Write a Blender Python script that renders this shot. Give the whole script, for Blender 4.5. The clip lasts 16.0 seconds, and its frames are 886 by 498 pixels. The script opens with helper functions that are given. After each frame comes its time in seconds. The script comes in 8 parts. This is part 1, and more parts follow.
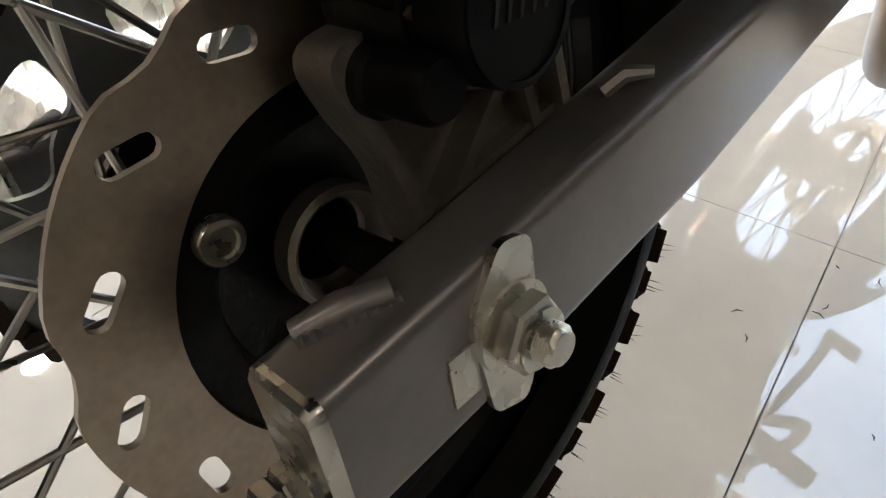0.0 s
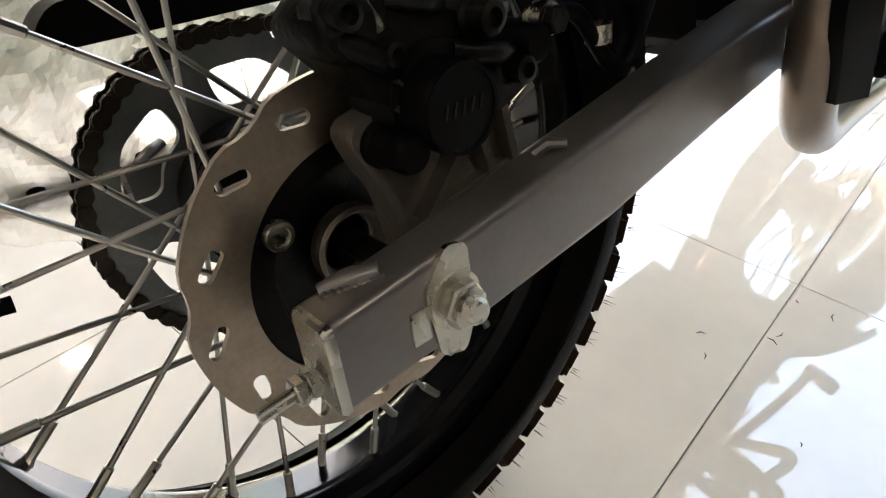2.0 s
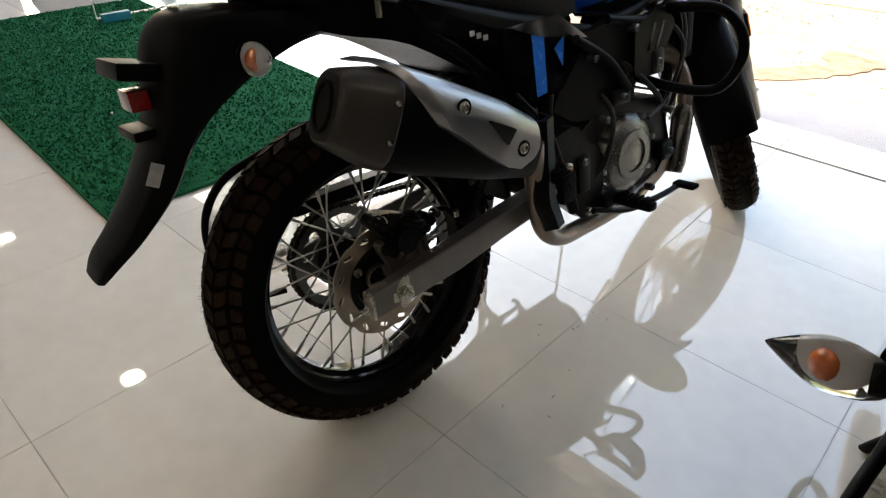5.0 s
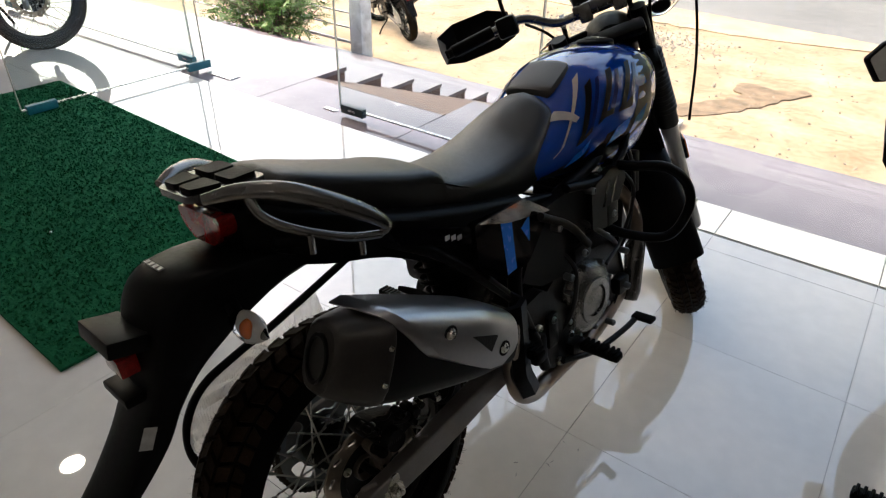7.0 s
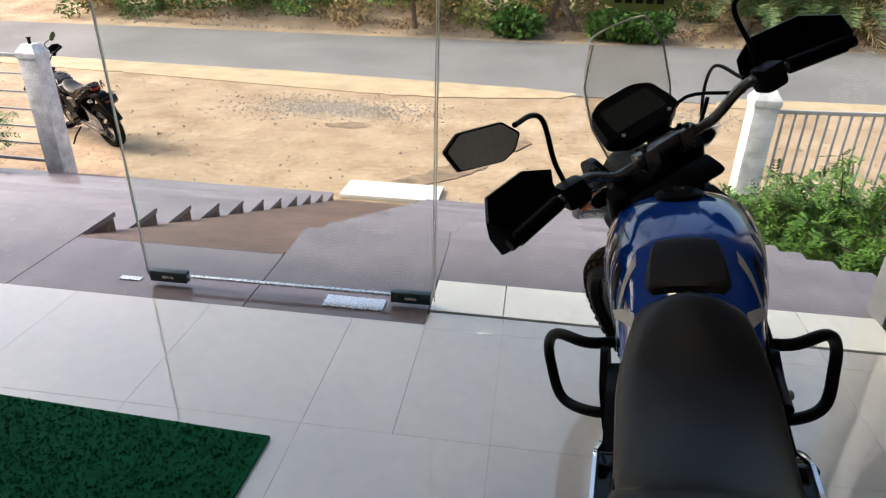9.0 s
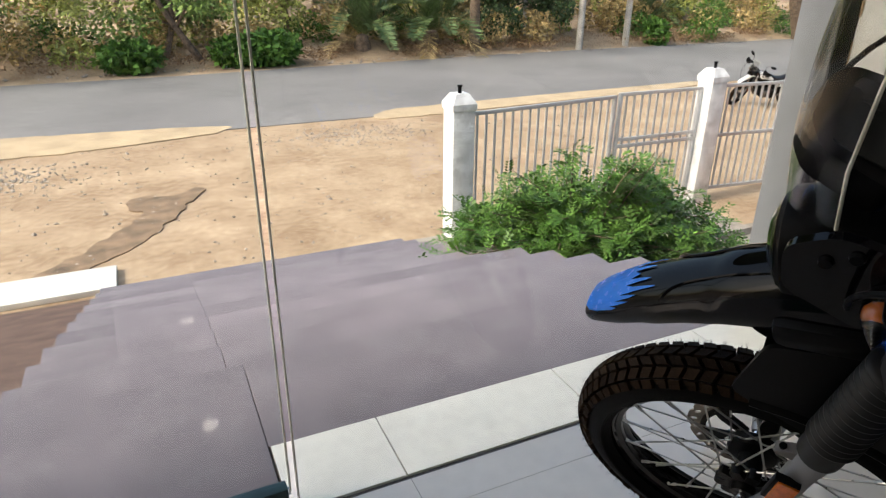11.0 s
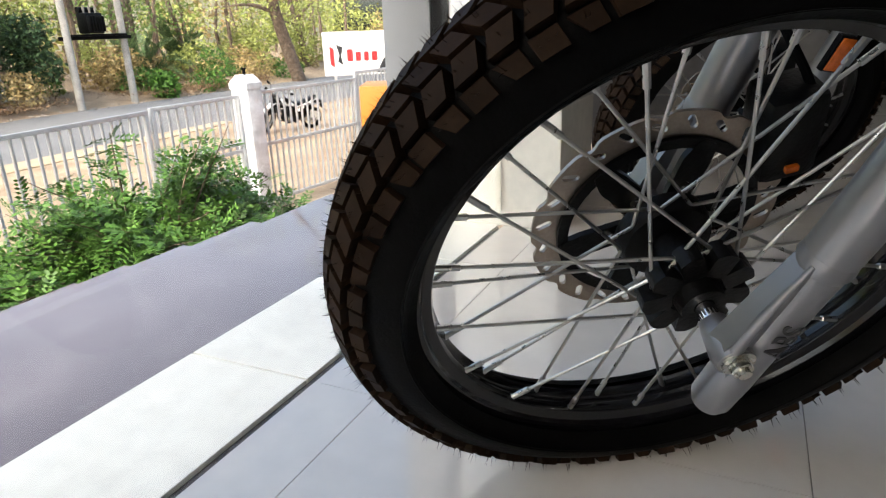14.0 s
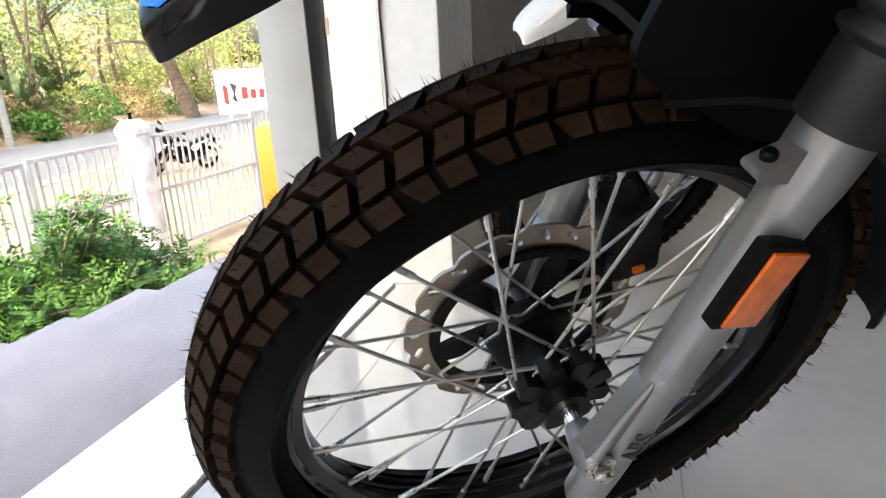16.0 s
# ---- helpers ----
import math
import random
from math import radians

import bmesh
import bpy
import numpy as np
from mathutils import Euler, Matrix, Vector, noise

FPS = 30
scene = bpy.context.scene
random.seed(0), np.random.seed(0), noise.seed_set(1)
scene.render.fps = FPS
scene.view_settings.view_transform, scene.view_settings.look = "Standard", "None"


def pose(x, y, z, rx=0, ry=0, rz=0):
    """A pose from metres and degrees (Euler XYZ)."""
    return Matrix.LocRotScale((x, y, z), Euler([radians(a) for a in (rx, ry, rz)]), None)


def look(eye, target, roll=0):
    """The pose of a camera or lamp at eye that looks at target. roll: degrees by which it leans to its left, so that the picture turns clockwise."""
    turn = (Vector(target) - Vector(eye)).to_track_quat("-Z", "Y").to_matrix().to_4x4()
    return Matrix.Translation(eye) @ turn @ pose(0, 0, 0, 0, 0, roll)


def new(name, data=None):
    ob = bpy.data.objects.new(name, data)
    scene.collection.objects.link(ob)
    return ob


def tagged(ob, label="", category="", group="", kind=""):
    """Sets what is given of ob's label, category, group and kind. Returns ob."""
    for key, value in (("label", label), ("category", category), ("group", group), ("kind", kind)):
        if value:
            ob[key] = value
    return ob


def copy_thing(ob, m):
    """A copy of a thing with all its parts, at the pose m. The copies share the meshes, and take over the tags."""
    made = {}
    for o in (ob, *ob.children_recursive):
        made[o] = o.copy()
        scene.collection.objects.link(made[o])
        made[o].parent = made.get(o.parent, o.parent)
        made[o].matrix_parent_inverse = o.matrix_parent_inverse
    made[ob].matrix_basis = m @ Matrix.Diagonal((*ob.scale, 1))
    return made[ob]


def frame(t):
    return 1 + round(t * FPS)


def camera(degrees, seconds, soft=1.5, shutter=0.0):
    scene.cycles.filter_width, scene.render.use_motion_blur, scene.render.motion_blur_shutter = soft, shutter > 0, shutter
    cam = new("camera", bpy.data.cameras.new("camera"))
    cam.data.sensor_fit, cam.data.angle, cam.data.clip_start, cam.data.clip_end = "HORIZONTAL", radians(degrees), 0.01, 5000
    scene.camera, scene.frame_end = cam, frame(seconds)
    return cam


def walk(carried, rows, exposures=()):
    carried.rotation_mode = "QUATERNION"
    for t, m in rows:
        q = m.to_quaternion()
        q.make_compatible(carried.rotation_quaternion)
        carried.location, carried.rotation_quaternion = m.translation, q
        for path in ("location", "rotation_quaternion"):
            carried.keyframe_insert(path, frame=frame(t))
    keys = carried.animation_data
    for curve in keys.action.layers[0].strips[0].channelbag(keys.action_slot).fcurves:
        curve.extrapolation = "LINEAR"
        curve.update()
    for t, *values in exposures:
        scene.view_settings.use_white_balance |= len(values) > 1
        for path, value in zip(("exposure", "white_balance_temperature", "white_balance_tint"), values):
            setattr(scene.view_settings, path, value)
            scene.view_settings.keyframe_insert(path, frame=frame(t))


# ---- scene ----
cam = camera(68.92, 16.0, soft=1.25)
ROWS = [
    (0.0, 0.1839, -0.1169, 0.5053, 49.390, 0.214, 44.144),
    (0.5, 0.1691, -0.0982, 0.5040, 50.267, -0.016, 45.456),
    (1.0, 0.1905, -0.1107, 0.5133, 51.001, -0.303, 46.448),
    (1.5, 0.2281, -0.1354, 0.5437, 51.375, -0.537, 47.507),
    (2.0, 0.2788, -0.1681, 0.5793, 51.464, -0.667, 48.653),
    (2.5, 0.3248, -0.2121, 0.6427, 51.868, -0.682, 49.518),
    (3.0, 0.4044, -0.2868, 0.7471, 52.086, -1.296, 49.944),
    (3.5, 0.5213, -0.3495, 0.8392, 53.134, -1.255, 50.360),
    (4.0, 0.6551, -0.4093, 0.9678, 54.473, -0.942, 50.639),
    (4.2, 0.7137, -0.4416, 0.9936, 55.052, -0.802, 50.798),
    (6.3, 0.9484, -0.6800, 1.2948, 56.076, -0.928, 46.836),
    (6.5, 0.8927, -0.6428, 1.3133, 56.495, -1.232, 45.877),
    (7.0, 0.6982, -0.5248, 1.4092, 57.173, -0.999, 43.596),
    (7.5, 0.4495, -0.5869, 1.4674, 58.131, -1.124, 40.001),
    (8.0, 0.1656, -0.6106, 1.4753, 59.545, -1.103, 34.753),
    (8.5, -0.1186, -0.4961, 1.4612, 61.362, -0.964, 25.311),
    (8.7, -0.2012, -0.4414, 1.4574, 62.089, -1.088, 21.181),
    (10.8, -0.9968, 0.4968, 1.3252, 65.479, -0.296, -13.743),
    (11.0, -0.9867, 0.6228, 1.2447, 65.847, -0.529, -17.398),
    (11.5, -0.8907, 0.9133, 1.1105, 67.094, -0.365, -26.166),
    (12.0, -0.8055, 1.1283, 1.0063, 68.011, 0.364, -35.698),
    (12.5, -0.7250, 1.2350, 0.8332, 68.850, 0.930, -45.394),
    (13.0, -0.7409, 1.2796, 0.6551, 69.486, 2.050, -53.464),
    (13.5, -0.7958, 1.2656, 0.6109, 70.227, 1.961, -56.580),
    (14.0, -0.7394, 1.2664, 0.5543, 70.925, 1.844, -58.127),
    (14.5, -0.6548, 1.2623, 0.5073, 71.466, 2.128, -59.919),
    (15.0, -0.6316, 1.2482, 0.5189, 72.069, 2.489, -62.123),
    (15.5, -0.6567, 1.2378, 0.5838, 72.451, 2.922, -64.398),
    (16.0, -0.7000, 1.2333, 0.6433, 72.894, 3.010, -66.773),
]
EXPOSURES = [(0.0, 3.32, 6750, 11), (1.0, 3.85, 6750, 11), (1.5, 3.85, 6750, 11), (2.5, 3.4, 6800, 11), (4.2, 2.9, 6850, 11), (6.3, 2.25, 6700, 12), (8.0, 1.45, 6400, 12), (8.7, 1.2, 6400, 12), (10.8, 1.07, 6400, 12), (12.0, 1.0, 6250, 13), (13.0, 1.2, 6150, 13), (14.0, 1.6, 6150, 13), (15.0, 2.02, 6150, 13), (16.0, 2.2, 6150, 13)]
walk(cam, [(t, pose(x, y, z, a, b, c)) for t, x, y, z, a, b, c in ROWS], EXPOSURES)

# ---- world and sun ----
SUN_EL, SUN_AZ = 40.0, 260.5          # degrees; azimuth clockwise from +y
world = bpy.data.worlds.new("sky")
scene.world = world
world.use_nodes = True
wn = world.node_tree.nodes
sky = wn.new("ShaderNodeTexSky")
sky.sky_type, sky.sun_disc = "NISHITA", False
sky.sun_elevation, sky.sun_rotation = radians(SUN_EL), radians(SUN_AZ)
sky.air_density, sky.dust_density, sky.ozone_density = 1.25, 6.0, 1.0
wn["Background"].inputs[1].default_value = 0.15
world.node_tree.links.new(sky.outputs[0], wn["Background"].inputs[0])
sun_data = bpy.data.lights.new("sun", "SUN")
sun_data.energy, sun_data.angle, sun_data.color = 1.2, radians(3.0), (1.0, 0.94, 0.86)
sun_lamp = new("sun", sun_data)
az, el = radians(SUN_AZ), radians(SUN_EL)
sun_dir = Vector((math.sin(az) * math.cos(el), math.cos(az) * math.cos(el), math.sin(el)))
sun_lamp.matrix_world = look(sun_dir * 30, (0, 0, 0))


# ---- materials ----
def material(name, color, rough=0.5, metal=0.0, var=0.12, scale=8.0, bump=0.0, bump_scale=60.0, rough_var=0.1,
             color2=None, coat=0.0, detail=6.0, spec=0.5, island=0.0):
    """Principled material with noise variation at two scales, and bump."""
    m = bpy.data.materials.new(name)
    m.use_nodes = True
    nt = m.node_tree
    n, ln = nt.nodes, nt.links
    b = n["Principled BSDF"]
    b.inputs["Metallic"].default_value = metal
    b.inputs["Coat Weight"].default_value = coat
    b.inputs["Coat Roughness"].default_value = 0.03
    b.inputs["Specular IOR Level"].default_value = spec
    co = n.new("ShaderNodeTexCoord")
    big = n.new("ShaderNodeTexNoise")
    big.inputs["Scale"].default_value, big.inputs["Detail"].default_value = scale, detail
    fine = n.new("ShaderNodeTexNoise")
    fine.inputs["Scale"].default_value, fine.inputs["Detail"].default_value = scale * 9, 4.0
    for t in (big, fine):
        ln.new(co.outputs["Object"], t.inputs["Vector"])
    mix0 = n.new("ShaderNodeMix")
    mix0.inputs[0].default_value = 0.4
    ln.new(big.outputs[0], mix0.inputs[2])
    ln.new(fine.outputs[0], mix0.inputs[3])
    ramp = n.new("ShaderNodeValToRGB")
    c2 = color2 or tuple(min(1, c * (1 + 2.2 * var)) for c in color)
    c1 = color if color2 else tuple(c * (1 - 2.2 * var) for c in color)
    ramp.color_ramp.elements[0].position, ramp.color_ramp.elements[1].position = 0.33, 0.67
    ramp.color_ramp.elements[0].color, ramp.color_ramp.elements[1].color = (*c1, 1), (*c2, 1)
    ln.new(mix0.outputs[0], ramp.inputs[0])
    col = ramp.outputs[0]
    if island:
        info = n.new("ShaderNodeObjectInfo") if island > 0 else n.new("ShaderNodeNewGeometry")
        rnd = info.outputs["Random"] if island > 0 else info.outputs["Random Per Island"]
        mr = n.new("ShaderNodeMapRange")
        mr.inputs[3].default_value, mr.inputs[4].default_value = 1 - abs(island), 1 + abs(island)
        ln.new(rnd, mr.inputs[0])
        vm = n.new("ShaderNodeVectorMath")
        vm.operation = "SCALE"
        ln.new(col, vm.inputs[0])
        ln.new(mr.outputs[0], vm.inputs[3])
        col = vm.outputs[0]
    ln.new(col, b.inputs["Base Color"])
    mr2 = n.new("ShaderNodeMapRange")
    mr2.inputs[3].default_value = max(0.0, rough - rough_var)
    mr2.inputs[4].default_value = min(1.0, rough + rough_var)
    ln.new(fine.outputs[0], mr2.inputs[0])
    ln.new(mr2.outputs[0], b.inputs["Roughness"])
    if bump:
        bt = n.new("ShaderNodeTexNoise")
        bt.inputs["Scale"].default_value, bt.inputs["Detail"].default_value = bump_scale, 5.0
        ln.new(co.outputs["Object"], bt.inputs["Vector"])
        bn = n.new("ShaderNodeBump")
        bn.inputs["Strength"].default_value, bn.inputs["Distance"].default_value = min(1, bump), 0.01
        ln.new(bt.outputs[0], bn.inputs["Height"])
        ln.new(bn.outputs[0], b.inputs["Normal"])
    return m


def clear(name, color, rough=0.0, ior=1.45):
    m = bpy.data.materials.new(name)
    m.use_nodes = True
    b = m.node_tree.nodes["Principled BSDF"]
    b.inputs["Base Color"].default_value = (*color, 1)
    b.inputs["Transmission Weight"].default_value = 1.0
    b.inputs["Roughness"].default_value = rough
    b.inputs["IOR"].default_value = ior
    return m


def thin_glass(name, tint, share=0.03):
    """A thin pane: mostly clear, with a mirror share at grazing angles."""
    m = bpy.data.materials.new(name)
    m.use_nodes = True
    n, ln = m.node_tree.nodes, m.node_tree.links
    n.remove(n["Principled BSDF"])
    tr, gl = n.new("ShaderNodeBsdfTransparent"), n.new("ShaderNodeBsdfGlossy")
    tr.inputs[0].default_value = (*tint, 1)
    gl.inputs["Roughness"].default_value = 0.0
    fr, mx = n.new("ShaderNodeLayerWeight"), n.new("ShaderNodeMixShader")
    pw, sc = n.new("ShaderNodeMath"), n.new("ShaderNodeMath")
    pw.operation, sc.operation = "POWER", "MULTIPLY_ADD"
    pw.inputs[1].default_value, sc.inputs[1].default_value, sc.inputs[2].default_value = 5.0, 0.9, share
    ln.new(fr.outputs["Facing"], pw.inputs[0])
    ln.new(pw.outputs[0], sc.inputs[0])
    ln.new(sc.outputs[0], mx.inputs[0])
    ln.new(tr.outputs[0], mx.inputs[1])
    ln.new(gl.outputs[0], mx.inputs[2])
    ln.new(mx.outputs[0], n["Material Output"].inputs[0])
    return m


def glow(name, color, strength):
    m = bpy.data.materials.new(name)
    m.use_nodes = True
    b = m.node_tree.nodes["Principled BSDF"]
    b.inputs["Emission Color"].default_value = (*color, 1)
    b.inputs["Emission Strength"].default_value = strength
    return m


M_TILE = material("cream_floor_tile", (0.76, 0.715, 0.65), 0.05, var=0.03, scale=2.0, rough_var=0.03, island=0.02, spec=0.15, coat=1.0)
M_TILE.node_tree.nodes["Principled BSDF"].inputs["Coat IOR"].default_value = 2.0
M_TILE.node_tree.nodes["Principled BSDF"].inputs["Coat Roughness"].default_value = 0.004
M_GROUT = material("tile_joint", (0.46, 0.42, 0.37), 0.7)
M_SILL = material("cream_threshold_tile", (0.82, 0.795, 0.72), 0.16, var=0.05, scale=3.0, rough_var=0.06, island=0.03)
M_WALL = material("white_wall_paint", (0.78, 0.79, 0.81), 0.6, var=0.04, scale=3.0, bump=0.08)
# light grey of the outer pillar, with its shade put into the colour
M_GREYWALL = material("shaded_grey_wall_paint", (0.22, 0.225, 0.24), 0.6, var=0.06, scale=2.0, bump=0.08)
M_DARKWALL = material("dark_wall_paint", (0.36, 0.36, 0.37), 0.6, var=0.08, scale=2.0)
# unseen rear and side walls: colour kept dark so they bounce less light
M_PLAIN = material("darkened_beige_wall_paint", (0.36, 0.34, 0.32), 0.7, var=0.05, scale=2.0, bump=0.05)
# unseen ceiling in mid grey, to hold down the light it bounces
M_CEIL = material("darkened_ceiling_paint", (0.50, 0.50, 0.50), 0.8, var=0.02)
M_MAT = material("green_turf", (0.0095, 0.092, 0.038), 0.95, spec=0.05, scale=14.0, bump=0.6, bump_scale=60.0, color2=(0.014, 0.125, 0.052), detail=6.0)
M_PURPLE = material("purple_granite", (0.220, 0.184, 0.190), 0.045, var=0.10, scale=0.5, rough_var=0.035, island=0.15)


def dusted(m, dust, scale, low, high, amount):
    """Blotches and specks of pale dust over a material's colour, rougher where they lie."""
    n, ln = m.node_tree.nodes, m.node_tree.links
    b = n["Principled BSDF"]
    co, tex, mr, mix, add = (n.new("ShaderNode" + k) for k in ("TexCoord", "TexNoise", "MapRange", "Mix", "Math"))
    tex.inputs["Scale"].default_value, tex.inputs["Detail"].default_value, tex.inputs["Roughness"].default_value = scale, 9.0, 0.68
    ln.new(co.outputs["Object"], tex.inputs["Vector"])
    mr.inputs[1].default_value, mr.inputs[2].default_value, mr.inputs[4].default_value = low, high, amount
    ln.new(tex.outputs[0], mr.inputs[0])
    mix.data_type = "RGBA"
    ln.new(mr.outputs[0], mix.inputs[0])
    ln.new(b.inputs["Base Color"].links[0].from_socket, mix.inputs[6])
    mix.inputs[7].default_value = (*dust, 1)
    ln.new(mix.outputs[2], b.inputs["Base Color"])
    add.operation, add.inputs[1].default_value = "MULTIPLY_ADD", 0.35
    ln.new(b.inputs["Roughness"].links[0].from_socket, add.inputs[2])
    ln.new(mr.outputs[0], add.inputs[0])
    ln.new(add.outputs[0], b.inputs["Roughness"])


dusted(M_PURPLE, (0.40, 0.36, 0.35), 2.6, 0.50, 0.72, 0.24)
dusted(M_PURPLE, (0.46, 0.42, 0.38), 22.0, 0.60, 0.70, 0.26)
M_RISER = material("brown_granite", (0.16, 0.10, 0.085), 0.25, var=0.12, scale=3.0)
M_RAMP = material("brown_ribbed_ramp_tile", (0.14, 0.085, 0.06), 0.5, var=0.18, scale=5.0)
M_DIRT = material("sandy_ground", (0.27, 0.175, 0.10), 0.95, scale=1.3, bump=1.0, bump_scale=7.0, color2=(0.55, 0.41, 0.27), detail=15)
M_SAND = material("pale_loose_sand", (0.50, 0.38, 0.24), 0.95, var=0.10, scale=2.0, bump=0.6, bump_scale=16.0, detail=10)
M_WET = material("damp_earth", (0.24, 0.16, 0.095), 0.6, var=0.25, scale=6.0)
M_ASPHALT = material("asphalt", (0.205, 0.195, 0.19), 0.85, scale=0.5, var=0.10, bump=0.4, bump_scale=90.0)
M_GRAVEL = material("grey_gravel", (0.40, 0.34, 0.28), 0.9, var=0.25, scale=30.0, island=-0.3)
M_POST = material("white_lime_wash", (0.70, 0.70, 0.70), 0.7, var=0.18, scale=7.0, bump=0.25)
M_GATE = material("silver_gate_paint", (0.50, 0.50, 0.51), 0.45, metal=0.3, var=0.06)
M_GLASS = thin_glass("door_glass", (0.93, 0.96, 0.95))
M_GLASSEDGE = material("glass_edge", (0.74, 0.72, 0.62), 0.2, var=0.1)
M_STICKER = material("green_sticker", (0.22, 0.34, 0.10), 0.4, scale=3.0, color2=(0.5, 0.55, 0.15))
M_TEAL = material("teal_clamp_plastic", (0.012, 0.16, 0.20), 0.35, var=0.1)
M_DKCLAMP = material("dark_clamp_plastic", (0.01, 0.035, 0.04), 0.35)
M_STEEL = material("brushed_steel", (0.62, 0.62, 0.61), 0.28, metal=1.0, var=0.04)
M_ZINC = material("zinc_plated_steel", (0.55, 0.55, 0.52), 0.27, metal=1.0, scale=9.0, color2=(0.60, 0.58, 0.50))
M_SPOKE = material("spoke_steel", (0.52, 0.51, 0.48), 0.30, metal=1.0, var=0.05)
M_CHROME = material("chrome", (0.75, 0.76, 0.78), 0.08, metal=1.0, var=0.02, rough_var=0.03)
M_DISC = material("brake_disc_steel", (0.41, 0.345, 0.28), 0.34, metal=1.0, var=0.08, scale=30.0)
M_ARM = material("graphite_swingarm_paint", (0.20, 0.188, 0.186), 0.33, metal=0.6, var=0.05, scale=20.0)
M_BLACK = material("satin_black_plastic", (0.0035, 0.0035, 0.004), 0.42, var=0.15, scale=12.0, spec=0.08)
M_GLOSS = material("gloss_black_paint", (0.003, 0.003, 0.004), 0.06, var=0.1, rough_var=0.02, coat=0.0, spec=0.18)
M_DARKMETAL = material("black_cast_metal", (0.004, 0.004, 0.0042), 0.36, metal=0.0, var=0.15, scale=20.0, spec=0.17, bump=0.12, bump_scale=200.0)
M_ENGINE = material("grey_engine_casting", (0.21, 0.21, 0.205), 0.24, metal=0.8, var=0.1, scale=20.0, bump=0.15, bump_scale=220.0)
M_BRACKET = material("grey_cast_bracket", (0.15, 0.132, 0.115), 0.42, metal=0.5, var=0.08, scale=30.0, bump=0.15, bump_scale=220.0)
M_CHAIN = material("oily_dark_chain_steel", (0.045, 0.036, 0.028), 0.42, metal=0.8, var=0.2, scale=40.0)
M_SPROCKET = material("dull_sprocket_steel", (0.20, 0.215, 0.225), 0.38, metal=0.8, var=0.08, scale=20.0)
M_RUBBER = material("tyre_rubber", (0.0022, 0.0021, 0.0020), 0.5, spec=0.05, var=0.25, scale=20.0, bump=0.1, bump_scale=300.0)
M_TREAD = material("tread_rubber", (0.011, 0.0062, 0.0034), 0.6, scale=20.0, color2=(0.024, 0.0135, 0.0074), island=-0.25, spec=0.06)
M_SEAT = material("black_seat_vinyl", (0.006, 0.006, 0.0065), 0.40, var=0.15, scale=15.0, spec=0.4, bump=0.1, bump_scale=500.0)
M_BLUE = material("blue_metallic_paint", (0.003, 0.060, 0.42), 0.10, var=0.05, scale=30.0, coat=0.8, rough_var=0.03)
M_BLUEMATT = material("blue_decal", (0.014, 0.20, 0.85), 0.25, var=0.05)
M_BLUEDK = material("dark_blue_decal", (0.004, 0.02, 0.16), 0.15, var=0.05)
M_DISPLAY = material("display_glass", (0.03, 0.032, 0.03), 0.06, var=0.05, rough_var=0.02)
M_SILVER = material("silver_paint", (0.55, 0.55, 0.56), 0.4, metal=0.2, var=0.04)
M_SHIELD = material("brushed_heat_shield", (0.33, 0.33, 0.345), 0.30, metal=0.95, var=0.03, scale=12.0, rough_var=0.03)
M_CAN = material("dark_silencer_cap", (0.04, 0.036, 0.034), 0.38, metal=0.5, var=0.08, scale=20.0)
M_PIPE = material("heat_coloured_pipe", (0.24, 0.195, 0.16), 0.32, metal=0.9, var=0.05, scale=6.0, rough_var=0.05)
M_FORK = material("grey_fork_leg", (0.25, 0.25, 0.26), 0.36, metal=0.75, var=0.015, scale=20.0, rough_var=0.03)
M_GRAB = material("grey_grab_rail", (0.16, 0.155, 0.15), 0.24, metal=0.85, var=0.03)
M_RACK = material("silver_rack_plate", (0.07, 0.07, 0.074), 0.25, metal=0.7, var=0.01, rough_var=0.02)
M_FILM = material("shiny_wrapped_metal", (0.35, 0.35, 0.36), 0.16, metal=0.7, var=0.25, scale=14.0, bump=0.5, bump_scale=30.0)
M_RED = material("red_lens", (0.21, 0.006, 0.005), 0.12, var=0.3, scale=40.0, coat=0.4, spec=0.3)
M_DECAL = material("black_decal", (0.004, 0.004, 0.005), 0.38, var=0.1, spec=0.15)
M_ORANGE = material("orange_reflector", (0.62, 0.13, 0.01), 0.22, var=0.12, scale=80.0, coat=0.5)
M_CLEAR = clear("clear_lens", (0.95, 0.93, 0.9), 0.05)
M_SCREEN = thin_glass("clear_windscreen", (0.90, 0.89, 0.87), 0.02)
M_WHITE = material("white_paint", (0.75, 0.75, 0.75), 0.4, var=0.03)
M_LETTER = material("pale_lettering", (0.40, 0.40, 0.40), 0.4)
M_LETDARK = material("dark_lettering", (0.02, 0.02, 0.022), 0.4)
M_REDP = material("red_print", (0.62, 0.02, 0.02), 0.5)
M_MIRROR = material("mirror_glass", (0.85, 0.86, 0.86), 0.02, metal=1.0, var=0.01, rough_var=0.01)
M_GAITER = material("fork_gaiter_rubber", (0.009, 0.009, 0.0095), 0.5, var=0.1, spec=0.3)
M_STAIN = material("dark_spot", (0.06, 0.05, 0.05), 0.5)
M_WRAP = material("milky_plastic_wrap", (0.72, 0.69, 0.65), 0.18, var=0.12, scale=10.0)
wt = M_WRAP.node_tree
w_out = next(n_ for n_ in wt.nodes if n_.type == "OUTPUT_MATERIAL")
w_skin = w_out.inputs[0].links[0].from_socket
w_mix, w_clear, w_glow, w_mix2 = (wt.nodes.new("ShaderNode" + k) for k in ("MixShader", "BsdfTransparent", "BsdfTranslucent", "MixShader"))
w_glow.inputs[0].default_value = (0.80, 0.76, 0.71, 1)
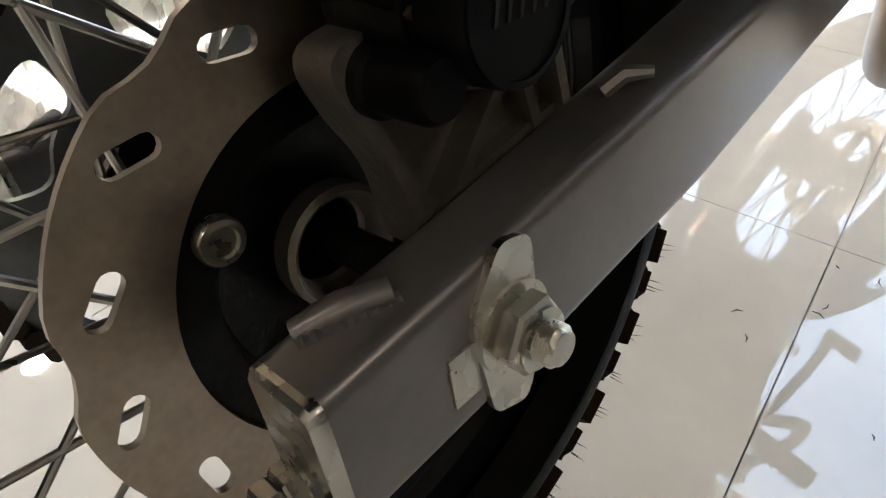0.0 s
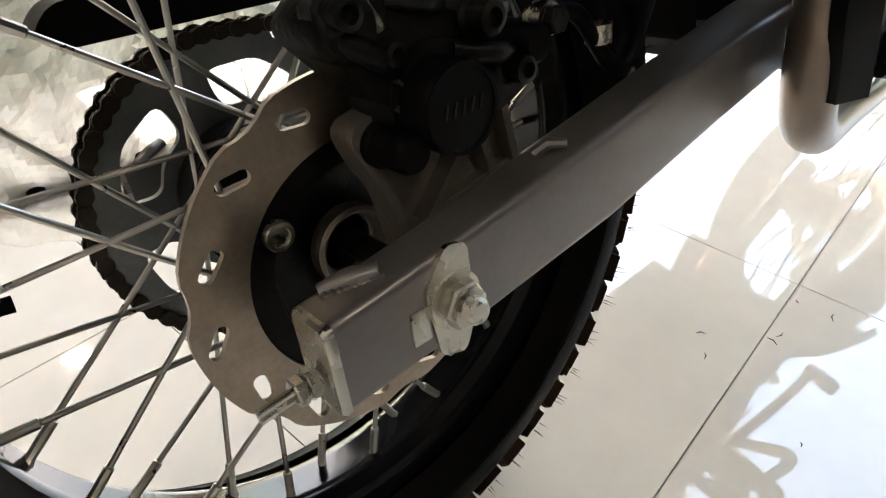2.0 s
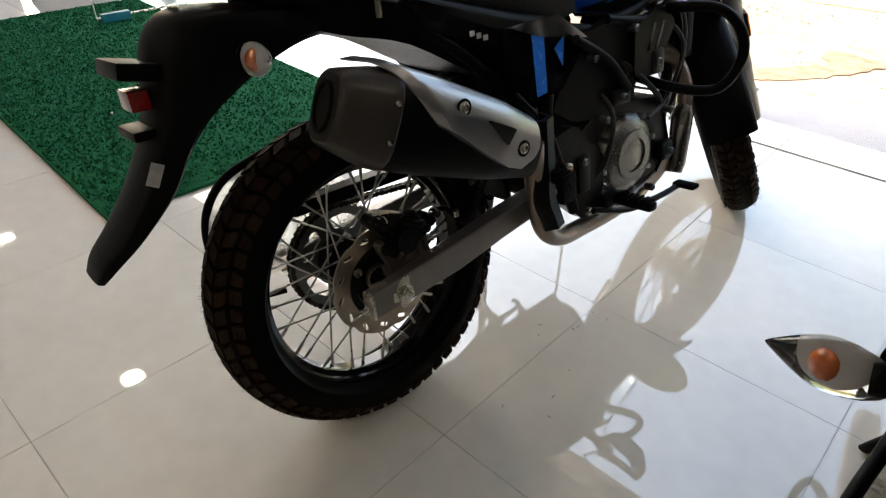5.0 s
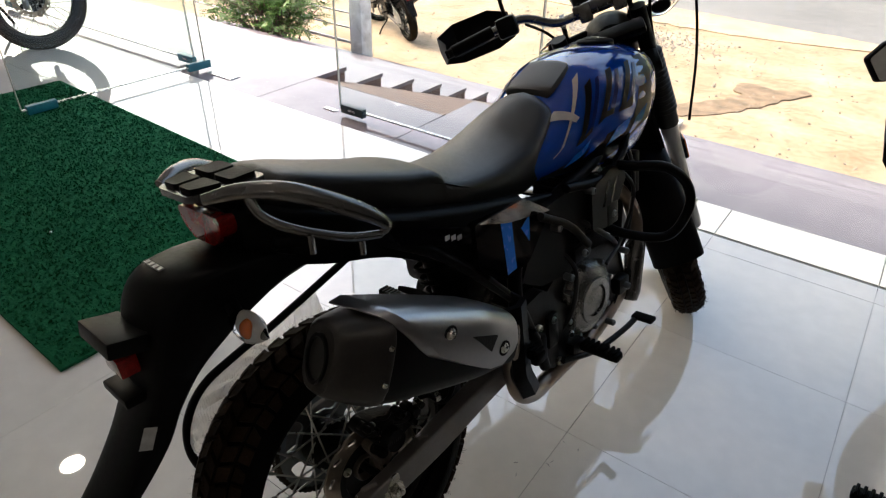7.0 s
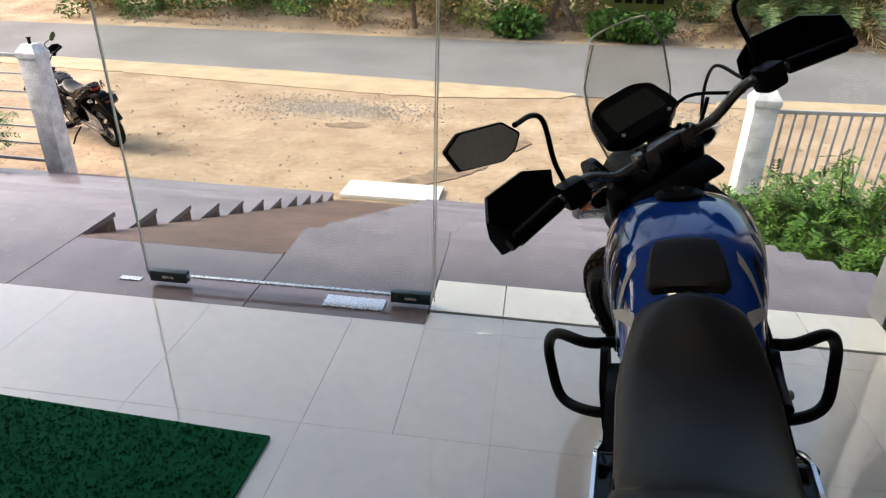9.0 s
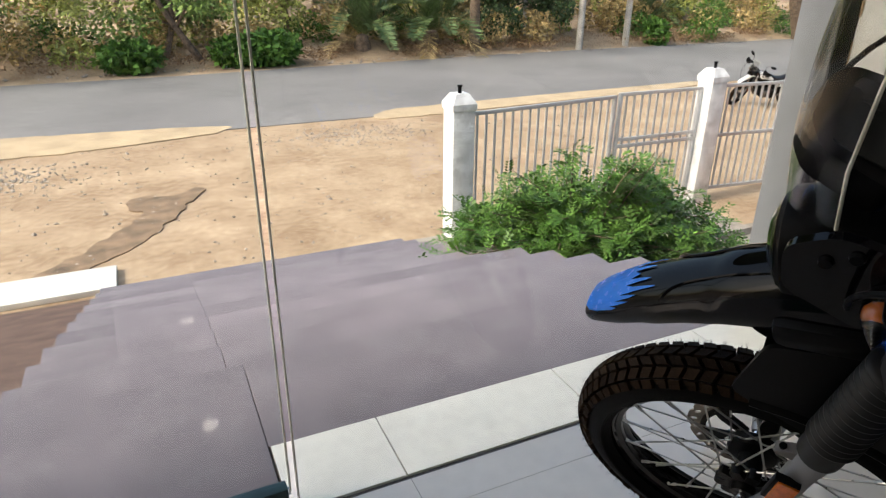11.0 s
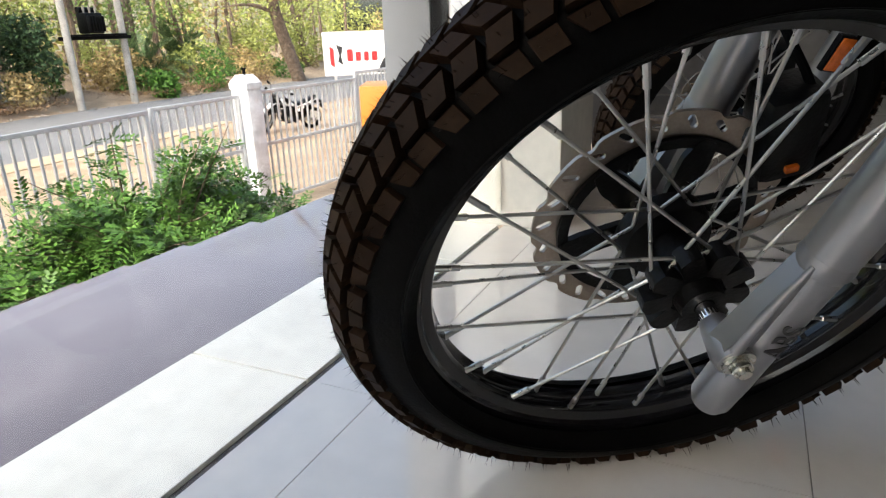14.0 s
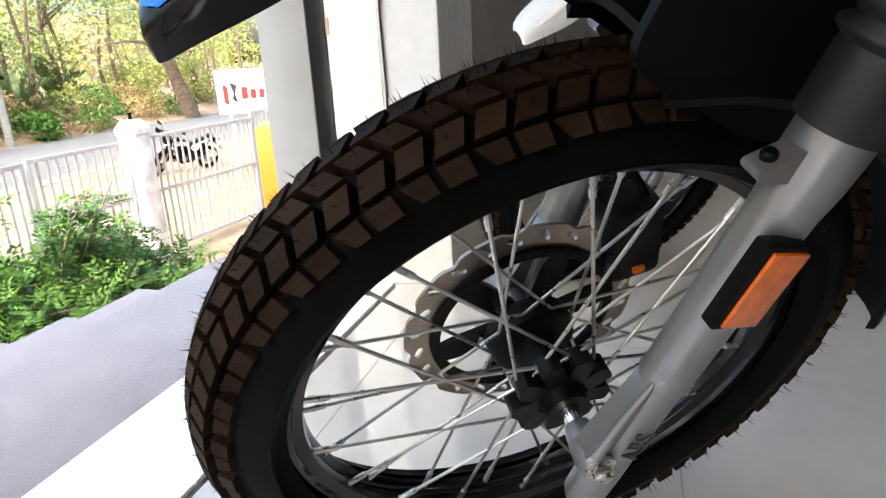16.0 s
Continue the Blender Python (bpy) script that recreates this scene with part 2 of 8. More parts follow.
w_mix.inputs[0].default_value, w_mix2.inputs[0].default_value = 0.45, 0.28
wt.links.new(w_skin, w_mix.inputs[1])
wt.links.new(w_glow.outputs[0], w_mix.inputs[2])
wt.links.new(w_mix.outputs[0], w_mix2.inputs[1])
wt.links.new(w_clear.outputs[0], w_mix2.inputs[2])
wt.links.new(w_mix2.outputs[0], w_out.inputs[0])
M_BARK = material("tree_bark", (0.17, 0.12, 0.085), 0.9, var=0.3, scale=8.0, bump=0.8, bump_scale=25.0)
M_CONCRETE = material("grey_concrete", (0.30, 0.27, 0.23), 0.9, var=0.2, scale=3.0, bump=0.4)
M_POLE = material("weathered_concrete_pole", (0.42, 0.39, 0.35), 0.9, var=0.12, scale=4.0, bump=0.2)
M_ORANGEBOX = material("orange_cabinet_paint", (0.62, 0.20, 0.02), 0.4, var=0.05)
M_TEALSIGN = material("teal_road_sign", (0.02, 0.28, 0.24), 0.4)
# backdrop colour: haze and sunlit distance are mixed into the pale tone
M_PHOTO = material("painted_haze_distance", (0.66, 0.62, 0.44), 1.0, var=0.1, scale=0.05)


def leaf_material(name, c1, c2):
    m = material(name, c1, 0.5, scale=3.0, color2=c2, island=-0.5, spec=0.3)
    b = m.node_tree.nodes["Principled BSDF"]
    b.inputs["Subsurface Weight"].default_value = 0.0
    return m


M_LEAF = leaf_material("bush_leaf", (0.045, 0.115, 0.016), (0.125, 0.235, 0.04))
M_LEAF_TREE = leaf_material("tree_leaf", (0.1, 0.19, 0.04), (0.24, 0.31, 0.08))
M_LEAF_PALM = leaf_material("palm_leaf", (0.065, 0.12, 0.045), (0.15, 0.2, 0.075))
M_LEAF_DRY = leaf_material("dry_brush_leaf", (0.36, 0.24, 0.09), (0.52, 0.4, 0.19))
M_LEAF_DARK = leaf_material("dark_shrub_leaf", (0.03, 0.065, 0.025), (0.075, 0.12, 0.045))
M_LITTER = leaf_material("leaf_litter", (0.16, 0.095, 0.05), (0.34, 0.21, 0.11))
M_LEAF_YEL = leaf_material("yellow_green_leaf", (0.24, 0.29, 0.06), (0.42, 0.43, 0.13))


# ---- mesh helpers ----
def part(name, bm, mat, parent=None, label="", matrix=None, smooth=True, angle=40):
    """Links a bmesh as one mesh object under a thing or a part."""
    me = bpy.data.meshes.new(name)
    bmesh.ops.recalc_face_normals(bm, faces=bm.faces)
    bm.to_mesh(me)
    bm.free()
    me.materials.append(mat)
    ob = new(name, me)
    if parent is not None:
        ob.parent = parent
    if matrix is not None:
        ob.matrix_basis = matrix
    if smooth:
        me.shade_smooth()
        me.set_sharp_from_angle(angle=radians(angle))
    if label:
        ob["label"] = label
    return ob


def thing(name, bm, mat, label, category, group="", kind="", matrix=None, smooth=True):
    return tagged(part(name, bm, mat, None, "", matrix, smooth), label, category, group, kind)


def empty(name, label, category, group="", kind="", matrix=None):
    ob = new(name)
    if matrix is not None:
        ob.matrix_basis = matrix
    return tagged(ob, label, category, group, kind)


def box(bm, c, s, m=None, bevel=0.0):
    q = bmesh.ops.create_cube(bm, size=1.0, matrix=(m or Matrix()) @ Matrix.LocRotScale(c, None, s))
    if bevel:
        edges = list({e for v in q["verts"] for e in v.link_edges})
        bmesh.ops.bevel(bm, geom=edges, offset=bevel, segments=2, affect="EDGES", profile=0.6)
    return bm


def ring(bm, pts):
    return [bm.verts.new(p) for p in pts]


def skin(bm, rings, closed=True, caps=True):
    n = len(rings[0])
    for a, b in zip(rings, rings[1:]):
        for i in range(n if closed else n - 1):
            j = (i + 1) % n
            bm.faces.new((a[i], a[j], b[j], b[i]))
    if caps and closed:
        bm.faces.new(rings[0][::-1])
        bm.faces.new(rings[-1])
    return bm


def spline(pts, k=6):
    """Catmull-Rom through the points."""
    p = [Vector(q) for q in pts]
    p = [2 * p[0] - p[1]] + p + [2 * p[-1] - p[-2]]
    out = []
    for i in range(1, len(p) - 2):
        for s in range(k):
            t = s / k
            a, b, c, d = p[i - 1], p[i], p[i + 1], p[i + 2]
            out.append(0.5 * (2 * b + (c - a) * t + (2 * a - 5 * b + 4 * c - d) * t * t + (3 * b - a - 3 * c + d) * t ** 3))
    out.append(p[-2])
    return out


def tube(bm, pts, r, seg=10, smooth=0, caps=True, flat=1.0):
    """A round tube along a polyline; r is a number or a list of radii."""
    if smooth:
        if not isinstance(r, (int, float)):
            r = [float(x) for x in np.interp(np.linspace(0, len(r) - 1, (len(pts) - 1) * smooth + 1), range(len(r)), r)]
        pts = spline(pts, smooth)
    pts = [Vector(p) for p in pts]
    rs = [r] * len(pts) if isinstance(r, (int, float)) else r
    up = None
    rings = []
    for i, p in enumerate(pts):
        d = (pts[min(i + 1, len(pts) - 1)] - pts[max(i - 1, 0)]).normalized()
        if up is None:
            up = d.orthogonal().normalized()
        up = (up - d * up.dot(d)).normalized()
        side = d.cross(up)
        rings.append(ring(bm, [p + (up * math.cos(a) * flat + side * math.sin(a)) * rs[i]
                               for a in (2 * math.pi * q / seg for q in range(seg))]))
    return skin(bm, rings, True, caps)


def lathe(bm, prof, seg=48, c=(0, 0, 0), axis="x", closed=False):
    """Revolves (radius, along) pairs round an axis through c."""
    rings = []
    for r, s in prof:
        pts = []
        for i in range(seg):
            a = 2 * math.pi * i / seg
            u, v = r * math.cos(a), r * math.sin(a)
            q = {"x": (s, u, v), "y": (u, s, v), "z": (u, v, s)}[axis]
            pts.append((q[0] + c[0], q[1] + c[1], q[2] + c[2]))
        rings.append(ring(bm, pts))
    if closed:
        rings.append(rings[0])
    return skin(bm, rings, True, False)


def slab(bm, outline, a, b, axis="x", m=None):
    """A plate: an outline of (u, v) between two planes. x: (y, z); y: (x, z); z: (x, y)."""
    def at(p, s):
        q = {"x": (s, p[0], p[1]), "y": (p[0], s, p[1]), "z": (p[0], p[1], s)}[axis]
        return m @ Vector(q) if m is not None else q
    r0, r1 = ring(bm, [at(p, a) for p in outline]), ring(bm, [at(p, b) for p in outline])
    return skin(bm, [r0, r1])


def rounded(outline, r=0.01, k=4):
    """Rounds the corners of an outline."""
    out, n = [], len(outline)
    for i in range(n):
        p, q, s = Vector(outline[i - 1]), Vector(outline[i]), Vector(outline[(i + 1) % n])
        d0, d1 = (p - q), (s - q)
        t = min(r, d0.length * 0.45, d1.length * 0.45)
        a, b = q + d0.normalized() * t, q + d1.normalized() * t
        for j in range(k + 1):
            w = j / k
            out.append(tuple((1 - w) ** 2 * a + 2 * w * (1 - w) * q + w * w * b))
    return out


def hexnut(bm, c, r, h, axis="x", turn=0.0):
    lathe(bm, [(0.0, 0), (r * 0.9, 0), (r, h * 0.15), (r, h * 0.85), (r * 0.9, h), (0.0, h)], 6, c, axis)
    return bm


def words(name, body, size, mat, parent, matrix, depth=0.0006, label=""):
    """Raised lettering in the built-in font, as a mesh."""
    cu = bpy.data.curves.new(name, "FONT")
    cu.body, cu.size, cu.extrude, cu.align_x, cu.align_y = body, size, depth, "CENTER", "CENTER"
    tmp = bpy.data.objects.new(name, cu)
    me = bpy.data.meshes.new_from_object(tmp)
    bpy.data.objects.remove(tmp)
    me.materials.clear()
    me.materials.append(mat)
    ob = new(name, me)
    ob.parent = parent
    ob.matrix_basis = matrix
    if label:
        ob["label"] = label
    return ob


TURN = radians(7.24)       # the shop front against the motorcycle
ROOM = Matrix.Rotation(TURN, 4, "Z")

# ---- the showroom ----
CEILING = 3.1


def structure(name, bm, mat, label, category, matrix=ROOM, smooth=False):
    return thing(name, bm, mat, label, category, "", "structure", matrix, smooth)


floor = structure("floor", box(bmesh.new(), (-2.5, -2.0, -0.09), (13.0, 7.9, 0.16)), M_GROUT, "glossy cream vitrified tile showroom floor with thin dark joints", "floor")
TILE_U = [-0.424 + 0.613 * i for i in range(-14, 8)]
TILE_V = [1.835 - 0.61 * i for i in range(13)]
# floor_tiles are laid last

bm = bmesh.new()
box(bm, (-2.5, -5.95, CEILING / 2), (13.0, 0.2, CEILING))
structure("wall_south", bm, M_PLAIN, "plain unseen rear wall of the showroom, darkened to cut bounce light", "wall")
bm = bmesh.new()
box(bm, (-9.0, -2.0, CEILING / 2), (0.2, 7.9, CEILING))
structure("wall_west", bm, M_PLAIN, "plain unseen side wall of the showroom, darkened to cut bounce light", "wall")
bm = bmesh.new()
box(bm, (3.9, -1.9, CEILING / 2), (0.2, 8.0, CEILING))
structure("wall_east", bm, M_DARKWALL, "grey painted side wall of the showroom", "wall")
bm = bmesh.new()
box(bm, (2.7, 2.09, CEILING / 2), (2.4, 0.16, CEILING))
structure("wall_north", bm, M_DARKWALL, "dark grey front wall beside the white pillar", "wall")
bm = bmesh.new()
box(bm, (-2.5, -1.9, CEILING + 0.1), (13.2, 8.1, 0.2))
structure("ceiling", bm, M_CEIL, "plain unseen showroom ceiling, darkened to cut bounce light", "ceiling")
bm = bmesh.new()
box(bm, (-3.9, 2.05, 2.87), (10.2, 0.2, 0.46))
structure("lintel", bm, M_WALL, "white painted lintel over the glass front", "lintel")

# white pillar, its tiled foot, the shutter guide and the grey outer pillar
pillar = structure("pillar", box(bmesh.new(), (1.315, 1.9675, 1.72), (0.37, 0.335, 2.75), None, 0.006), M_WALL, "white painted pillar with a cracked edge and cream tiled foot", "pillar")
bm = box(bmesh.new(), (1.315, 1.9625, 0.17), (0.385, 0.345, 0.34), None, 0.004)
part("tiled_foot", bm, M_SILL, pillar, "cream tiled foot", None, False)
bm = bmesh.new()
crack = random.Random(3)
for i in range(60):
    z = 0.4 + i * 0.04
    box(bm, (1.1275 + crack.uniform(-0.001, 0.001), 2.122 + crack.uniform(-0.012, 0.004), z), (0.003, 0.006 + crack.random() * 0.012, 0.045), Matrix.Identity(4))
part("plaster_damage", bm, M_DIRT, pillar, "brown exposed plaster edge", None, False)
bm = bmesh.new()
tube(bm, [(1.1265, 1.953 + 0.002 * math.sin(i * 2.1), 0.35 + i * 0.1) for i in range(24)], 0.003, 5)
part("crack", bm, M_STAIN, pillar, "dark hairline crack")
bm = box(bmesh.new(), (1.145, 2.1375, 1.5), (0.05, 0.05, 3.0), None, 0.004)
structure("shutter_guide", bm, M_BLACK, "black steel rolling shutter guide rail", "shutter guide")
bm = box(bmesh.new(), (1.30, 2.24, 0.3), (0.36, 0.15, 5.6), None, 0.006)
structure("pillar_outer", bm, M_GREYWALL, "light grey outer pillar, darkened by painted-in shade", "pillar")

# threshold tiles and the door channel
sill = structure("threshold", box(bmesh.new(), (0.195, 2.095, -0.06), (1.86, 0.25, 0.1)), M_GROUT, "cream tiled threshold strip along the shop front", "threshold")
for a, b in ((-0.738, -0.428), (-0.428, 0.189), (0.189, 0.802), (0.802, 1.125)):
    t = part("threshold_tile", box(bmesh.new(), ((a + b) / 2, 2.098, -0.008), (b - a - 0.004, 0.256, 0.02), None, 0.0015), M_SILL, sill, "", None, False)
structure("door_channel", box(bmesh.new(), (0.185, 1.9625, -0.012), (1.83, 0.012, 0.014)), M_STAIN, "dark floor channel under the glass doors", "channel")


def glass_door(u0, u1, v0, v1, label, clamps):
    m = ROOM @ Matrix.Translation((u0, v0, 0)) @ Matrix.Rotation(math.atan2(v1 - v0, u1 - u0), 4, "Z")
    w = math.hypot(u1 - u0, v1 - v0)
    door = empty("glass_door", label, "glass door", "glass doors of the shop front", "", m)
    low = 0.05 if clamps else -0.005
    pane = part("pane", box(bmesh.new(), (w / 2, 0, (2.61 + low) / 2), (w, 0.012, 2.61 - low)), M_GLASS, door, "clear toughened glass", None, False)
    pane.visible_shadow = False
    for x in (0, w):
        part("glass_edge", box(bmesh.new(), (x, 0, 1.33), (0.004, 0.0125, 2.56)), M_GLASSEDGE, door, "", None, False)
    for x, mat in clamps:
        c = part("clamp", box(bmesh.new(), (x, 0, 0.042), (0.17, 0.036, 0.05), None, 0.004), mat, door, "plastic bottom patch fitting")
        part("clamp_plate", box(bmesh.new(), (x, -0.0195, 0.042), (0.05, 0.003, 0.012)), M_STEEL, c, "", None, False)
    if clamps:
        part("bottom_rail", box(bmesh.new(), (w / 2, 0, 0.046), (w, 0.018, 0.010), None, 0.002), M_STEEL, door, "thin aluminium bottom strip")
    return door


glass_door(-2.0, -0.728, 1.985, 1.995, "frameless clear glass door leaf with dark bottom clamps", ((0.1, M_DKCLAMP), (1.18, M_DKCLAMP)))
glass_door(-3.30, -3.335, 2.0, 0.80, "opened frameless glass door leaf with teal bottom clamps", ((0.05, M_TEAL), (1.09, M_TEAL)))
glass_door(-6.2, -3.42, 2.0, 2.0, "fixed clear glass front panel", ((0.1, M_TEAL), (2.7, M_TEAL)))
glass_door(-0.715, 1.11, 1.9625, 1.9625, "fixed clear glass front panel with a round sticker", ())
stk = bpy.data.objects["glass_door.003"]
bm = bmesh.new()
bmesh.ops.create_circle(bm, cap_ends=True, segments=40, radius=0.5, matrix=Matrix.Translation((0.645, -0.0075, 1.36)) @ Matrix.Rotation(radians(90), 4, "X") @ Matrix.Diagonal((0.42, 0.30, 1, 1)))
part("sticker", bm, M_STICKER, stk, "green oval window sticker", None, False)
for i in range(5):
    part("sticker_bar", box(bmesh.new(), (0.58 + 0.033 * i, -0.009, 1.245), (0.022, 0.001, 0.018)), M_LETDARK, stk, "", None, False)
bm = bmesh.new()
box(bm, (-1.06, 1.97, 0.001), (0.26, 0.09, 0.006), None, 0.001)
structure("floor_spring_plate", bm, M_STEEL, "polished steel floor spring cover plate", "floor plate")
bm = bmesh.new()
box(bm, (-3.12, 2.01, 0.001), (0.24, 0.09, 0.006), None, 0.001)
structure("floor_spring_plate", bm, M_STEEL, "polished steel floor spring cover plate", "floor plate")
bm = bmesh.new()
box(bm, (-2.1, 2.0, 0.001), (0.10, 0.03, 0.005), None, 0.001)
structure("strike_plate", bm, M_STEEL, "small steel strike plate in the floor", "floor plate")

# turf mat
bm = bmesh.new()
MAT_TURN = Matrix.Translation((-1.13, 0.512, 0)) @ Matrix.Rotation(radians(-2.3), 4, "Z")
box(bm, (-1.35, 0.0, 0.008), (2.7, 1.257, 0.012), None, 0.003)
mat_ob = thing("door_mat", bm, M_MAT, "dark green artificial turf mat on the tiled floor", "mat", matrix=ROOM @ MAT_TURN)
bm = bmesh.new()
tufts = random.Random(11)
verts, faces = [], []
for i in range(26000):
    x, y = tufts.uniform(-2.69, -0.01), tufts.uniform(-0.62, 0.62)
    h, a, w = tufts.uniform(0.004, 0.013) * (1.0 + 0.5 * noise.noise(Vector((x * 22, y * 22, 0)))), tufts.uniform(0, 6.3), tufts.uniform(0.003, 0.007)
    dx, dy = w * math.cos(a), w * math.sin(a)
    k = len(verts)
    verts += [(x - dx, y - dy, 0.013), (x + dx, y + dy, 0.013), (x + tufts.uniform(-.008, .008), y + tufts.uniform(-.008, .008), 0.013 + h)]
    faces.append((k, k + 1, k + 2))
me = bpy.data.meshes.new("turf")
me.from_pydata(verts, [], faces)
me.materials.append(M_MAT)
blades = new("turf", me)
blades.parent = mat_ob
tagged(blades, kind="stuff")
bm.free()
bm = bmesh.new()
bmesh.ops.create_icosphere(bm, subdivisions=1, radius=0.006, matrix=Matrix.Translation((-1.96, 0.264, 0.022)))
thing("paper_scrap", bm, M_WHITE, "small white scrap on the green mat", "scrap", matrix=ROOM)

# round ceiling downlights
M_LAMP = glow("downlight_glow", (1.0, 0.91, 0.77), 13.0)
def downlight(u, v):
    lamp = empty("downlight", "round white recessed ceiling downlight, lit", "ceiling light", "ceiling downlights", "", ROOM @ Matrix.Translation((u, v, CEILING)))
    part("bezel", lathe(bmesh.new(), [(0.09, 0), (0.115, -0.002), (0.115, -0.014), (0.095, -0.016), (0.09, 0)], 32, axis="z"), M_WHITE, lamp)
    bm = bmesh.new()
    bmesh.ops.create_circle(bm, cap_ends=True, segments=32, radius=0.091, matrix=Matrix.Translation((0, 0, -0.010)))
    part("diffuser", bm, M_LAMP, lamp, "glowing diffuser", None, False)


for u in (-7.1, -3.92, -0.75, 2.4):
    for v in (0.47, -2.5, -4.8):
        downlight(u, v)

# ---- steps, ramp, forecourt ----
STEP_V, TREAD, RISER, NSTEP = 2.66, 0.385, 0.14, 11
GROUND_Z = -1.55


def flight(u0, u1, name):
    st = structure(name, box(bmesh.new(), ((u0 + u1) / 2, 2.5, -0.9), (u1 - u0 - 0.02, 0.3, 1.4)), M_RISER, "wide purple granite entrance steps down to the forecourt", "steps")
    for k in range(NSTEP):
        v = STEP_V + TREAD * k
        z = -RISER * k
        t0 = v - TREAD if k else 1.862
        part("tread", box(bmesh.new(), ((u0 + u1) / 2, (t0 + v + 0.012) / 2, z - 0.017), (u1 - u0, v + 0.012 - t0, 0.03), None, 0.003), M_PURPLE, st, "", None, False)
        part("riser", box(bmesh.new(), ((u0 + u1) / 2, (t0 + v) / 2 - 0.004, z - 0.033 - 0.5), (u1 - u0 - 0.006, v - t0 - 0.008, 1.0)), M_RISER, st, "", None, False)
    return st


def flight_right():
    """Steps in front of the shop; the top landing starts behind the threshold tiles."""
    u0, u1 = -1.515, 1.30
    st = structure("steps_right", box(bmesh.new(), (-0.1, 2.5, -0.9), (2.78, 0.2, 1.4)), M_RISER, "wide purple granite entrance steps down to the forecourt", "steps")
    for k in range(NSTEP):
        v, z = STEP_V + TREAD * k, -RISER * k
        spans = ((u0, -0.785), (-0.785, u1)) if k else ((u0, -0.742), (-0.742, u1))
        for a, b in spans:
            t0 = v - TREAD if k else (1.862 if a < -1 else 2.23)
            part("tread", box(bmesh.new(), ((a + b) / 2, (t0 + v + 0.012) / 2, z - 0.017), (b - a - 0.002, v + 0.012 - t0, 0.03), None, 0.003), M_PURPLE, st, "", None, False)
        t0 = v - TREAD
        part("riser", box(bmesh.new(), ((u0 + u1) / 2, (t0 + v) / 2 - 0.004, z - 0.033 - 0.5), (u1 - u0 - 0.006, v - t0 - 0.008, 1.0)), M_RISER, st, "", None, False)
    return st


flight_right()
flight(-9.0, -2.61, "steps_left")
part("landing_slab", box(bmesh.new(), (-2.0625, 2.106, -0.017), (1.09, 0.488, 0.03), None, 0.003), M_PURPLE, bpy.data.objects["steps_left"], "", None, False)
ramp = structure("ramp", bmesh.new(), M_RAMP, "brown ribbed tile ramp between the purple steps", "ramp")
bm = bmesh.new()
ang = math.atan2(1.57, 4.85)
slab(bm, [(2.352, -0.006), (6.65, -1.56), (6.65, -1.75), (2.352, -0.3)], -2.605, -1.52, "x")
part("ramp_bed", bm, M_RAMP, ramp, "", None, False)
bm = bmesh.new()
for i in range(92):
    s = i / 91
    box(bm, (-2.0625, 2.365 + 4.27 * s, -0.010 - 1.545 * s), (1.08, 0.026, 0.014), None)
part("ramp_ribs", bm, M_RAMP, ramp, "raised anti-slip ribs", None, False)
bm = box(bmesh.new(), (-2.0, 6.95, GROUND_Z + 0.03), (1.2, 0.5, 0.06), None, 0.01)
thing("concrete_slab", bm, M_SILL, "pale slab at the foot of the ramp", "slab", matrix=ROOM)

# ground, road
bm = bmesh.new()
bmesh.ops.create_grid(bm, x_segments=260, y_segments=260, size=60, matrix=Matrix.Translation((0, 30, 0)))
for v in bm.verts:
    d = noise.noise(v.co * 0.35) * 0.014 + noise.noise(Vector((v.co.x * 0.5, v.co.y * 2.2, 0))) * 0.016
    far = max(0.0, min(1.0, (v.co.y - 20.3) / 5))
    near = max(0.0, min(1.0, (v.co.y - 7.0) / 2)) * max(0.0, min(1.0, (12.2 - v.co.y) / 1.2))
    bank = max(0.0, min(1.0, (v.co.y - 19.7) / 1.6))
    v.co.z = GROUND_Z + d * near + 0.28 * bank * (1 + 0.5 * noise.noise(v.co * 0.9) + 0.35 * noise.noise(v.co * 2.3)) + far * (0.35 + noise.noise(v.co * 0.2) * 0.3)
rim = bmesh.ops.extrude_edge_only(bm, edges=[e for e in bm.edges if e.is_boundary])
for v in rim["geom"]:
    if isinstance(v, bmesh.types.BMVert):
        v.co.x *= 14
        v.co.y = 30 + (v.co.y - 30) * 14
        v.co.z = GROUND_Z
structure("ground", bm, M_DIRT, "sandy forecourt and roadside earth", "ground", ROOM, True)
bm = bmesh.new()
slab(bm, [(-90, 15.5), (-20, 14.0), (-5, 13.2), (0, 12.6), (4, 12.6), (9, 13.0), (40, 13.4), (90, 15.5), (90, 23), (40, 20.0), (12, 19.8), (0, 18.9), (-20, 18.6), (-90, 21.5)], GROUND_Z - 0.1, GROUND_Z + 0.014, "z")
structure("road", bm, M_ASPHALT, "grey asphalt road with sandy edges", "road")
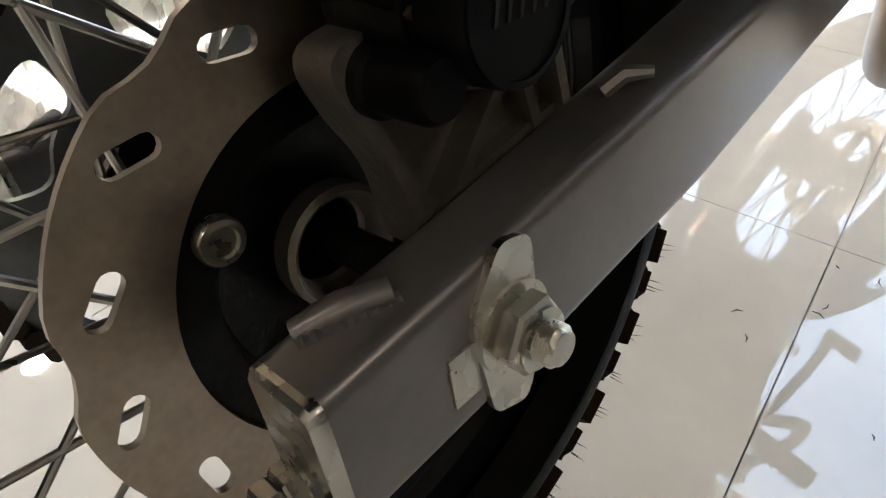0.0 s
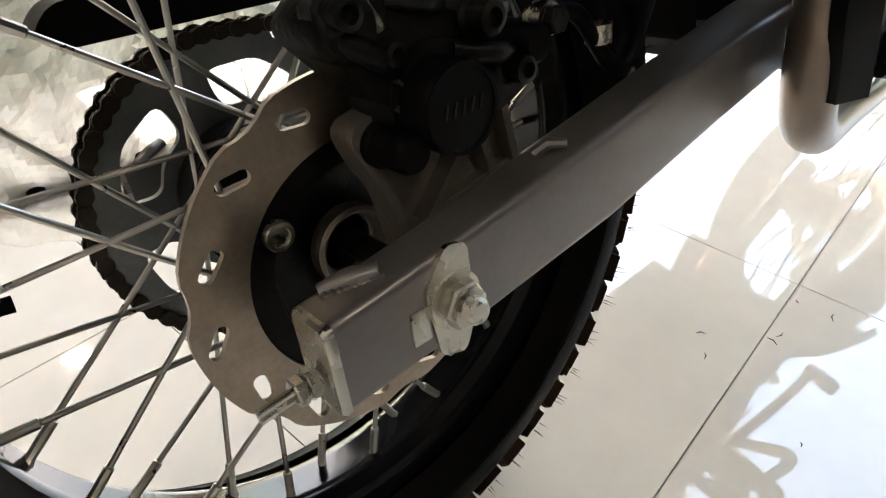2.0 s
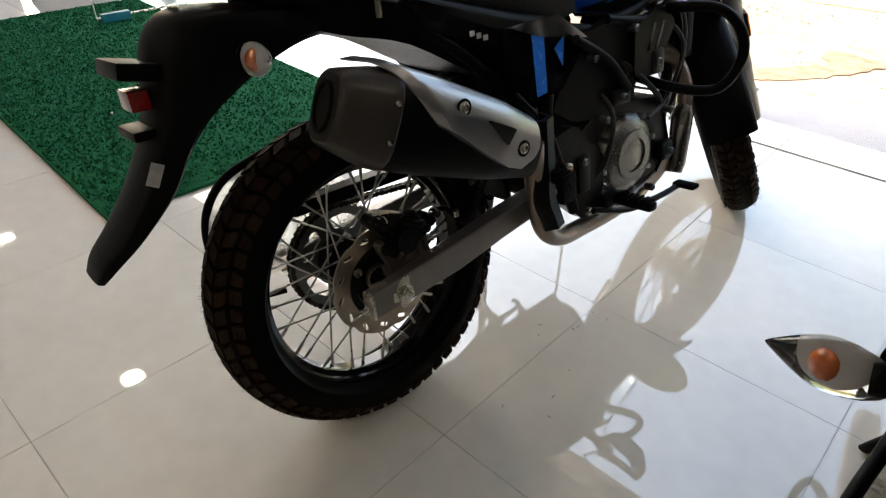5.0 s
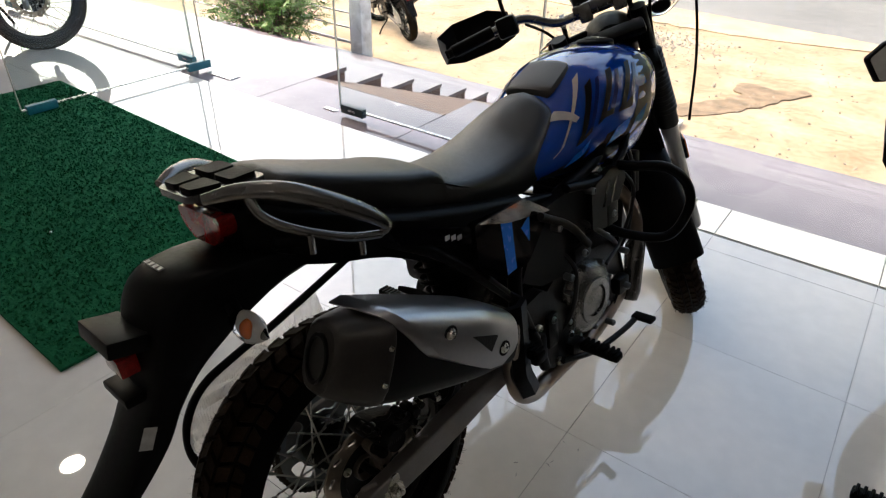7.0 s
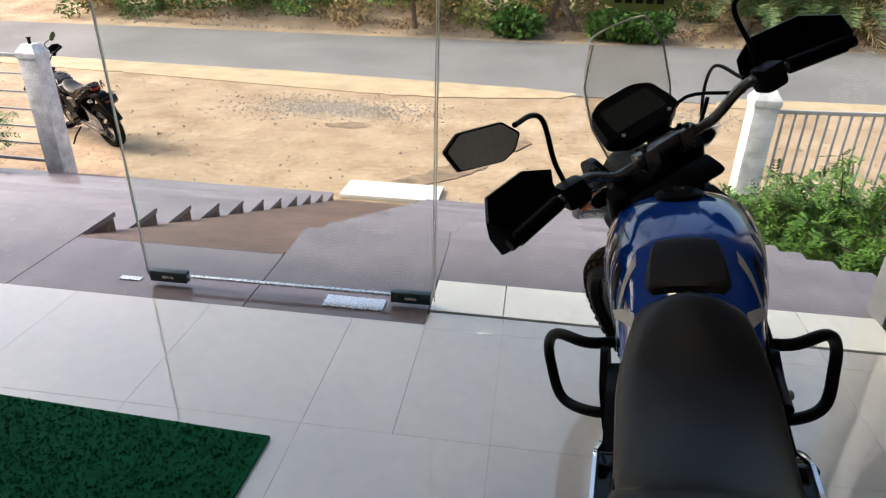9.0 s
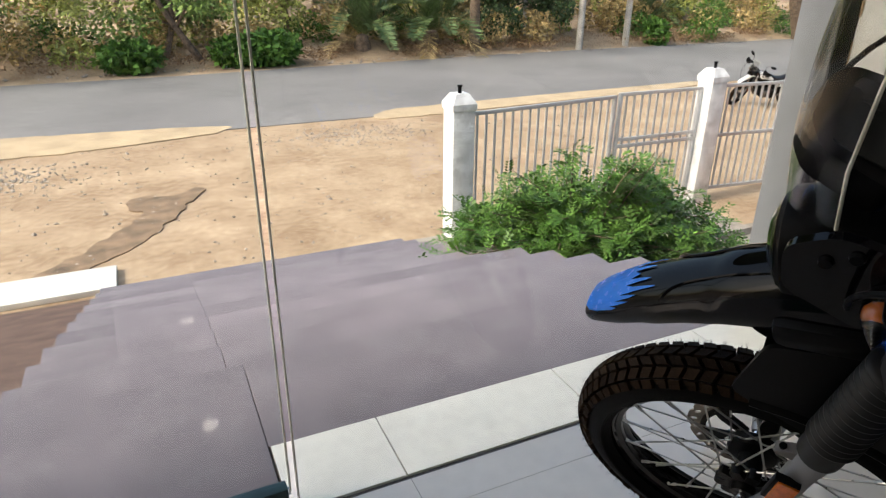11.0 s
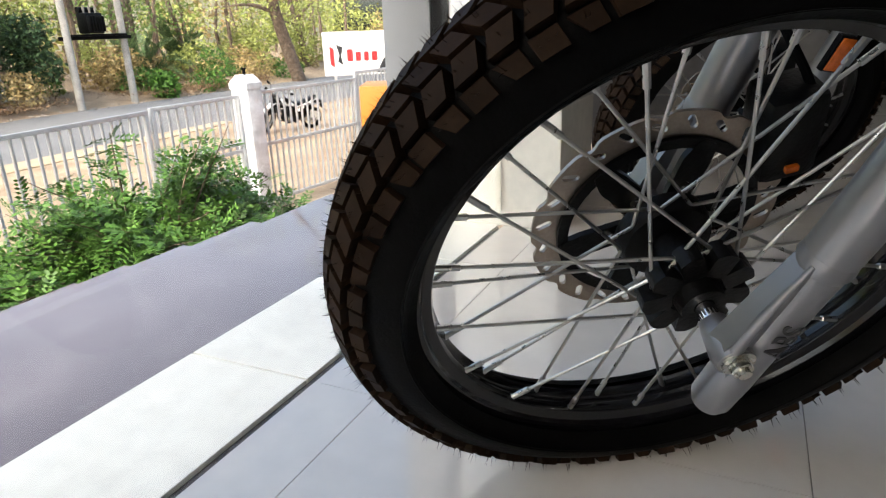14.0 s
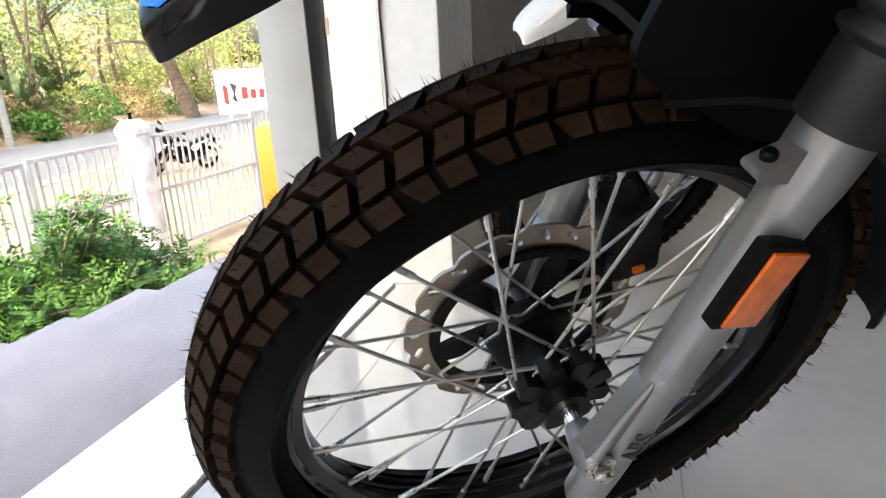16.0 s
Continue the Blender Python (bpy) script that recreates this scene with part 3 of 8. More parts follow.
for pts in ([(-9.0, 12.6), (-3.0, 11.9), (-1.6, 12.0), (0.1, 12.35), (0.5, 12.75), (-0.4, 13.05), (-2.5, 13.25), (-6.0, 13.6), (-12.0, 13.9), (-13.0, 13.0)], [(2.9, 12.3), (4.5, 12.3), (9.0, 12.6), (12.0, 12.9), (12.0, 13.3), (8.0, 13.25), (5.0, 13.15), (3.4, 13.05)]):
    bm = bmesh.new()
    slab(bm, [(a + 0.10 * noise.noise(Vector((a * 4, b * 4, 2))), b + 0.10 * noise.noise(Vector((a * 4, b * 4, 7)))) for a, b in rounded(pts, 0.5, 7)], GROUND_Z - 0.05, GROUND_Z + 0.021, "z")
    structure("sand_drift", bm, M_SAND, "pale loose sand drifted over the road edge", "sand")
for name, pts in (("damp_patch", [(-1.35, 9.05), (-1.15, 9.45), (-0.75, 9.2), (-0.45, 9.55), (-0.35, 9.35), (-0.7, 8.7), (-0.95, 8.1), (-1.4, 7.5), (-1.8, 7.2), (-2.2, 7.25), (-1.75, 7.75), (-1.35, 8.3), (-1.1, 8.75)]),
                  ("damp_patch", [(-3.9, 9.7), (-3.2, 9.95), (-2.9, 9.75), (-3.3, 9.5)])):
    bm = bmesh.new()
    slab(bm, [(a + 0.07 * noise.noise(Vector((a * 6, b * 6, 1))), b + 0.07 * noise.noise(Vector((a * 6, b * 6, 5)))) for a, b in rounded(pts, 0.30, 9)], GROUND_Z - 0.05, GROUND_Z + 0.012, "z")
    structure(name, bm, M_WET, "dark damp patch on the sand", "damp patch")
# gravel heap and stray stones
verts, faces = [], []
st = random.Random(5)


def stone(x, y, z, r):
    k = len(verts)
    for dx, dy, dz in ((1, 0, 0), (-1, 0, 0), (0, 1, 0), (0, -1, 0), (0, 0, 1), (0, 0, -1)):
        q = r * st.uniform(0.6, 1.3)
        verts.append((x + dx * q, y + dy * q, z + dz * q * 0.7))
    for f in ((0, 2, 4), (2, 1, 4), (1, 3, 4), (3, 0, 4), (2, 0, 5), (1, 2, 5), (3, 1, 5), (0, 3, 5)):
        faces.append(tuple(k + i for i in f))


for i in range(2600):
    a, q = st.uniform(0, 6.28), abs(st.gauss(0, 0.55))
    stone(-3.9 + q * 1.9 * math.cos(a), 10.7 + q * 0.8 * math.sin(a), GROUND_Z + 0.01, st.uniform(0.010, 0.03))
for i in range(2600):
    stone(st.uniform(-14, 12), st.uniform(6.8, 12.4), GROUND_Z + 0.012, st.uniform(0.006, 0.02) * (1.8 if i % 17 == 0 else 1))
for i in range(900):
    stone(st.uniform(-14, 25), st.uniform(19.4, 21.0), GROUND_Z + 0.03, st.uniform(0.02, 0.07))
for i in range(500):
    stone(2.3 + st.gauss(0, 0.8), 11.4 + st.gauss(0, 0.35), GROUND_Z + 0.01, st.uniform(0.008, 0.028))
me = bpy.data.meshes.new("gravel")
me.from_pydata(verts, [], faces)
me.materials.append(M_GRAVEL)
g_ob = new("gravel", me)
g_ob.matrix_basis = ROOM
tagged(g_ob, "scattered grey gravel and small stones on the sand", "gravel", "", "stuff")


# ---- posts, gates ----
def post(u, v, top, w=0.23):
    p = empty("gate_post", "white lime-washed concrete gate post with a pyramid cap", "gate post", "white gate posts", "", ROOM @ Matrix.Translation((u, v, 0)))
    h = top - GROUND_Z - 0.16
    part("shaft", box(bmesh.new(), (0, 0, GROUND_Z + h / 2), (w, w, h + 0.1), None, 0.008), M_POST, p)
    bm = bmesh.new()
    a = w / 2 + 0.012
    r0 = ring(bm, [(-a, -a, top - 0.15), (a, -a, top - 0.15), (a, a, top - 0.15), (-a, a, top - 0.15)])
    r1 = ring(bm, [(-a, -a, top - 0.09), (a, -a, top - 0.09), (a, a, top - 0.09), (-a, a, top - 0.09)])
    r2 = ring(bm, [(q[0] * 0.55, q[1] * 0.55, top) for q in ((-a, -a), (a, -a), (a, a), (-a, a))])
    part("cap", skin(bm, [r0, r1, r2]), M_POST, p, "", None, False)
    part("pin", lathe(bmesh.new(), [(0, top), (0.018, top), (0.018, top + 0.06), (0.026, top + 0.06), (0.026, top + 0.075), (0, top + 0.075)], 12, axis="z"), M_BLACK, p, "rusty pin", None)
    return p


def gate(u0, v0, u1, v1, top, bottom, bars, midrail, label, horizontal=False):
    w = math.hypot(u1 - u0, v1 - v0)
    m = ROOM @ Matrix.Translation((u0, v0, 0)) @ Matrix.Rotation(math.atan2(v1 - v0, u1 - u0), 4, "Z")
    g = empty("gate", label, "gate", "silver steel gates", "", m)
    for x in (0.02, w - 0.02):
        part("stile", box(bmesh.new(), (x, 0, (top + bottom) / 2), (0.04, 0.04, top - bottom), None, 0.004), M_GATE, g)
    for z in (top, bottom, *midrail):
        part("rail", box(bmesh.new(), (w / 2, 0, z), (w, 0.038, 0.038), None, 0.004), M_GATE, g)
    me = None
    if horizontal:
        for i in range(bars):
            part("bar", box(bmesh.new(), (w / 2, 0, bottom + (top - bottom) * (i + 1) / (bars + 1)), (w, 0.02, 0.02)), M_GATE, g)
        return g
    for i in range(bars):
        x = w * (i + 1) / (bars + 1)
        if me is None:
            b = part("bar", box(bmesh.new(), (0, 0, (top + bottom) / 2), (0.02, 0.02, top - bottom)), M_GATE, g, "", Matrix.Translation((x, 0, 0)), False)
            me = b.data
        else:
            b = new("bar", me)
            b.parent = g
            b.matrix_basis = Matrix.Translation((x, 0, 0))
    return g


post(1.84, 6.31, 0.09)
post(5.28, 6.50, 0.11)
post(-6.16, 6.62, 0.12)
gate(1.97, 6.38, 3.92, 6.56, -0.14, -1.38, 17, (), "silver painted steel gate leaf with upright bars")
gate(3.96, 6.56, 5.15, 6.52, -0.12, -1.38, 10, (-0.72, -0.64), "silver painted steel gate leaf with upright bars and a mid rail")
gate(5.42, 6.46, 7.25, 6.30, -0.10, -1.38, 17, (-0.70,), "silver painted steel gate leaf, opened outwards")
gate(7.30, 6.34, 11.2, 6.05, -0.02, -1.38, 40, (), "white painted steel fence with upright bars")
gate(-10.5, 6.8, -6.3, 6.62, -0.02, -1.3, 5, (), "grey steel fence with level rails", True)


# ---- vegetation ----
FAR = ROOM @ Matrix.Translation((0, 0, GROUND_Z)) @ Matrix.Scale(0.87, 4) @ Matrix.Translation((0, 0, -GROUND_Z))


def leaves(name, blobs, count, size, mat, label, category, seed, matrix=FAR, kind="stuff", droop=0.3, parent=None, thin=0.45):
    """Many small pointed leaves scattered through clumps: blobs of (x, y, z, rx, ry, rz)."""
    r = random.Random(seed)
    vs, fs = [], []
    vol = [b[3] * b[4] * b[5] for b in blobs]
    for b, w in zip(blobs, vol):
        for _ in range(int(count * w / sum(vol))):
            while True:
                p = Vector((r.uniform(-1, 1), r.uniform(-1, 1), r.uniform(-1, 1)))
                q = p.length
                if 0.35 < q < 1 and r.random() < q * q:
                    break
            c = Vector((b[0] + p.x * b[3], b[1] + p.y * b[4], b[2] + p.z * b[5]))
            d = Vector((r.gauss(0, 1), r.gauss(0, 1), r.gauss(0, 0.7) - droop)).normalized()
            s = d.orthogonal().normalized()
            s = (Matrix.Rotation(r.uniform(0, 6.3), 3, d) @ s)
            l = size * r.uniform(0.6, 1.5)
            k = len(vs)
            vs += [c, c + d * l * 0.5 + s * l * thin * 0.5, c + d * l, c + d * l * 0.5 - s * l * thin * 0.5]
            fs.append((k, k + 1, k + 2, k + 3))
    me = bpy.data.meshes.new(name)
    me.from_pydata([tuple(v) for v in vs], [], fs)
    me.materials.append(mat)
    ob = new(name, me)
    if parent is not None:
        ob.parent = parent
    else:
        ob.matrix_basis = matrix
        tagged(ob, label, category, "", kind)
    return ob


def scatter(n, u0, u1, v0, v1, z0, z1, rx, rz, seed):
    r = random.Random(seed)
    return [(r.uniform(u0, u1), r.uniform(v0, v1), r.uniform(z0, z1), rx * r.uniform(0.6, 1.4), rx * r.uniform(0.6, 1.2), rz * r.uniform(0.6, 1.4)) for _ in range(n)]


def shrub(name, label, cu, cv, spread, top, seed, n_stem, leaf_n):
    """A shrub of arching stems with small paired leaflets."""
    r = random.Random(seed)
    sh = empty(name, label, "bush", "", "", ROOM @ Matrix.Translation((cu, cv, 0)))
    stems = bmesh.new()
    vs, fs = [], []
    for _ in range(n_stem):
        a, reach = r.uniform(0, 6.28), r.uniform(0.25, 1.0)
        shoot = _ % 30 == 7
        base = Vector((r.gauss(0, 0.25) * spread[0] * 0.5, r.gauss(0, 0.25) * spread[1] * 0.5, GROUND_Z))
        tip = Vector((math.cos(a) * spread[0] * reach, math.sin(a) * spread[1] * reach, GROUND_Z + (top - GROUND_Z) * (1.08 - 0.62 * reach * reach) * r.uniform(0.75, 1.08)))
        if shoot:
            tip = Vector((tip.x * 0.6, tip.y * 0.6, top + r.uniform(0.10, 0.42)))
        mid = (base + tip) / 2 + Vector((0, 0, 0.30 * r.uniform(0.5, 1.2)))
        pts = spline([base, mid, tip], 8)
        tube(stems, pts, [0.012 * (1 - 0.8 * i / (len(pts) - 1)) for i in range(len(pts))], 4)
        for _ in range(leaf_n):
            t = r.uniform(0.3, 1.0) ** 0.8
            i = min(int(t * (len(pts) - 1)), len(pts) - 2)
            p = pts[i] + (pts[i + 1] - pts[i]) * r.random()
            d0 = Vector((r.gauss(0, 1), r.gauss(0, 1), r.gauss(0.1, 0.6))).normalized()
            length = r.uniform(0.08, 0.2)
            side0 = d0.cross(Vector((r.gauss(0, .3), r.gauss(0, .3), 1))).normalized()
            for j in range(5):
                q = p + d0 * length * (j + 1) / 5 - Vector((0, 0, 0.02 * (j / 5) ** 2))
                for sgn in (-1, 1):
                    ld = (side0 * sgn + d0 * 0.5).normalized()
                    l = r.uniform(0.030, 0.054)
                    w = d0 * l * 0.28
                    k = len(vs)
                    vs += [q, q + ld * l * 0.5 + w, q + ld * l, q + ld * l * 0.5 - w]
                    fs.append((k, k + 1, k + 2, k + 3))
    part("stem", stems, M_BARK, sh)
    me = bpy.data.meshes.new("foliage")
    me.from_pydata([tuple(v) for v in vs], [], fs)
    me.materials.append(M_LEAF)
    ob = new("foliage", me)
    ob.parent = sh
    return sh


shrub("bush", "leafy green shrub sprawling over the entrance steps", 2.15, 4.65, (1.55, 1.15), -0.33, 21, 210, 28)
shrub("bush", "leafy green shrub beside the far gate post", -7.3, 5.9, (1.35, 1.0), -0.25, 22, 90, 22)
bm = bmesh.new()
box(bm, (3.1, 4.4, GROUND_Z + 0.02), (3.55, 4.0, 0.3), None, 0.02)
structure("planting_bed", bm, M_CONCRETE, "bare concrete and soil strip beside the steps", "planting bed")


def tree(u, v, height, lean, trunk_r, crown, seed, mat, n=2600, size=0.16):
    r = random.Random(seed)
    t = empty("tree", "roadside tree with a thin crown and bare limbs", "tree", "roadside trees", "", FAR @ Matrix.Translation((u, v, GROUND_Z)))
    bm = bmesh.new()
    top = Vector((lean[0], lean[1], height))
    pts = spline([Vector((0, 0, -0.1)), top * 0.35 + Vector((r.gauss(0, .15), r.gauss(0, .15), 0)), top * 0.7 + Vector((r.gauss(0, .2), r.gauss(0, .2), 0)), top], 6)
    tube(bm, pts, [trunk_r * (1 - 0.7 * i / (len(pts) - 1)) for i in range(len(pts))], 9)
    blobs = []
    for i in range(11):
        a = r.uniform(0, 6.28)
        p0 = pts[r.randint(len(pts) // 3, len(pts) - 1)]
        tip = p0 + Vector((math.cos(a), math.sin(a), r.uniform(0.0, 0.9))) * crown * r.uniform(0.5, 1.0)
        mid = (p0 + tip) / 2 + Vector((0, 0, 0.2))
        tube(bm, spline([p0, mid, tip], 5), [trunk_r * 0.35 * (1 - 0.8 * q / 10) for q in range(11)], 6)
        blobs.append((*tip, crown * r.uniform(.3, .55), crown * r.uniform(.3, .55), crown * r.uniform(.2, .4)))
        blobs.append((*mid, crown * r.uniform(.2, .35), crown * r.uniform(.2, .35), crown * r.uniform(.15, .3)))
    part("trunk", bm, M_BARK, t)
    leaves("crown", blobs, n, size, mat, "", "", seed + 1, parent=t)
    return t


def palm(u, v, s, seed):
    """A low date palm: long arching fronds of many stiff narrow leaflets, and dead fronds under them."""
    r = random.Random(seed)
    p = empty("palm_shrub", "low dusty date palm with long arching fronds at the roadside", "palm", "roadside palms", "", ROOM @ Matrix.Translation((u, v, GROUND_Z + 0.1)))
    part("trunk", lathe(bmesh.new(), [(0.0, 0), (0.24 * s, 0), (0.20 * s, 0.25 * s), (0.13 * s, 0.42 * s), (0.0, 0.46 * s)], 12, axis="z"), M_BARK, p)
    for i in range(34):
        dead = i > 26
        a, el_, l = r.uniform(0, 6.28), (r.uniform(-0.35, 0.15) if dead else r.uniform(0.25, 1.35)), s * r.uniform(1.3, 2.0)
        d = Vector((math.cos(a) * math.cos(el_), math.sin(a) * math.cos(el_), math.sin(el_)))
        o = Vector((0, 0, 0.36 * s))
        pts = spline([o, o + d * l * 0.55, o + d * l - Vector((0, 0, 0.42 * l * math.cos(el_)))], 9)
        vs, fs = [], []
        for j in range(2, len(pts) - 1):
            ax = (pts[j + 1] - pts[j]).normalized()
            sd = ax.cross(Vector((0, 0, 1))).normalized()
            up = sd.cross(ax)
            k = len(vs)
            w0 = 0.016 * s * (1 - j / len(pts))
            vs += [tuple(pts[j] - sd * w0), tuple(pts[j] + sd * w0), tuple(pts[j + 1] + sd * w0 * 0.8), tuple(pts[j + 1] - sd * w0 * 0.8)]
            fs.append((k, k + 1, k + 2, k + 3))
            for sg in (-1, 1):
                for q in range(2):
                    o_ = pts[j] + (pts[j + 1] - pts[j]) * q / 2
                    ln = 0.42 * s * math.sin(math.pi * (0.18 + 0.75 * j / len(pts)))
                    e_ = o_ + (sd * sg * 0.75 + ax * 0.75 + up * r.uniform(0.15, 0.55) - Vector((0, 0, 0.25 if dead else 0.0))).normalized() * ln
                    k = len(vs)
                    m_ = (o_ + e_) / 2
                    vs += [tuple(o_), tuple(m_ + ax * 0.020 * s), tuple(e_), tuple(m_ - ax * 0.020 * s)]
                    fs.append((k, k + 1, k + 2, k + 3))
        me = bpy.data.meshes.new("frond")
        me.from_pydata(vs, [], fs)
        me.materials.append(M_LEAF_DRY if dead else M_LEAF_PALM)
        f = new("frond", me)
        f.parent = p
    return p


for u, v, s_, sd in ((5.6, 20.9, 1.25, 1), (8.0, 21.0, 1.35, 2), (9.4, 22.8, 1.0, 3), (17.6, 22.2, 1.2, 4), (20.5, 23.4, 1.3, 5)):
    palm(u, v, s_, sd)
tr = random.Random(40)
for i, (u, v, h, ln_, rad, cr) in enumerate((
        (4.2, 26.5, 4.2, (-0.8, 0), 0.16, 1.7), (-0.3, 25.2, 3.6, (0.8, 0.2), 0.12, 1.8), (10.6, 24.6, 7.5, (-0.3, 0), 0.22, 2.2),
        (27.0, 22.3, 8.0, (-4.6, -1.4), 0.36, 4.4), (-4.8, 24.6, 3.2, (0.4, 0), 0.1, 1.7), (-9.5, 26.0, 4.5, (0.4, 0), 0.14, 2.2),
        (15.5, 29.0, 6.0, (0.3, 0), 0.2, 2.6), (20.5, 30.5, 6.5, (0.2, 0), 0.2, 3.0), (25.0, 29.5, 6.0, (0, 0), 0.2, 3.0),
        (-15.0, 25.5, 5.0, (0.3, 0), 0.16, 2.6), (7.8, 30.0, 7.0, (0.2, 0), 0.16, 2.6), (2.0, 31.0, 7.5, (0.2, 0), 0.16, 2.6),
        (31.0, 26.0, 6.5, (-1, 0), 0.22, 3.2), (13.2, 31.5, 7.5, (0, 0), 0.17, 2.4), (1.0, 23.6, 3.4, (-1.6, 0.1), 0.13, 2.0))):
    tree(u, v - (1.3 if v > 24 else 0), h, ln_, rad, cr, 100 + i * 3, M_LEAF_TREE if i % 3 else M_LEAF_YEL, 4200, 0.17)


def clear_of_poles(blobs):
    """Keeps the scrub off the strip in front of the transformer and the palms."""
    return [b for b in blobs if not (14.2 < b[0] < 18.6 and b[1] < 25.2) and not (5.2 < b[0] < 10.4 and b[1] < 24.8)]


leaves("roadside_scrub", clear_of_poles(scatter(80, -18, 34, 23.2, 27.5, GROUND_Z + 0.2, GROUND_Z + 1.2, 0.85, 0.50, 60)), 26000, 0.17, M_LEAF_DRY, "dry tan scrub along the far verge", "scrub", 61)
leaves("roadside_scrub", clear_of_poles(scatter(54, -18, 34, 23.4, 28.5, GROUND_Z + 0.4, GROUND_Z + 2.2, 0.8, 0.7, 62)), 24000, 0.16, M_LEAF_YEL, "yellow-green scrub along the far verge", "scrub", 63)
leaves("roadside_scrub", clear_of_poles(scatter(30, -18, 30, 22.8, 26.5, GROUND_Z + 0.3, GROUND_Z + 1.3, 0.8, 0.6, 64)), 16000, 0.14, M_LEAF, "green leafy scrub along the far verge", "scrub", 65)
leaves("roadside_scrub", [(2.9, 22.7, GROUND_Z + 0.6, 1.0, 0.6, 0.55), (1.9, 22.9, GROUND_Z + 0.5, 0.8, 0.6, 0.5), (-1.2, 22.6, GROUND_Z + 0.5, 0.9, 0.5, 0.5), (18.9, 22.9, GROUND_Z + 0.5, 0.5, 0.5, 0.6)], 5200, 0.20, M_LEAF, "fresh green bush at the road edge", "scrub", 75, thin=0.6)
leaves("roadside_scrub", scatter(12, 11.6, 14.6, 23.2, 24.8, GROUND_Z + 0.5, GROUND_Z + 2.8, 0.9, 0.8, 70), 10000, 0.17, M_LEAF_DARK, "dark dense shrub on the far verge", "scrub", 71)
leaves("roadside_scrub", scatter(26, 5, 22, 24.6, 27.0, GROUND_Z + 0.3, GROUND_Z + 1.6, 0.9, 0.7, 76), 12000, 0.17, M_LEAF_DRY, "dry tan scrub behind the palms", "scrub", 77)
leaves("leaf_litter", scatter(60, -14, 26, 22.6, 25.0, GROUND_Z + 0.26, GROUND_Z + 0.36, 0.9, 0.10, 78), 14000, 0.085, M_LITTER, "brown leaf litter on the far road bank", "leaf litter", 79)
leaves("far_woods", scatter(80, -45, 70, 35, 48, 0.0, 5.0, 2.6, 2.0, 66), 20000, 0.36, M_LEAF_YEL, "hazy yellow-green woods beyond the road", "woods", 67)
leaves("far_woods", scatter(50, -45, 70, 32, 44, -0.8, 2.0, 2.2, 1.4, 68), 15000, 0.34, M_LEAF_DRY, "hazy dry woods beyond the road", "woods", 69)
bm = bmesh.new()
for i in range(80):
    u, v = tr.uniform(-30, 50), tr.uniform(26, 40)
    h = tr.uniform(5, 9)
    tube(bm, [(u, v, GROUND_Z), (u + tr.gauss(0, .2), v, GROUND_Z + h * .5), (u + tr.gauss(0, .5), v, GROUND_Z + h)], [0.14, 0.11, 0.05], 6)
thing("far_trunks", bm, M_BARK, "thin pale trunks of the woods beyond the road", "trunks", kind="stuff", matrix=FAR)
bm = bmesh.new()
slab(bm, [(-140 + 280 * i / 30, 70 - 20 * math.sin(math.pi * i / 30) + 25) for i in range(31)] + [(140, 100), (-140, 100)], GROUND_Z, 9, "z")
structure("backdrop", bm, M_PHOTO, "line of far fields and woods, paled by painted-in haze", "backdrop")

# transformer on two poles
tf = empty("pole_transformer", "pole-mounted electric transformer on two concrete poles", "transformer", "", "", ROOM @ Matrix.Translation((14.0, 19.8, GROUND_Z)))
for x, y in ((-1.02, -0.05), (1.08, 0.10)):
    part("pole", tube(bmesh.new(), [(x, y, -0.1), (x - 0.02, y, 7.0)], [0.12, 0.09], 10), M_POLE, tf)
for z in (2.10, 3.6, 5.6):
    part("crossarm", box(bmesh.new(), (0.03, 0.02, z), (2.5, 0.10, 0.11), None, 0.01), M_BLACK, tf)
part("platform", box(bmesh.new(), (0.0, 0.0, 2.18), (1.9, 0.5, 0.06), None, 0.01), M_BLACK, tf)
part("tank", box(bmesh.new(), (-0.10, 0, 2.52), (0.58, 0.42, 0.60), None, 0.04), M_DARKMETAL, tf)
for i in range(6):
    part("fin", box(bmesh.new(), (-0.36 + 0.10 * i, -0.26, 2.50), (0.03, 0.12, 0.46), None, 0.005), M_DARKMETAL, tf)
part("conservator", tube(bmesh.new(), [(-0.40, 0.1, 2.90), (0.20, 0.1, 2.90)], 0.09, 14), M_DARKMETAL, tf)
for i in range(3):
    part("insulator", lathe(bmesh.new(), [(0, 2.80), (0.04, 2.80), (0.025, 2.86), (0.04, 2.92), (0.02, 3.04), (0, 3.04)], 10, (-0.3 + 0.2 * i, -0.05, 0), "z"), M_CONCRETE, tf)

# small teal road sign and poles
sg = empty("road_sign", "small teal road sign on a thin post", "road sign", "", "", FAR @ Matrix.Translation((7.4, 24.6, GROUND_Z)))
part("post", tube(bmesh.new(), [(0, 0, -0.1), (0.1, 0, 1.9)], 0.035, 8), M_DARKMETAL, sg)
part("panel", box(bmesh.new(), (0.1, -0.05, 1.8), (0.32, 0.03, 0.5), None, 0.01), M_TEALSIGN, sg)
for i in range(2):
    part("sign_bar", box(bmesh.new(), (0.1, -0.068, 1.95 - 0.12 * i), (0.18, 0.006, 0.04)), M_WHITE, sg, "", None, False)
for u, v, h in ((3.4, 27.5, 2.8), (13.3, 24.3, 2.6)):
    pl = thing("pole", tube(bmesh.new(), [(0, 0, -0.1), (0.03, 0, h + 3)], [0.1, 0.07], 10), M_POLE, "pale concrete utility pole", "pole", matrix=FAR @ Matrix.Translation((u, v, GROUND_Z)))

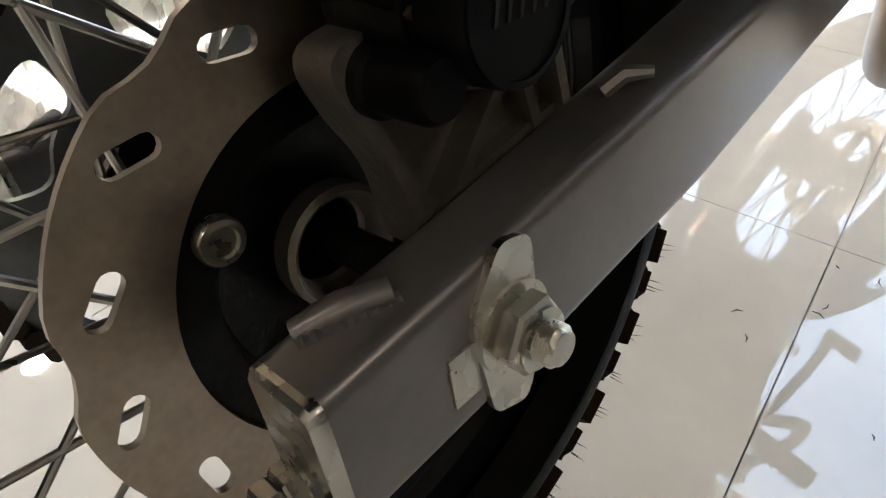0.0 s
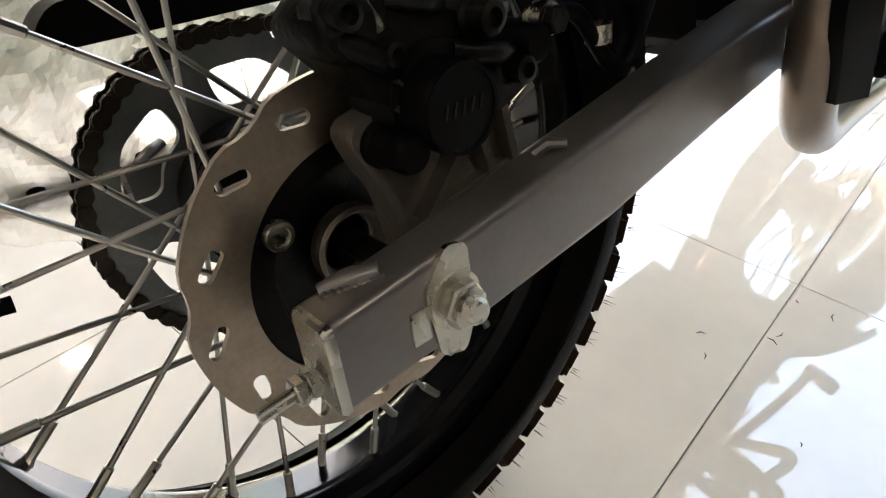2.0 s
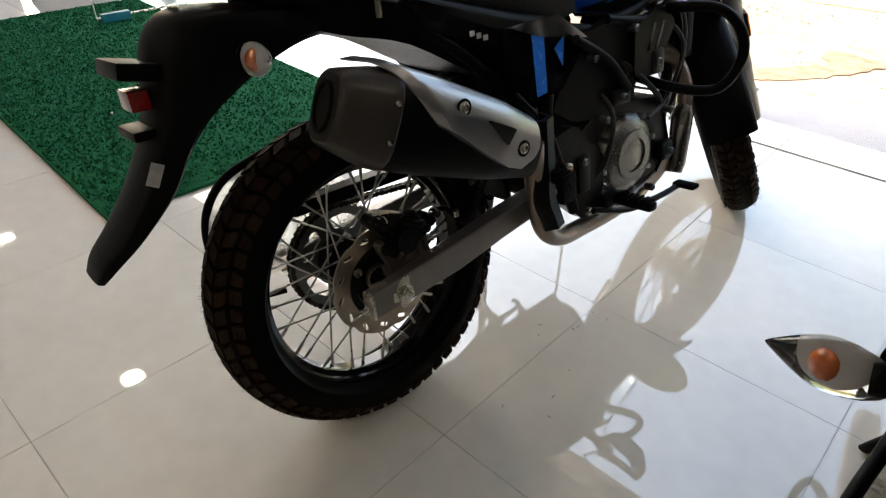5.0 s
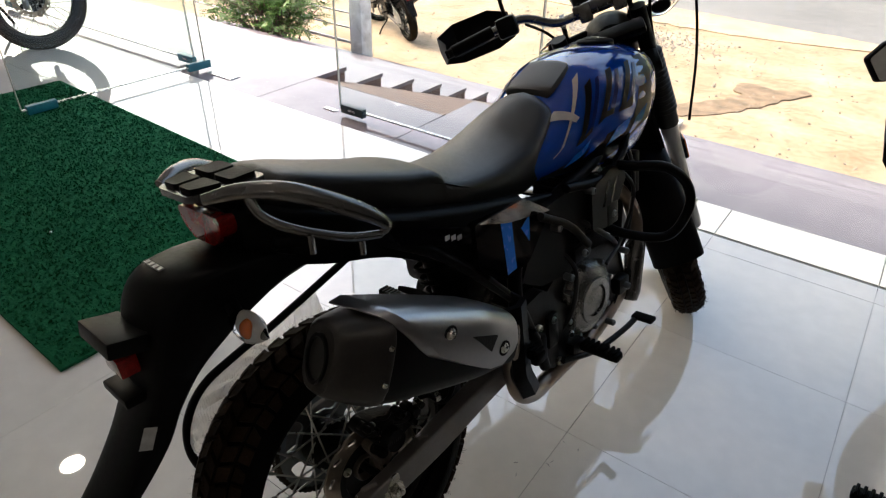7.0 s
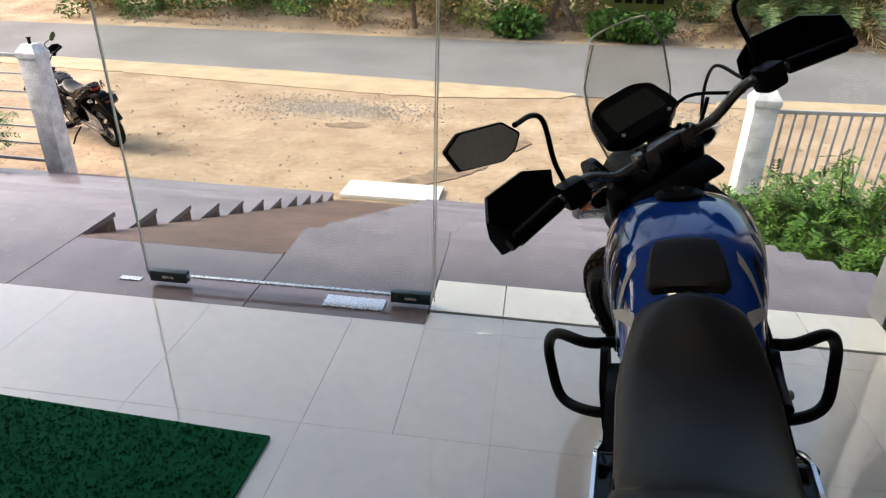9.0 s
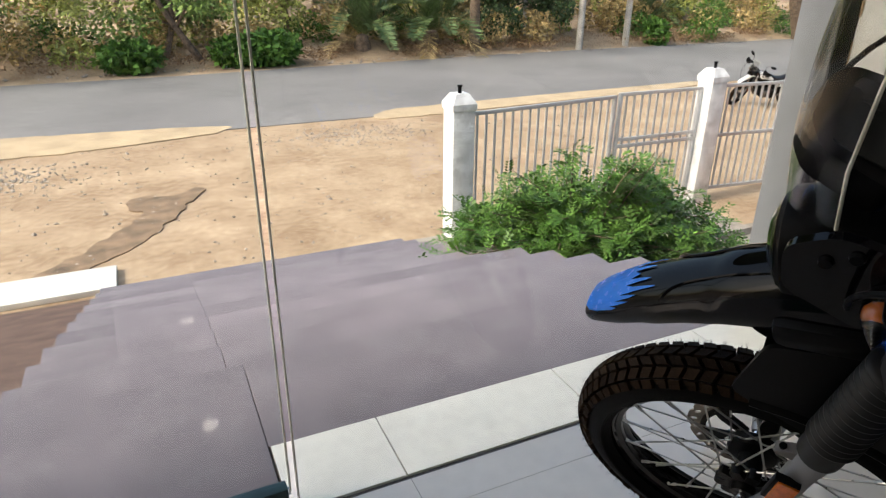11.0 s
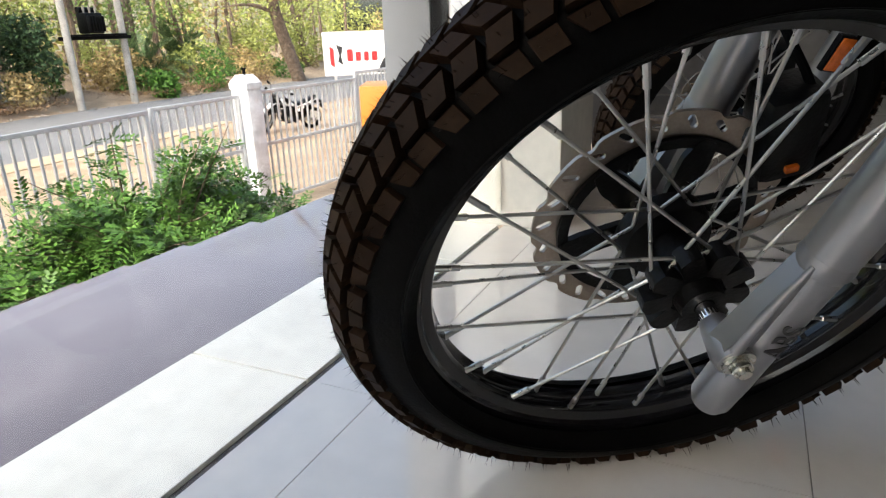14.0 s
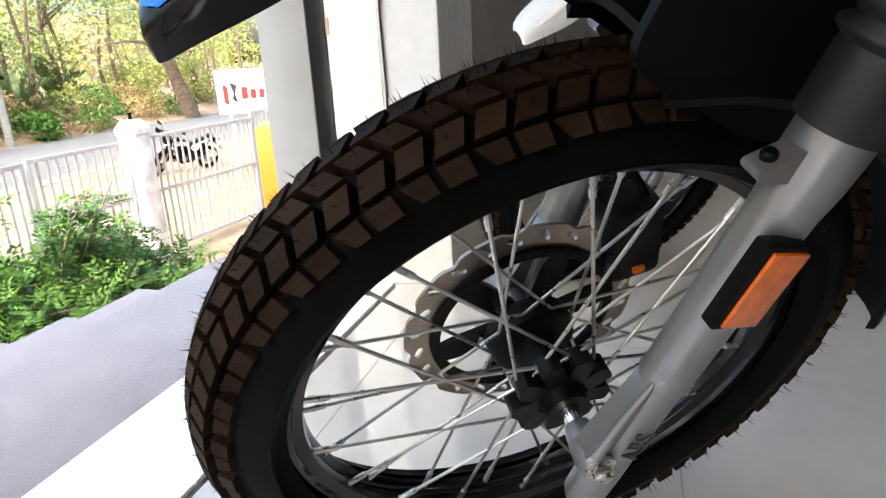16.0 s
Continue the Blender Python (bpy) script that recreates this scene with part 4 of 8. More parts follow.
# dealer board
bd = empty("sign_board", "white roadside sign board with a red and black emblem", "sign board", "", "", ROOM @ Matrix.Translation((10.10, 8.76, GROUND_Z)) @ Matrix.Rotation(radians(-55), 4, "Z"))
part("panel", box(bmesh.new(), (1.0, 0, 1.66), (2.0, 0.06, 0.80), None, 0.006), M_WHITE, bd)
for x in (0.2, 1.8):
    part("leg", box(bmesh.new(), (x, 0.0, 0.6), (0.06, 0.055, 1.34)), M_GATE, bd)
part("emblem", slab(bmesh.new(), [(0.12, 1.47), (0.20, 1.42), (0.20, 1.76), (0.12, 1.80)], -0.036, -0.031, "y"), M_REDP, bd, "red emblem bar", None, False)
part("emblem", slab(bmesh.new(), [(0.24, 1.44), (0.28, 1.52), (0.37, 1.44), (0.33, 1.62), (0.37, 1.78), (0.24, 1.84), (0.30, 1.64)], -0.036, -0.031, "y"), M_LETDARK, bd, "black emblem shape", None, False)
for i, (h_, w_) in enumerate(((0.22, 0.11), (0.17, 0.10), (0.17, 0.09), (0.17, 0.11))):
    x_ = 0.50 + 0.155 * i
    part("letter_shape", slab(bmesh.new(), rounded([(x_ - w_ / 2, 1.52), (x_ + w_ / 2, 1.52), (x_ + w_ / 2, 1.52 + h_), (x_ - w_ / 2, 1.52 + h_)], 0.02, 3), -0.036, -0.031, "y"), M_REDP, bd, "", None, False)
part("dark_wedge", slab(bmesh.new(), [(1.0, 1.30), (1.9, 1.30), (1.9, 1.95), (1.30, 1.56), (1.14, 1.56)], -0.036, -0.031, "y"), M_LETDARK, bd, "black wedge graphic", None, False)

# orange cabinet
cb = empty("cabinet", "orange steel cabinet on a dark plinth outside", "cabinet", "", "", ROOM @ Matrix.Translation((6.06, 5.15, GROUND_Z + 0.22)) @ Matrix.Rotation(radians(25), 4, "Z"))
part("body", box(bmesh.new(), (0, 0, 0.735), (0.75, 0.5, 1.10), None, 0.01), M_ORANGEBOX, cb)
part("plinth", box(bmesh.new(), (0, 0, 0.1), (0.7, 0.46, 0.2), None, 0.005), M_BLACK, cb)

# concrete blocks beside the steps
for u, v, w, d, z in ((2.75, 4.0, 0.7, 0.5, -0.98), (3.3, 3.55, 0.6, 0.45, -0.72), (4.9, 4.9, 1.6, 0.5, -1.32)):
    bm = bmesh.new()
    for c, s in (((0, d / 2, -0.15), (w, 0.09, 0.34)), ((0, -d / 2, -0.15), (w, 0.09, 0.34)), ((w / 2, 0, -0.15), (0.09, d - 0.09, 0.34)), ((-w / 2, 0, -0.15), (0.09, d - 0.09, 0.34)), ((0, 0, -0.45), (w + 0.09, d + 0.09, 0.3))):
        box(bm, c, s)
    thing("concrete_pit", bm, M_CONCRETE, "open grey concrete pit beside the entrance steps", "concrete pit", "concrete pits", matrix=ROOM @ Matrix.Translation((u, v, z)), smooth=False)

# dry bits on the floor
bits = random.Random(17)
for u, v in ((0.148, 0.403), (0.244, 0.577), (0.203, 0.50), (0.129, 0.436), (0.199, 0.577), (0.297, 0.256), (0.231, 0.154), (0.20, 0.482), (0.324, 0.20), (0.276, 0.352)):
    l = bits.uniform(0.003, 0.008)
    bm = tube(bmesh.new(), [(-l, 0, 0.001), (0, l * 0.3, 0.0016), (l, 0, 0.001)], [0.0004, 0.0009, 0.0004], 5)
    thing("dry_bit", bm, M_STAIN, "tiny dry dark plant bit on the floor tiles", "debris", "dry bits on the floor", matrix=ROOM @ Matrix.Translation((u, v, 0.0005)) @ Matrix.Rotation(bits.uniform(0, 6.3), 4, "Z"))

# ---- the motorcycle ----
RAKE, STEER, LEAN = radians(27), radians(37.0), 11.0
HEAD = Vector((0, 1.366, 0.319))
KING = Vector((0, -math.sin(RAKE), math.cos(RAKE)))
FORK_RAKE = radians(23.0)
FORK = Vector((0, -math.sin(FORK_RAKE), math.cos(FORK_RAKE)))     # along the fork legs
WHEEL_TURN = Matrix.Translation(HEAD) @ Matrix.Rotation(radians(41.0), 4, KING) @ Matrix.Translation(-HEAD)
STEERED = Matrix.Translation(HEAD) @ Matrix.Rotation(STEER, 4, KING) @ Matrix.Translation(-HEAD)
REAR_AXLE, FRONT_AXLE = Vector((0, 0, 0.324)), Vector((0, 1.405, 0.336))

bike = empty("motorcycle", "blue and black adventure motorcycle on its side stand, front wheel turned", "motorcycle", "parked motorcycles", "", pose(0, 0, 0, 0, -LEAN, 0))


def holed_plate(bm, outer, holes, x0, x1):
    """A flat plate in the y-z plane with holes, between x0 and x1."""
    edges = []
    for loop in (outer, *holes):
        vs = ring(bm, [(x0, p[0], p[1]) for p in loop])
        edges += [bm.edges.new((vs[i], vs[(i + 1) % len(vs)])) for i in range(len(vs))]
    r = bmesh.ops.triangle_fill(bm, use_beauty=True, use_dissolve=False, edges=edges)
    fs = [f for f in r["geom"] if isinstance(f, bmesh.types.BMFace)]
    e = bmesh.ops.extrude_face_region(bm, geom=fs)
    for v in e["geom"]:
        if isinstance(v, bmesh.types.BMVert):
            v.co.x = x1
    return bm


def polar(r, a):
    return (r * math.cos(a), r * math.sin(a))


def slot(r, a, length, width, tilt, k=6):
    """A rounded slot whose long axis is tilted from the tangent."""
    c = Vector(polar(r, a))
    d = Vector((-math.sin(a), math.cos(a)))
    d = Matrix.Rotation(tilt, 2) @ d
    n = Vector((-d.y, d.x))
    out = []
    for sgn in (1, -1):
        for j in range(k + 1):
            t = math.pi * (j / k - 0.5)
            out.append(tuple(c + sgn * (d * (length / 2 - width / 2 + width / 2 * math.cos(t)) + n * width / 2 * math.sin(t))))
    return out


def wavy_disc(r_out, r_in, waves, nslot, x0, x1, slot_len, slot_w, tilt, phase=0.0, slot_r=0.63, slot_phase=0.0):
    outer = []
    for i in range(waves * 14):
        a = 2 * math.pi * (i - 7) / (waves * 14) + phase
        ph = (i % 14) / 14
        dip = 0.055 * max(0.0, 1 - abs(ph - 0.5) / 0.17)
        outer.append(polar(r_out * (1 - min(dip, 0.042)), a))
    inner = [polar(r_in, 2 * math.pi * i / 64) for i in range(64)]
    holes = [slot(r_in + (r_out - r_in) * (slot_r + (0.03 if i % 2 else -0.03)), 2 * math.pi * i / nslot + slot_phase, slot_len, slot_w, tilt * (1 if i % 2 else 0.55)) for i in range(nslot)]
    return holed_plate(bmesh.new(), outer, [inner] + holes, x0, x1)


def tyre(R, half, rim_r, parent, pitches, at):
    """A tyre carcass, its tread blocks and its rubber vent hairs."""
    rc = R - 0.0125
    depth = half * 0.95
    c = rc - depth
    prof = [(rim_r - 0.006, half * 0.66), (rim_r + 0.004, half * 0.80)]
    for i in range(13):
        a = radians(118 - 118 * 2 * i / 24)
        prof.append((c + depth * math.cos(a) if a < 1.571 else c + (c - rim_r - 0.006) * math.cos(a) * 1.4, half * math.sin(a) if a < 1.571 else half * (0.93 + 0.07 * math.sin(a))))
    prof = prof + [(r, -x) for r, x in prof[-2::-1]]
    carcass = part("tyre", lathe(bmesh.new(), prof, 112), M_RUBBER, parent, "black rubber tyre", Matrix.Translation(at))
    ribs = bmesh.new()
    for sg in (1, -1):
        for rr, x, h in ((rim_r + 0.009, half * 0.905, 0.0022), (rim_r + 0.015, half * 0.955, 0.0012), (c - 0.004, half * 0.995, 0.0012)):
            lathe(ribs, [(rr - h, sg * x), (rr, sg * (x + h)), (rr + h, sg * x), (rr, sg * (x - h))], 96, closed=True)
    part("sidewall_rib", ribs, M_RUBBER, carcass, "moulded sidewall rings")
    vs, fs = [], []
    r = random.Random(int(R * 1000))

    def surf(t, al, h):
        rad, x = c + (depth + h) * math.cos(al), (half + h) * math.sin(al)
        return (x, rad * math.cos(t), rad * math.sin(t))

    def block(quad, h):
        k = len(vs)
        mx, my = sum(q[0] for q in quad) / 4, sum(q[1] for q in quad) / 4
        for q in quad:
            vs.append(surf(q[0], q[1], -0.002))
        for q in quad:
            vs.append(surf(q[0] + (mx - q[0]) * 0.03, q[1] + (my - q[1]) * 0.03, h * 0.85))
        for q in quad:
            vs.append(surf(q[0] + (mx - q[0]) * 0.06, q[1] + (my - q[1]) * 0.06, h))
        for o_ in (0, 4):
            for i in range(4):
                j = (i + 1) % 4
                fs.append((k + o_ + i, k + o_ + j, k + o_ + 4 + j, k + o_ + 4 + i))
        fs.append((k + 8, k + 9, k + 10, k + 11))

    p = 2 * math.pi / pitches
    for i in range(pitches):
        for sg in (1, -1):
            t0 = p * (i + (0.5 if sg < 0 else 0))
            a0, a1, a2, a3, a4, a5 = (radians(q) * sg for q in (1.6, 18, 21.5, 39, 42.5, 59))
            block([(t0, a0), (t0 + p * 0.76, a0), (t0 + p * 1.16, a1), (t0 + p * 0.40, a1)], 0.0125)
            t1 = t0 + p * 0.42
            block([(t1, a2), (t1 + p * 0.76, a2), (t1 + p * 0.46, a3), (t1 - p * 0.30, a3)], 0.0125)
            t2 = t0 + p * 0.06
            block([(t2, a4), (t2 + p * 0.80, a4), (t2 + p * 0.86, a5), (t2 + p * (0.06 if i % 2 else 0.34), a5)], 0.0085 if i % 2 else 0.0065)
            for al in (radians(8) * sg, radians(30) * sg, radians(50) * sg):
                for _ in range(3):
                    t = t0 + p * r.uniform(0.2, 0.7)
                    q0, q1 = surf(t - 0.0014, al, 0.009), surf(t + 0.0014, al, 0.009)
                    q2 = surf(t, al + 0.010, 0.009)
                    tip = surf(t + r.gauss(0, 0.004), al + r.gauss(0, 0.03), 0.0125 + r.uniform(0.005, 0.010))
                    k = len(vs)
                    vs += [q0, q1, q2, tip]
                    fs += [(k, k + 1, k + 3), (k + 1, k + 2, k + 3), (k + 2, k, k + 3)]
    me = bpy.data.meshes.new("tread")
    me.from_pydata(vs, [], fs)
    me.materials.append(M_TREAD)
    tread = new("tread", me)
    tread.parent = parent
    tread.matrix_basis = Matrix.Translation(at)
    tread["label"] = "chunky tread blocks with rubber hairs"
    return carcass


def wheel(name, at, rim_r, rim_w, R, half, pitches, hub_r, hub_x, matrix, dish=0.0):
    w = rim_w
    bm = lathe(bmesh.new(), [(rim_r - 0.020, 0.0), (rim_r - 0.024, w * 0.35), (rim_r - 0.022, w * 0.55), (rim_r - 0.012, w * 0.72), (rim_r - 0.010, w * 0.9), (rim_r + 0.004, w), (rim_r + 0.006, w * 0.92),
                             (rim_r - 0.002, w * 0.8), (rim_r - 0.010, w * 0.4), (rim_r - 0.010, -w * 0.4), (rim_r - 0.002, -w * 0.8), (rim_r + 0.006, -w * 0.92), (rim_r + 0.004, -w),
                             (rim_r - 0.010, -w * 0.9), (rim_r - 0.012, -w * 0.72), (rim_r - 0.022, -w * 0.55), (rim_r - 0.024, -w * 0.35)], 96, closed=True)
    wh = part(name, bm, M_RIM, bike, "spoked wheel with a black rim", matrix @ Matrix.Translation(at) @ Matrix.Translation((dish, 0, 0)))
    tyre(R, half, rim_r, wh, pitches, (0, 0, 0))
    meshes = {}
    for i in range(36):
        side = 1 if i % 2 else -1
        sweep = 1 if (i // 2) % 2 else -1
        if (side, sweep) not in meshes:
            a = Vector((side * hub_x - dish, hub_r * math.cos(radians(68) * sweep), hub_r * math.sin(radians(68) * sweep)))
            b = Vector((side * 0.010, rim_r - 0.020, 0.0))
            d = (b - a).normalized()
            bm = tube(bmesh.new(), [a, b - d * 0.028, b - d * 0.027, b - d * 0.004, b], [0.0020, 0.0020, 0.0034, 0.0034, 0.0052], 8)
            sp = part("spoke", bm, M_SPOKE, wh, "", Matrix.Rotation(2 * math.pi * i / 36, 4, "X"))
            meshes[side, sweep] = sp.data
        else:
            sp = new("spoke", meshes[side, sweep])
            sp.parent = wh
            sp.matrix_basis = Matrix.Rotation(2 * math.pi * i / 36, 4, "X")
    return wh


M_RIM = material("gloss_black_rim", (0.006, 0.006, 0.007), 0.12, metal=0.0, var=0.1, rough_var=0.04, coat=0.15, spec=0.3)

# rear wheel
rw = wheel("rear_wheel", REAR_AXLE, 0.238, 0.036, 0.3285, 0.068, 56, 0.052, 0.036, Matrix(), 0.019)
RW = Matrix.Translation((-0.019, 0, 0))
part("hub", lathe(bmesh.new(), [(0.018, -0.075), (0.05, -0.07), (0.055, -0.045), (0.056, -0.034), (0.038, -0.03), (0.034, 0.0), (0.038, 0.03), (0.056, 0.034), (0.056, 0.042), (0.072, 0.05), (0.076, 0.074), (0.066, 0.076), (0.045, 0.066), (0.018, 0.06)], 48), M_DARKMETAL, rw, "black wheel hub", RW)
part("bearing_seal", lathe(bmesh.new(), [(0.019, 0.060), (0.027, 0.066), (0.027, 0.076), (0.0245, 0.078), (0.022, 0.076), (0.019, 0.066)], 40), M_BRACKET, rw, "brass-toned hub ring", RW)
part("valve", tube(bmesh.new(), [(0, -0.205, 0.03), (0.0, -0.172, 0.026)], [0.004, 0.005], 8), M_BLACK, rw, "black tyre valve")
disc = part("rear_brake_disc", wavy_disc(0.1135, 0.0765, 7, 14, 0.086, 0.090, 0.020, 0.0085, -0.62, radians(119), 0.60, radians(107)), M_DISC, bike, "wavy drilled steel brake disc", Matrix.Translation(REAR_AXLE))
for i in range(3):
    a = radians(145 + 120 * i)
    y, z = polar(0.064, a)
    b = lathe(bmesh.new(), [(0, 0.092), (0.0, 0.088), (0.0088, 0.088), (0.0088, 0.0915), (0.0080, 0.0930), (0.0058, 0.0932), (0.0054, 0.0915), (0.0, 0.0915)], 24, (0, y, z))
    part("disc_bolt", b, M_ZINC, disc, "zinc domed bolt")
part("disc_carrier", lathe(bmesh.new(), [(0.058, 0.060), (0.078, 0.072), (0.080, 0.0855), (0.060, 0.0855), (0.056, 0.076)], 48), M_DARKMETAL, disc, "black disc carrier")

# sprocket and chain
CX = -0.076
teeth = []
for i in range(43 * 4):
    a = 2 * math.pi * i / (43 * 4)
    teeth.append(polar(0.114 + (0.0045 if i % 4 in (0, 1) else -0.001), a))
wins = []
for i in range(5):
    a0 = 2 * math.pi * i / 5
    wins.append(rounded([polar(0.093, a0 - 0.42), polar(0.098, a0), polar(0.093, a0 + 0.42), polar(0.064, a0 + 0.36), polar(0.068, a0), polar(0.064, a0 - 0.36)], 0.011, 4))
spr = part("rear_sprocket", holed_plate(bmesh.new(), teeth, [[polar(0.044, 2 * math.pi * i / 32) for i in range(32)]] + wins, CX - 0.003, CX + 0.003), M_SPROCKET, bike, "grey steel rear sprocket", Matrix.Translation(REAR_AXLE))
part("sprocket_carrier", lathe(bmesh.new(), [(0.02, CX + 0.002), (0.056, CX + 0.004), (0.056, CX + 0.03), (0.03, CX + 0.04)], 32), M_DARKMETAL, spr)
FS = Vector((0, 0.47, 0.375))
bm = bmesh.new()
loop = []
r1, r2 = 0.116, 0.030
base = REAR_AXLE
d = Vector((0, FS.y - base.y, FS.z - base.z))
L, ang = d.length, math.atan2(d.z, d.y)
off = math.acos((r1 - r2) / L)
for j in range(61):
    a = ang + off + (2 * math.pi - 2 * off) * j / 60
    loop.append(Vector((CX, base.y + r1 * math.cos(a), base.z + r1 * math.sin(a))))
for j in range(13):
    a = ang - off + 2 * off * j / 12
    loop.append(Vector((CX, FS.y + r2 * math.cos(a), FS.z + r2 * math.sin(a))))
loop.append(loop[0])
acc = [0.0]
for a, b in zip(loop, loop[1:]):
    acc.append(acc[-1] + (b - a).length)
n = int(acc[-1] / 0.0127)
# side plate of a link, two lobes and a waist
LINK = [(0.00635 + 0.0060 * math.cos(a), 0.0060 * math.sin(a)) for a in (-1.7, -1.0, -0.35, 0.35, 1.0, 1.7)] + [(0.0, 0.0040)] + [(-0.00635 + 0.0060 * math.cos(a), 0.0060 * math.sin(a)) for a in (1.44, 2.14, 2.79, 3.49, 4.14, 4.84)] + [(0.0, -0.0040)]
for i in range(n):
    s0 = acc[-1] * (i + 0.5) / n
    k = max(j for j in range(len(acc)) if acc[j] <= s0)
    a, b = loop[k], loop[min(k + 1, len(loop) - 1)]
    p = a + (b - a) * ((s0 - acc[k]) / max(1e-6, acc[min(k + 1, len(acc) - 1)] - acc[k]))
    t = math.atan2((b - a).z, (b - a).y)
    m = Matrix.Translation(p) @ Matrix.Rotation(t, 4, "X")
    wd = 0.0085 if i % 2 else 0.0062
    for sgn in (-1, 1):
        rings = [[bm.verts.new(m @ Vector((sgn * wd + dx, a, b))) for a, b in LINK] for dx in (-0.0009, 0.0009)]
        bm.faces.new(rings[0][::-1])
        bm.faces.new(rings[1])
        for q in range(len(LINK)):
            r = (q + 1) % len(LINK)
            bm.faces.new((rings[0][q], rings[0][r], rings[1][r], rings[1][q]))
    box(bm, (0, 0.0063, 0), (0.018, 0.006, 0.006), m)
part("drive_chain", bm, M_CHAIN, bike, "dark oiled drive chain", None, False)
part("chain_guard", slab(bmesh.new(), rounded([(-0.105, 0.462), (-0.09, 0.452), (0.12, 0.452), (0.36, 0.45), (0.36, 0.475), (0.1, 0.480), (-0.09, 0.478)], 0.01), CX - 0.014, CX + 0.022, "x"), M_BLACK, bike, "black plastic chain guard")

# swingarm
def arm(sx):
    bm = bmesh.new()
    secs = [(-0.070, 0.294, 0.347), (0.0, 0.299, 0.356), (0.14, 0.311, 0.372), (0.27, 0.333, 0.388), (0.36, 0.346, 0.398), (0.46, 0.352, 0.405)]
    rs = []
    for y, z0, z1 in secs:
        xo = 0.164 - 0.010 * max(0.0, y) / 0.46
        xi = 0.132 - 0.03 * max(0.0, y) / 0.46
        o_ = rounded([(xi, z0), (xo, z0), (xo, z1), (xi, z1)], 0.0062, 4)
        rs.append(ring(bm, [(sx * x, y, z) for x, z in o_]))
    return skin(bm, rs)


for sx in (1, -1):
    a = part("swingarm", arm(sx), M_ARM, bike, "graphite painted box-section swingarm leg")
    end = rounded([(0.133, 0.295), (0.1650, 0.293), (0.1650, 0.347), (0.133, 0.347)], 0.005, 3)
    bm = bmesh.new()
    r0 = ring(bm, [(sx * x, -0.069, z) for x, z in end])
    r1 = ring(bm, [(sx * x, -0.0725, z) for x, z in end])
    cx_, cz_ = 0.150, 0.320
    r2 = ring(bm, [(sx * (cx_ + (x - cx_) * 0.93), -0.0745, cz_ + (z - cz_) * 0.93) for x, z in end])
    part("end_cap", skin(bm, [r0, r1, r2]), M_ZINC, a, "pressed zinc end cap")
    bm = tube(bmesh.new(), [(sx * 0.148, -0.07, 0.312), (sx * 0.147, -0.108, 0.308)], 0.0038, 10)
    part("adjuster_bolt", bm, M_ZINC, a, "threaded chain adjuster bolt")
    bm = bmesh.new()
    hexnut(bm, (sx * 0.148, -0.0895, 0.311), 0.0080, 0.0065, "y")
    hexnut(bm, (sx * 0.148, -0.0825, 0.3115), 0.0085, 0.006, "y")
    part("adjuster_nut", bm, M_ZINC, a, "zinc lock nuts", None, False)
    pl = rounded([(-0.013, 0.296), (0.004, 0.290), (0.013, 0.310), (0.012, 0.355), (-0.002, 0.359), (-0.018, 0.338)], 0.005, 3)
    part("axle_plate", slab(bmesh.new(), pl, sx * 0.1635, sx * 0.1665, "x"), M_ZINC, a, "zinc adjuster plate", None, False)
    part("axle_slot", box(bmesh.new(), (sx * 0.1642, -0.022, 0.320), (0.002, 0.012, 0.020), None, 0.0004), M_ZINC, a, "adjuster window")
    bm = tube(bmesh.new(), [(sx * 0.136, -0.058, 0.348), (sx * 0.143, -0.045, 0.352), (sx * 0.151, -0.032, 0.354)], [0.0045, 0.0055, 0.0045], 12, 3)
    part("weld_tab", bm, M_ARM, a, "welded round stop")
    part("weld_bead", tube(bmesh.new(), [(sx * (0.141 + 0.0014 * i / 2), -0.060 + 0.0034 * i / 2, 0.3475 + 0.0005 * i / 2) for i in range(18)], [0.0022 + 0.0010 * (i % 2) for i in range(18)], 8), M_ARM, a, "rough weld bead")
    part("arm_bolt", tube(bmesh.new(), [(sx * 0.140, 0.092, 0.368), (sx * 0.146, 0.098, 0.374), (sx * 0.155, 0.104, 0.374)], [0.004, 0.004, 0.0025], 8), M_ARM, a)
bm = bmesh.new()
lathe(bm, [(0, 0.166), (0.0165, 0.166), (0.0165, 0.168), (0, 0.168)], 32, (0, 0, 0.326))
hexnut(bm, (0.168, 0, 0.326), 0.0138, 0.009)
lathe(bm, [(0, 0.176), (0.0108, 0.176), (0.0108, 0.1785), (0, 0.1785)], 24, (0, 0, 0.326))
thr = [(0, 0.177)]
for i in range(6):
    thr += [(0.0074, 0.178 + 0.0012 * i), (0.0066, 0.1786 + 0.0012 * i)]
lathe(bm, thr + [(0.0058, 0.1862), (0, 0.1865)], 24, (0, 0, 0.326))
part("axle_nut", bm, M_ZINC, bike, "zinc axle nut on a threaded axle", None, True, 30)
part("axle", tube(bmesh.new(), [(-0.175, 0, 0.326), (0.17, 0, 0.326)], 0.0085, 14), M_DARKMETAL, bike)
part("swingarm_bridge", box(bmesh.new(), (0, 0.425, 0.395), (0.22, 0.05, 0.05), None, 0.01), M_BLACK, bike, "swingarm cross member")

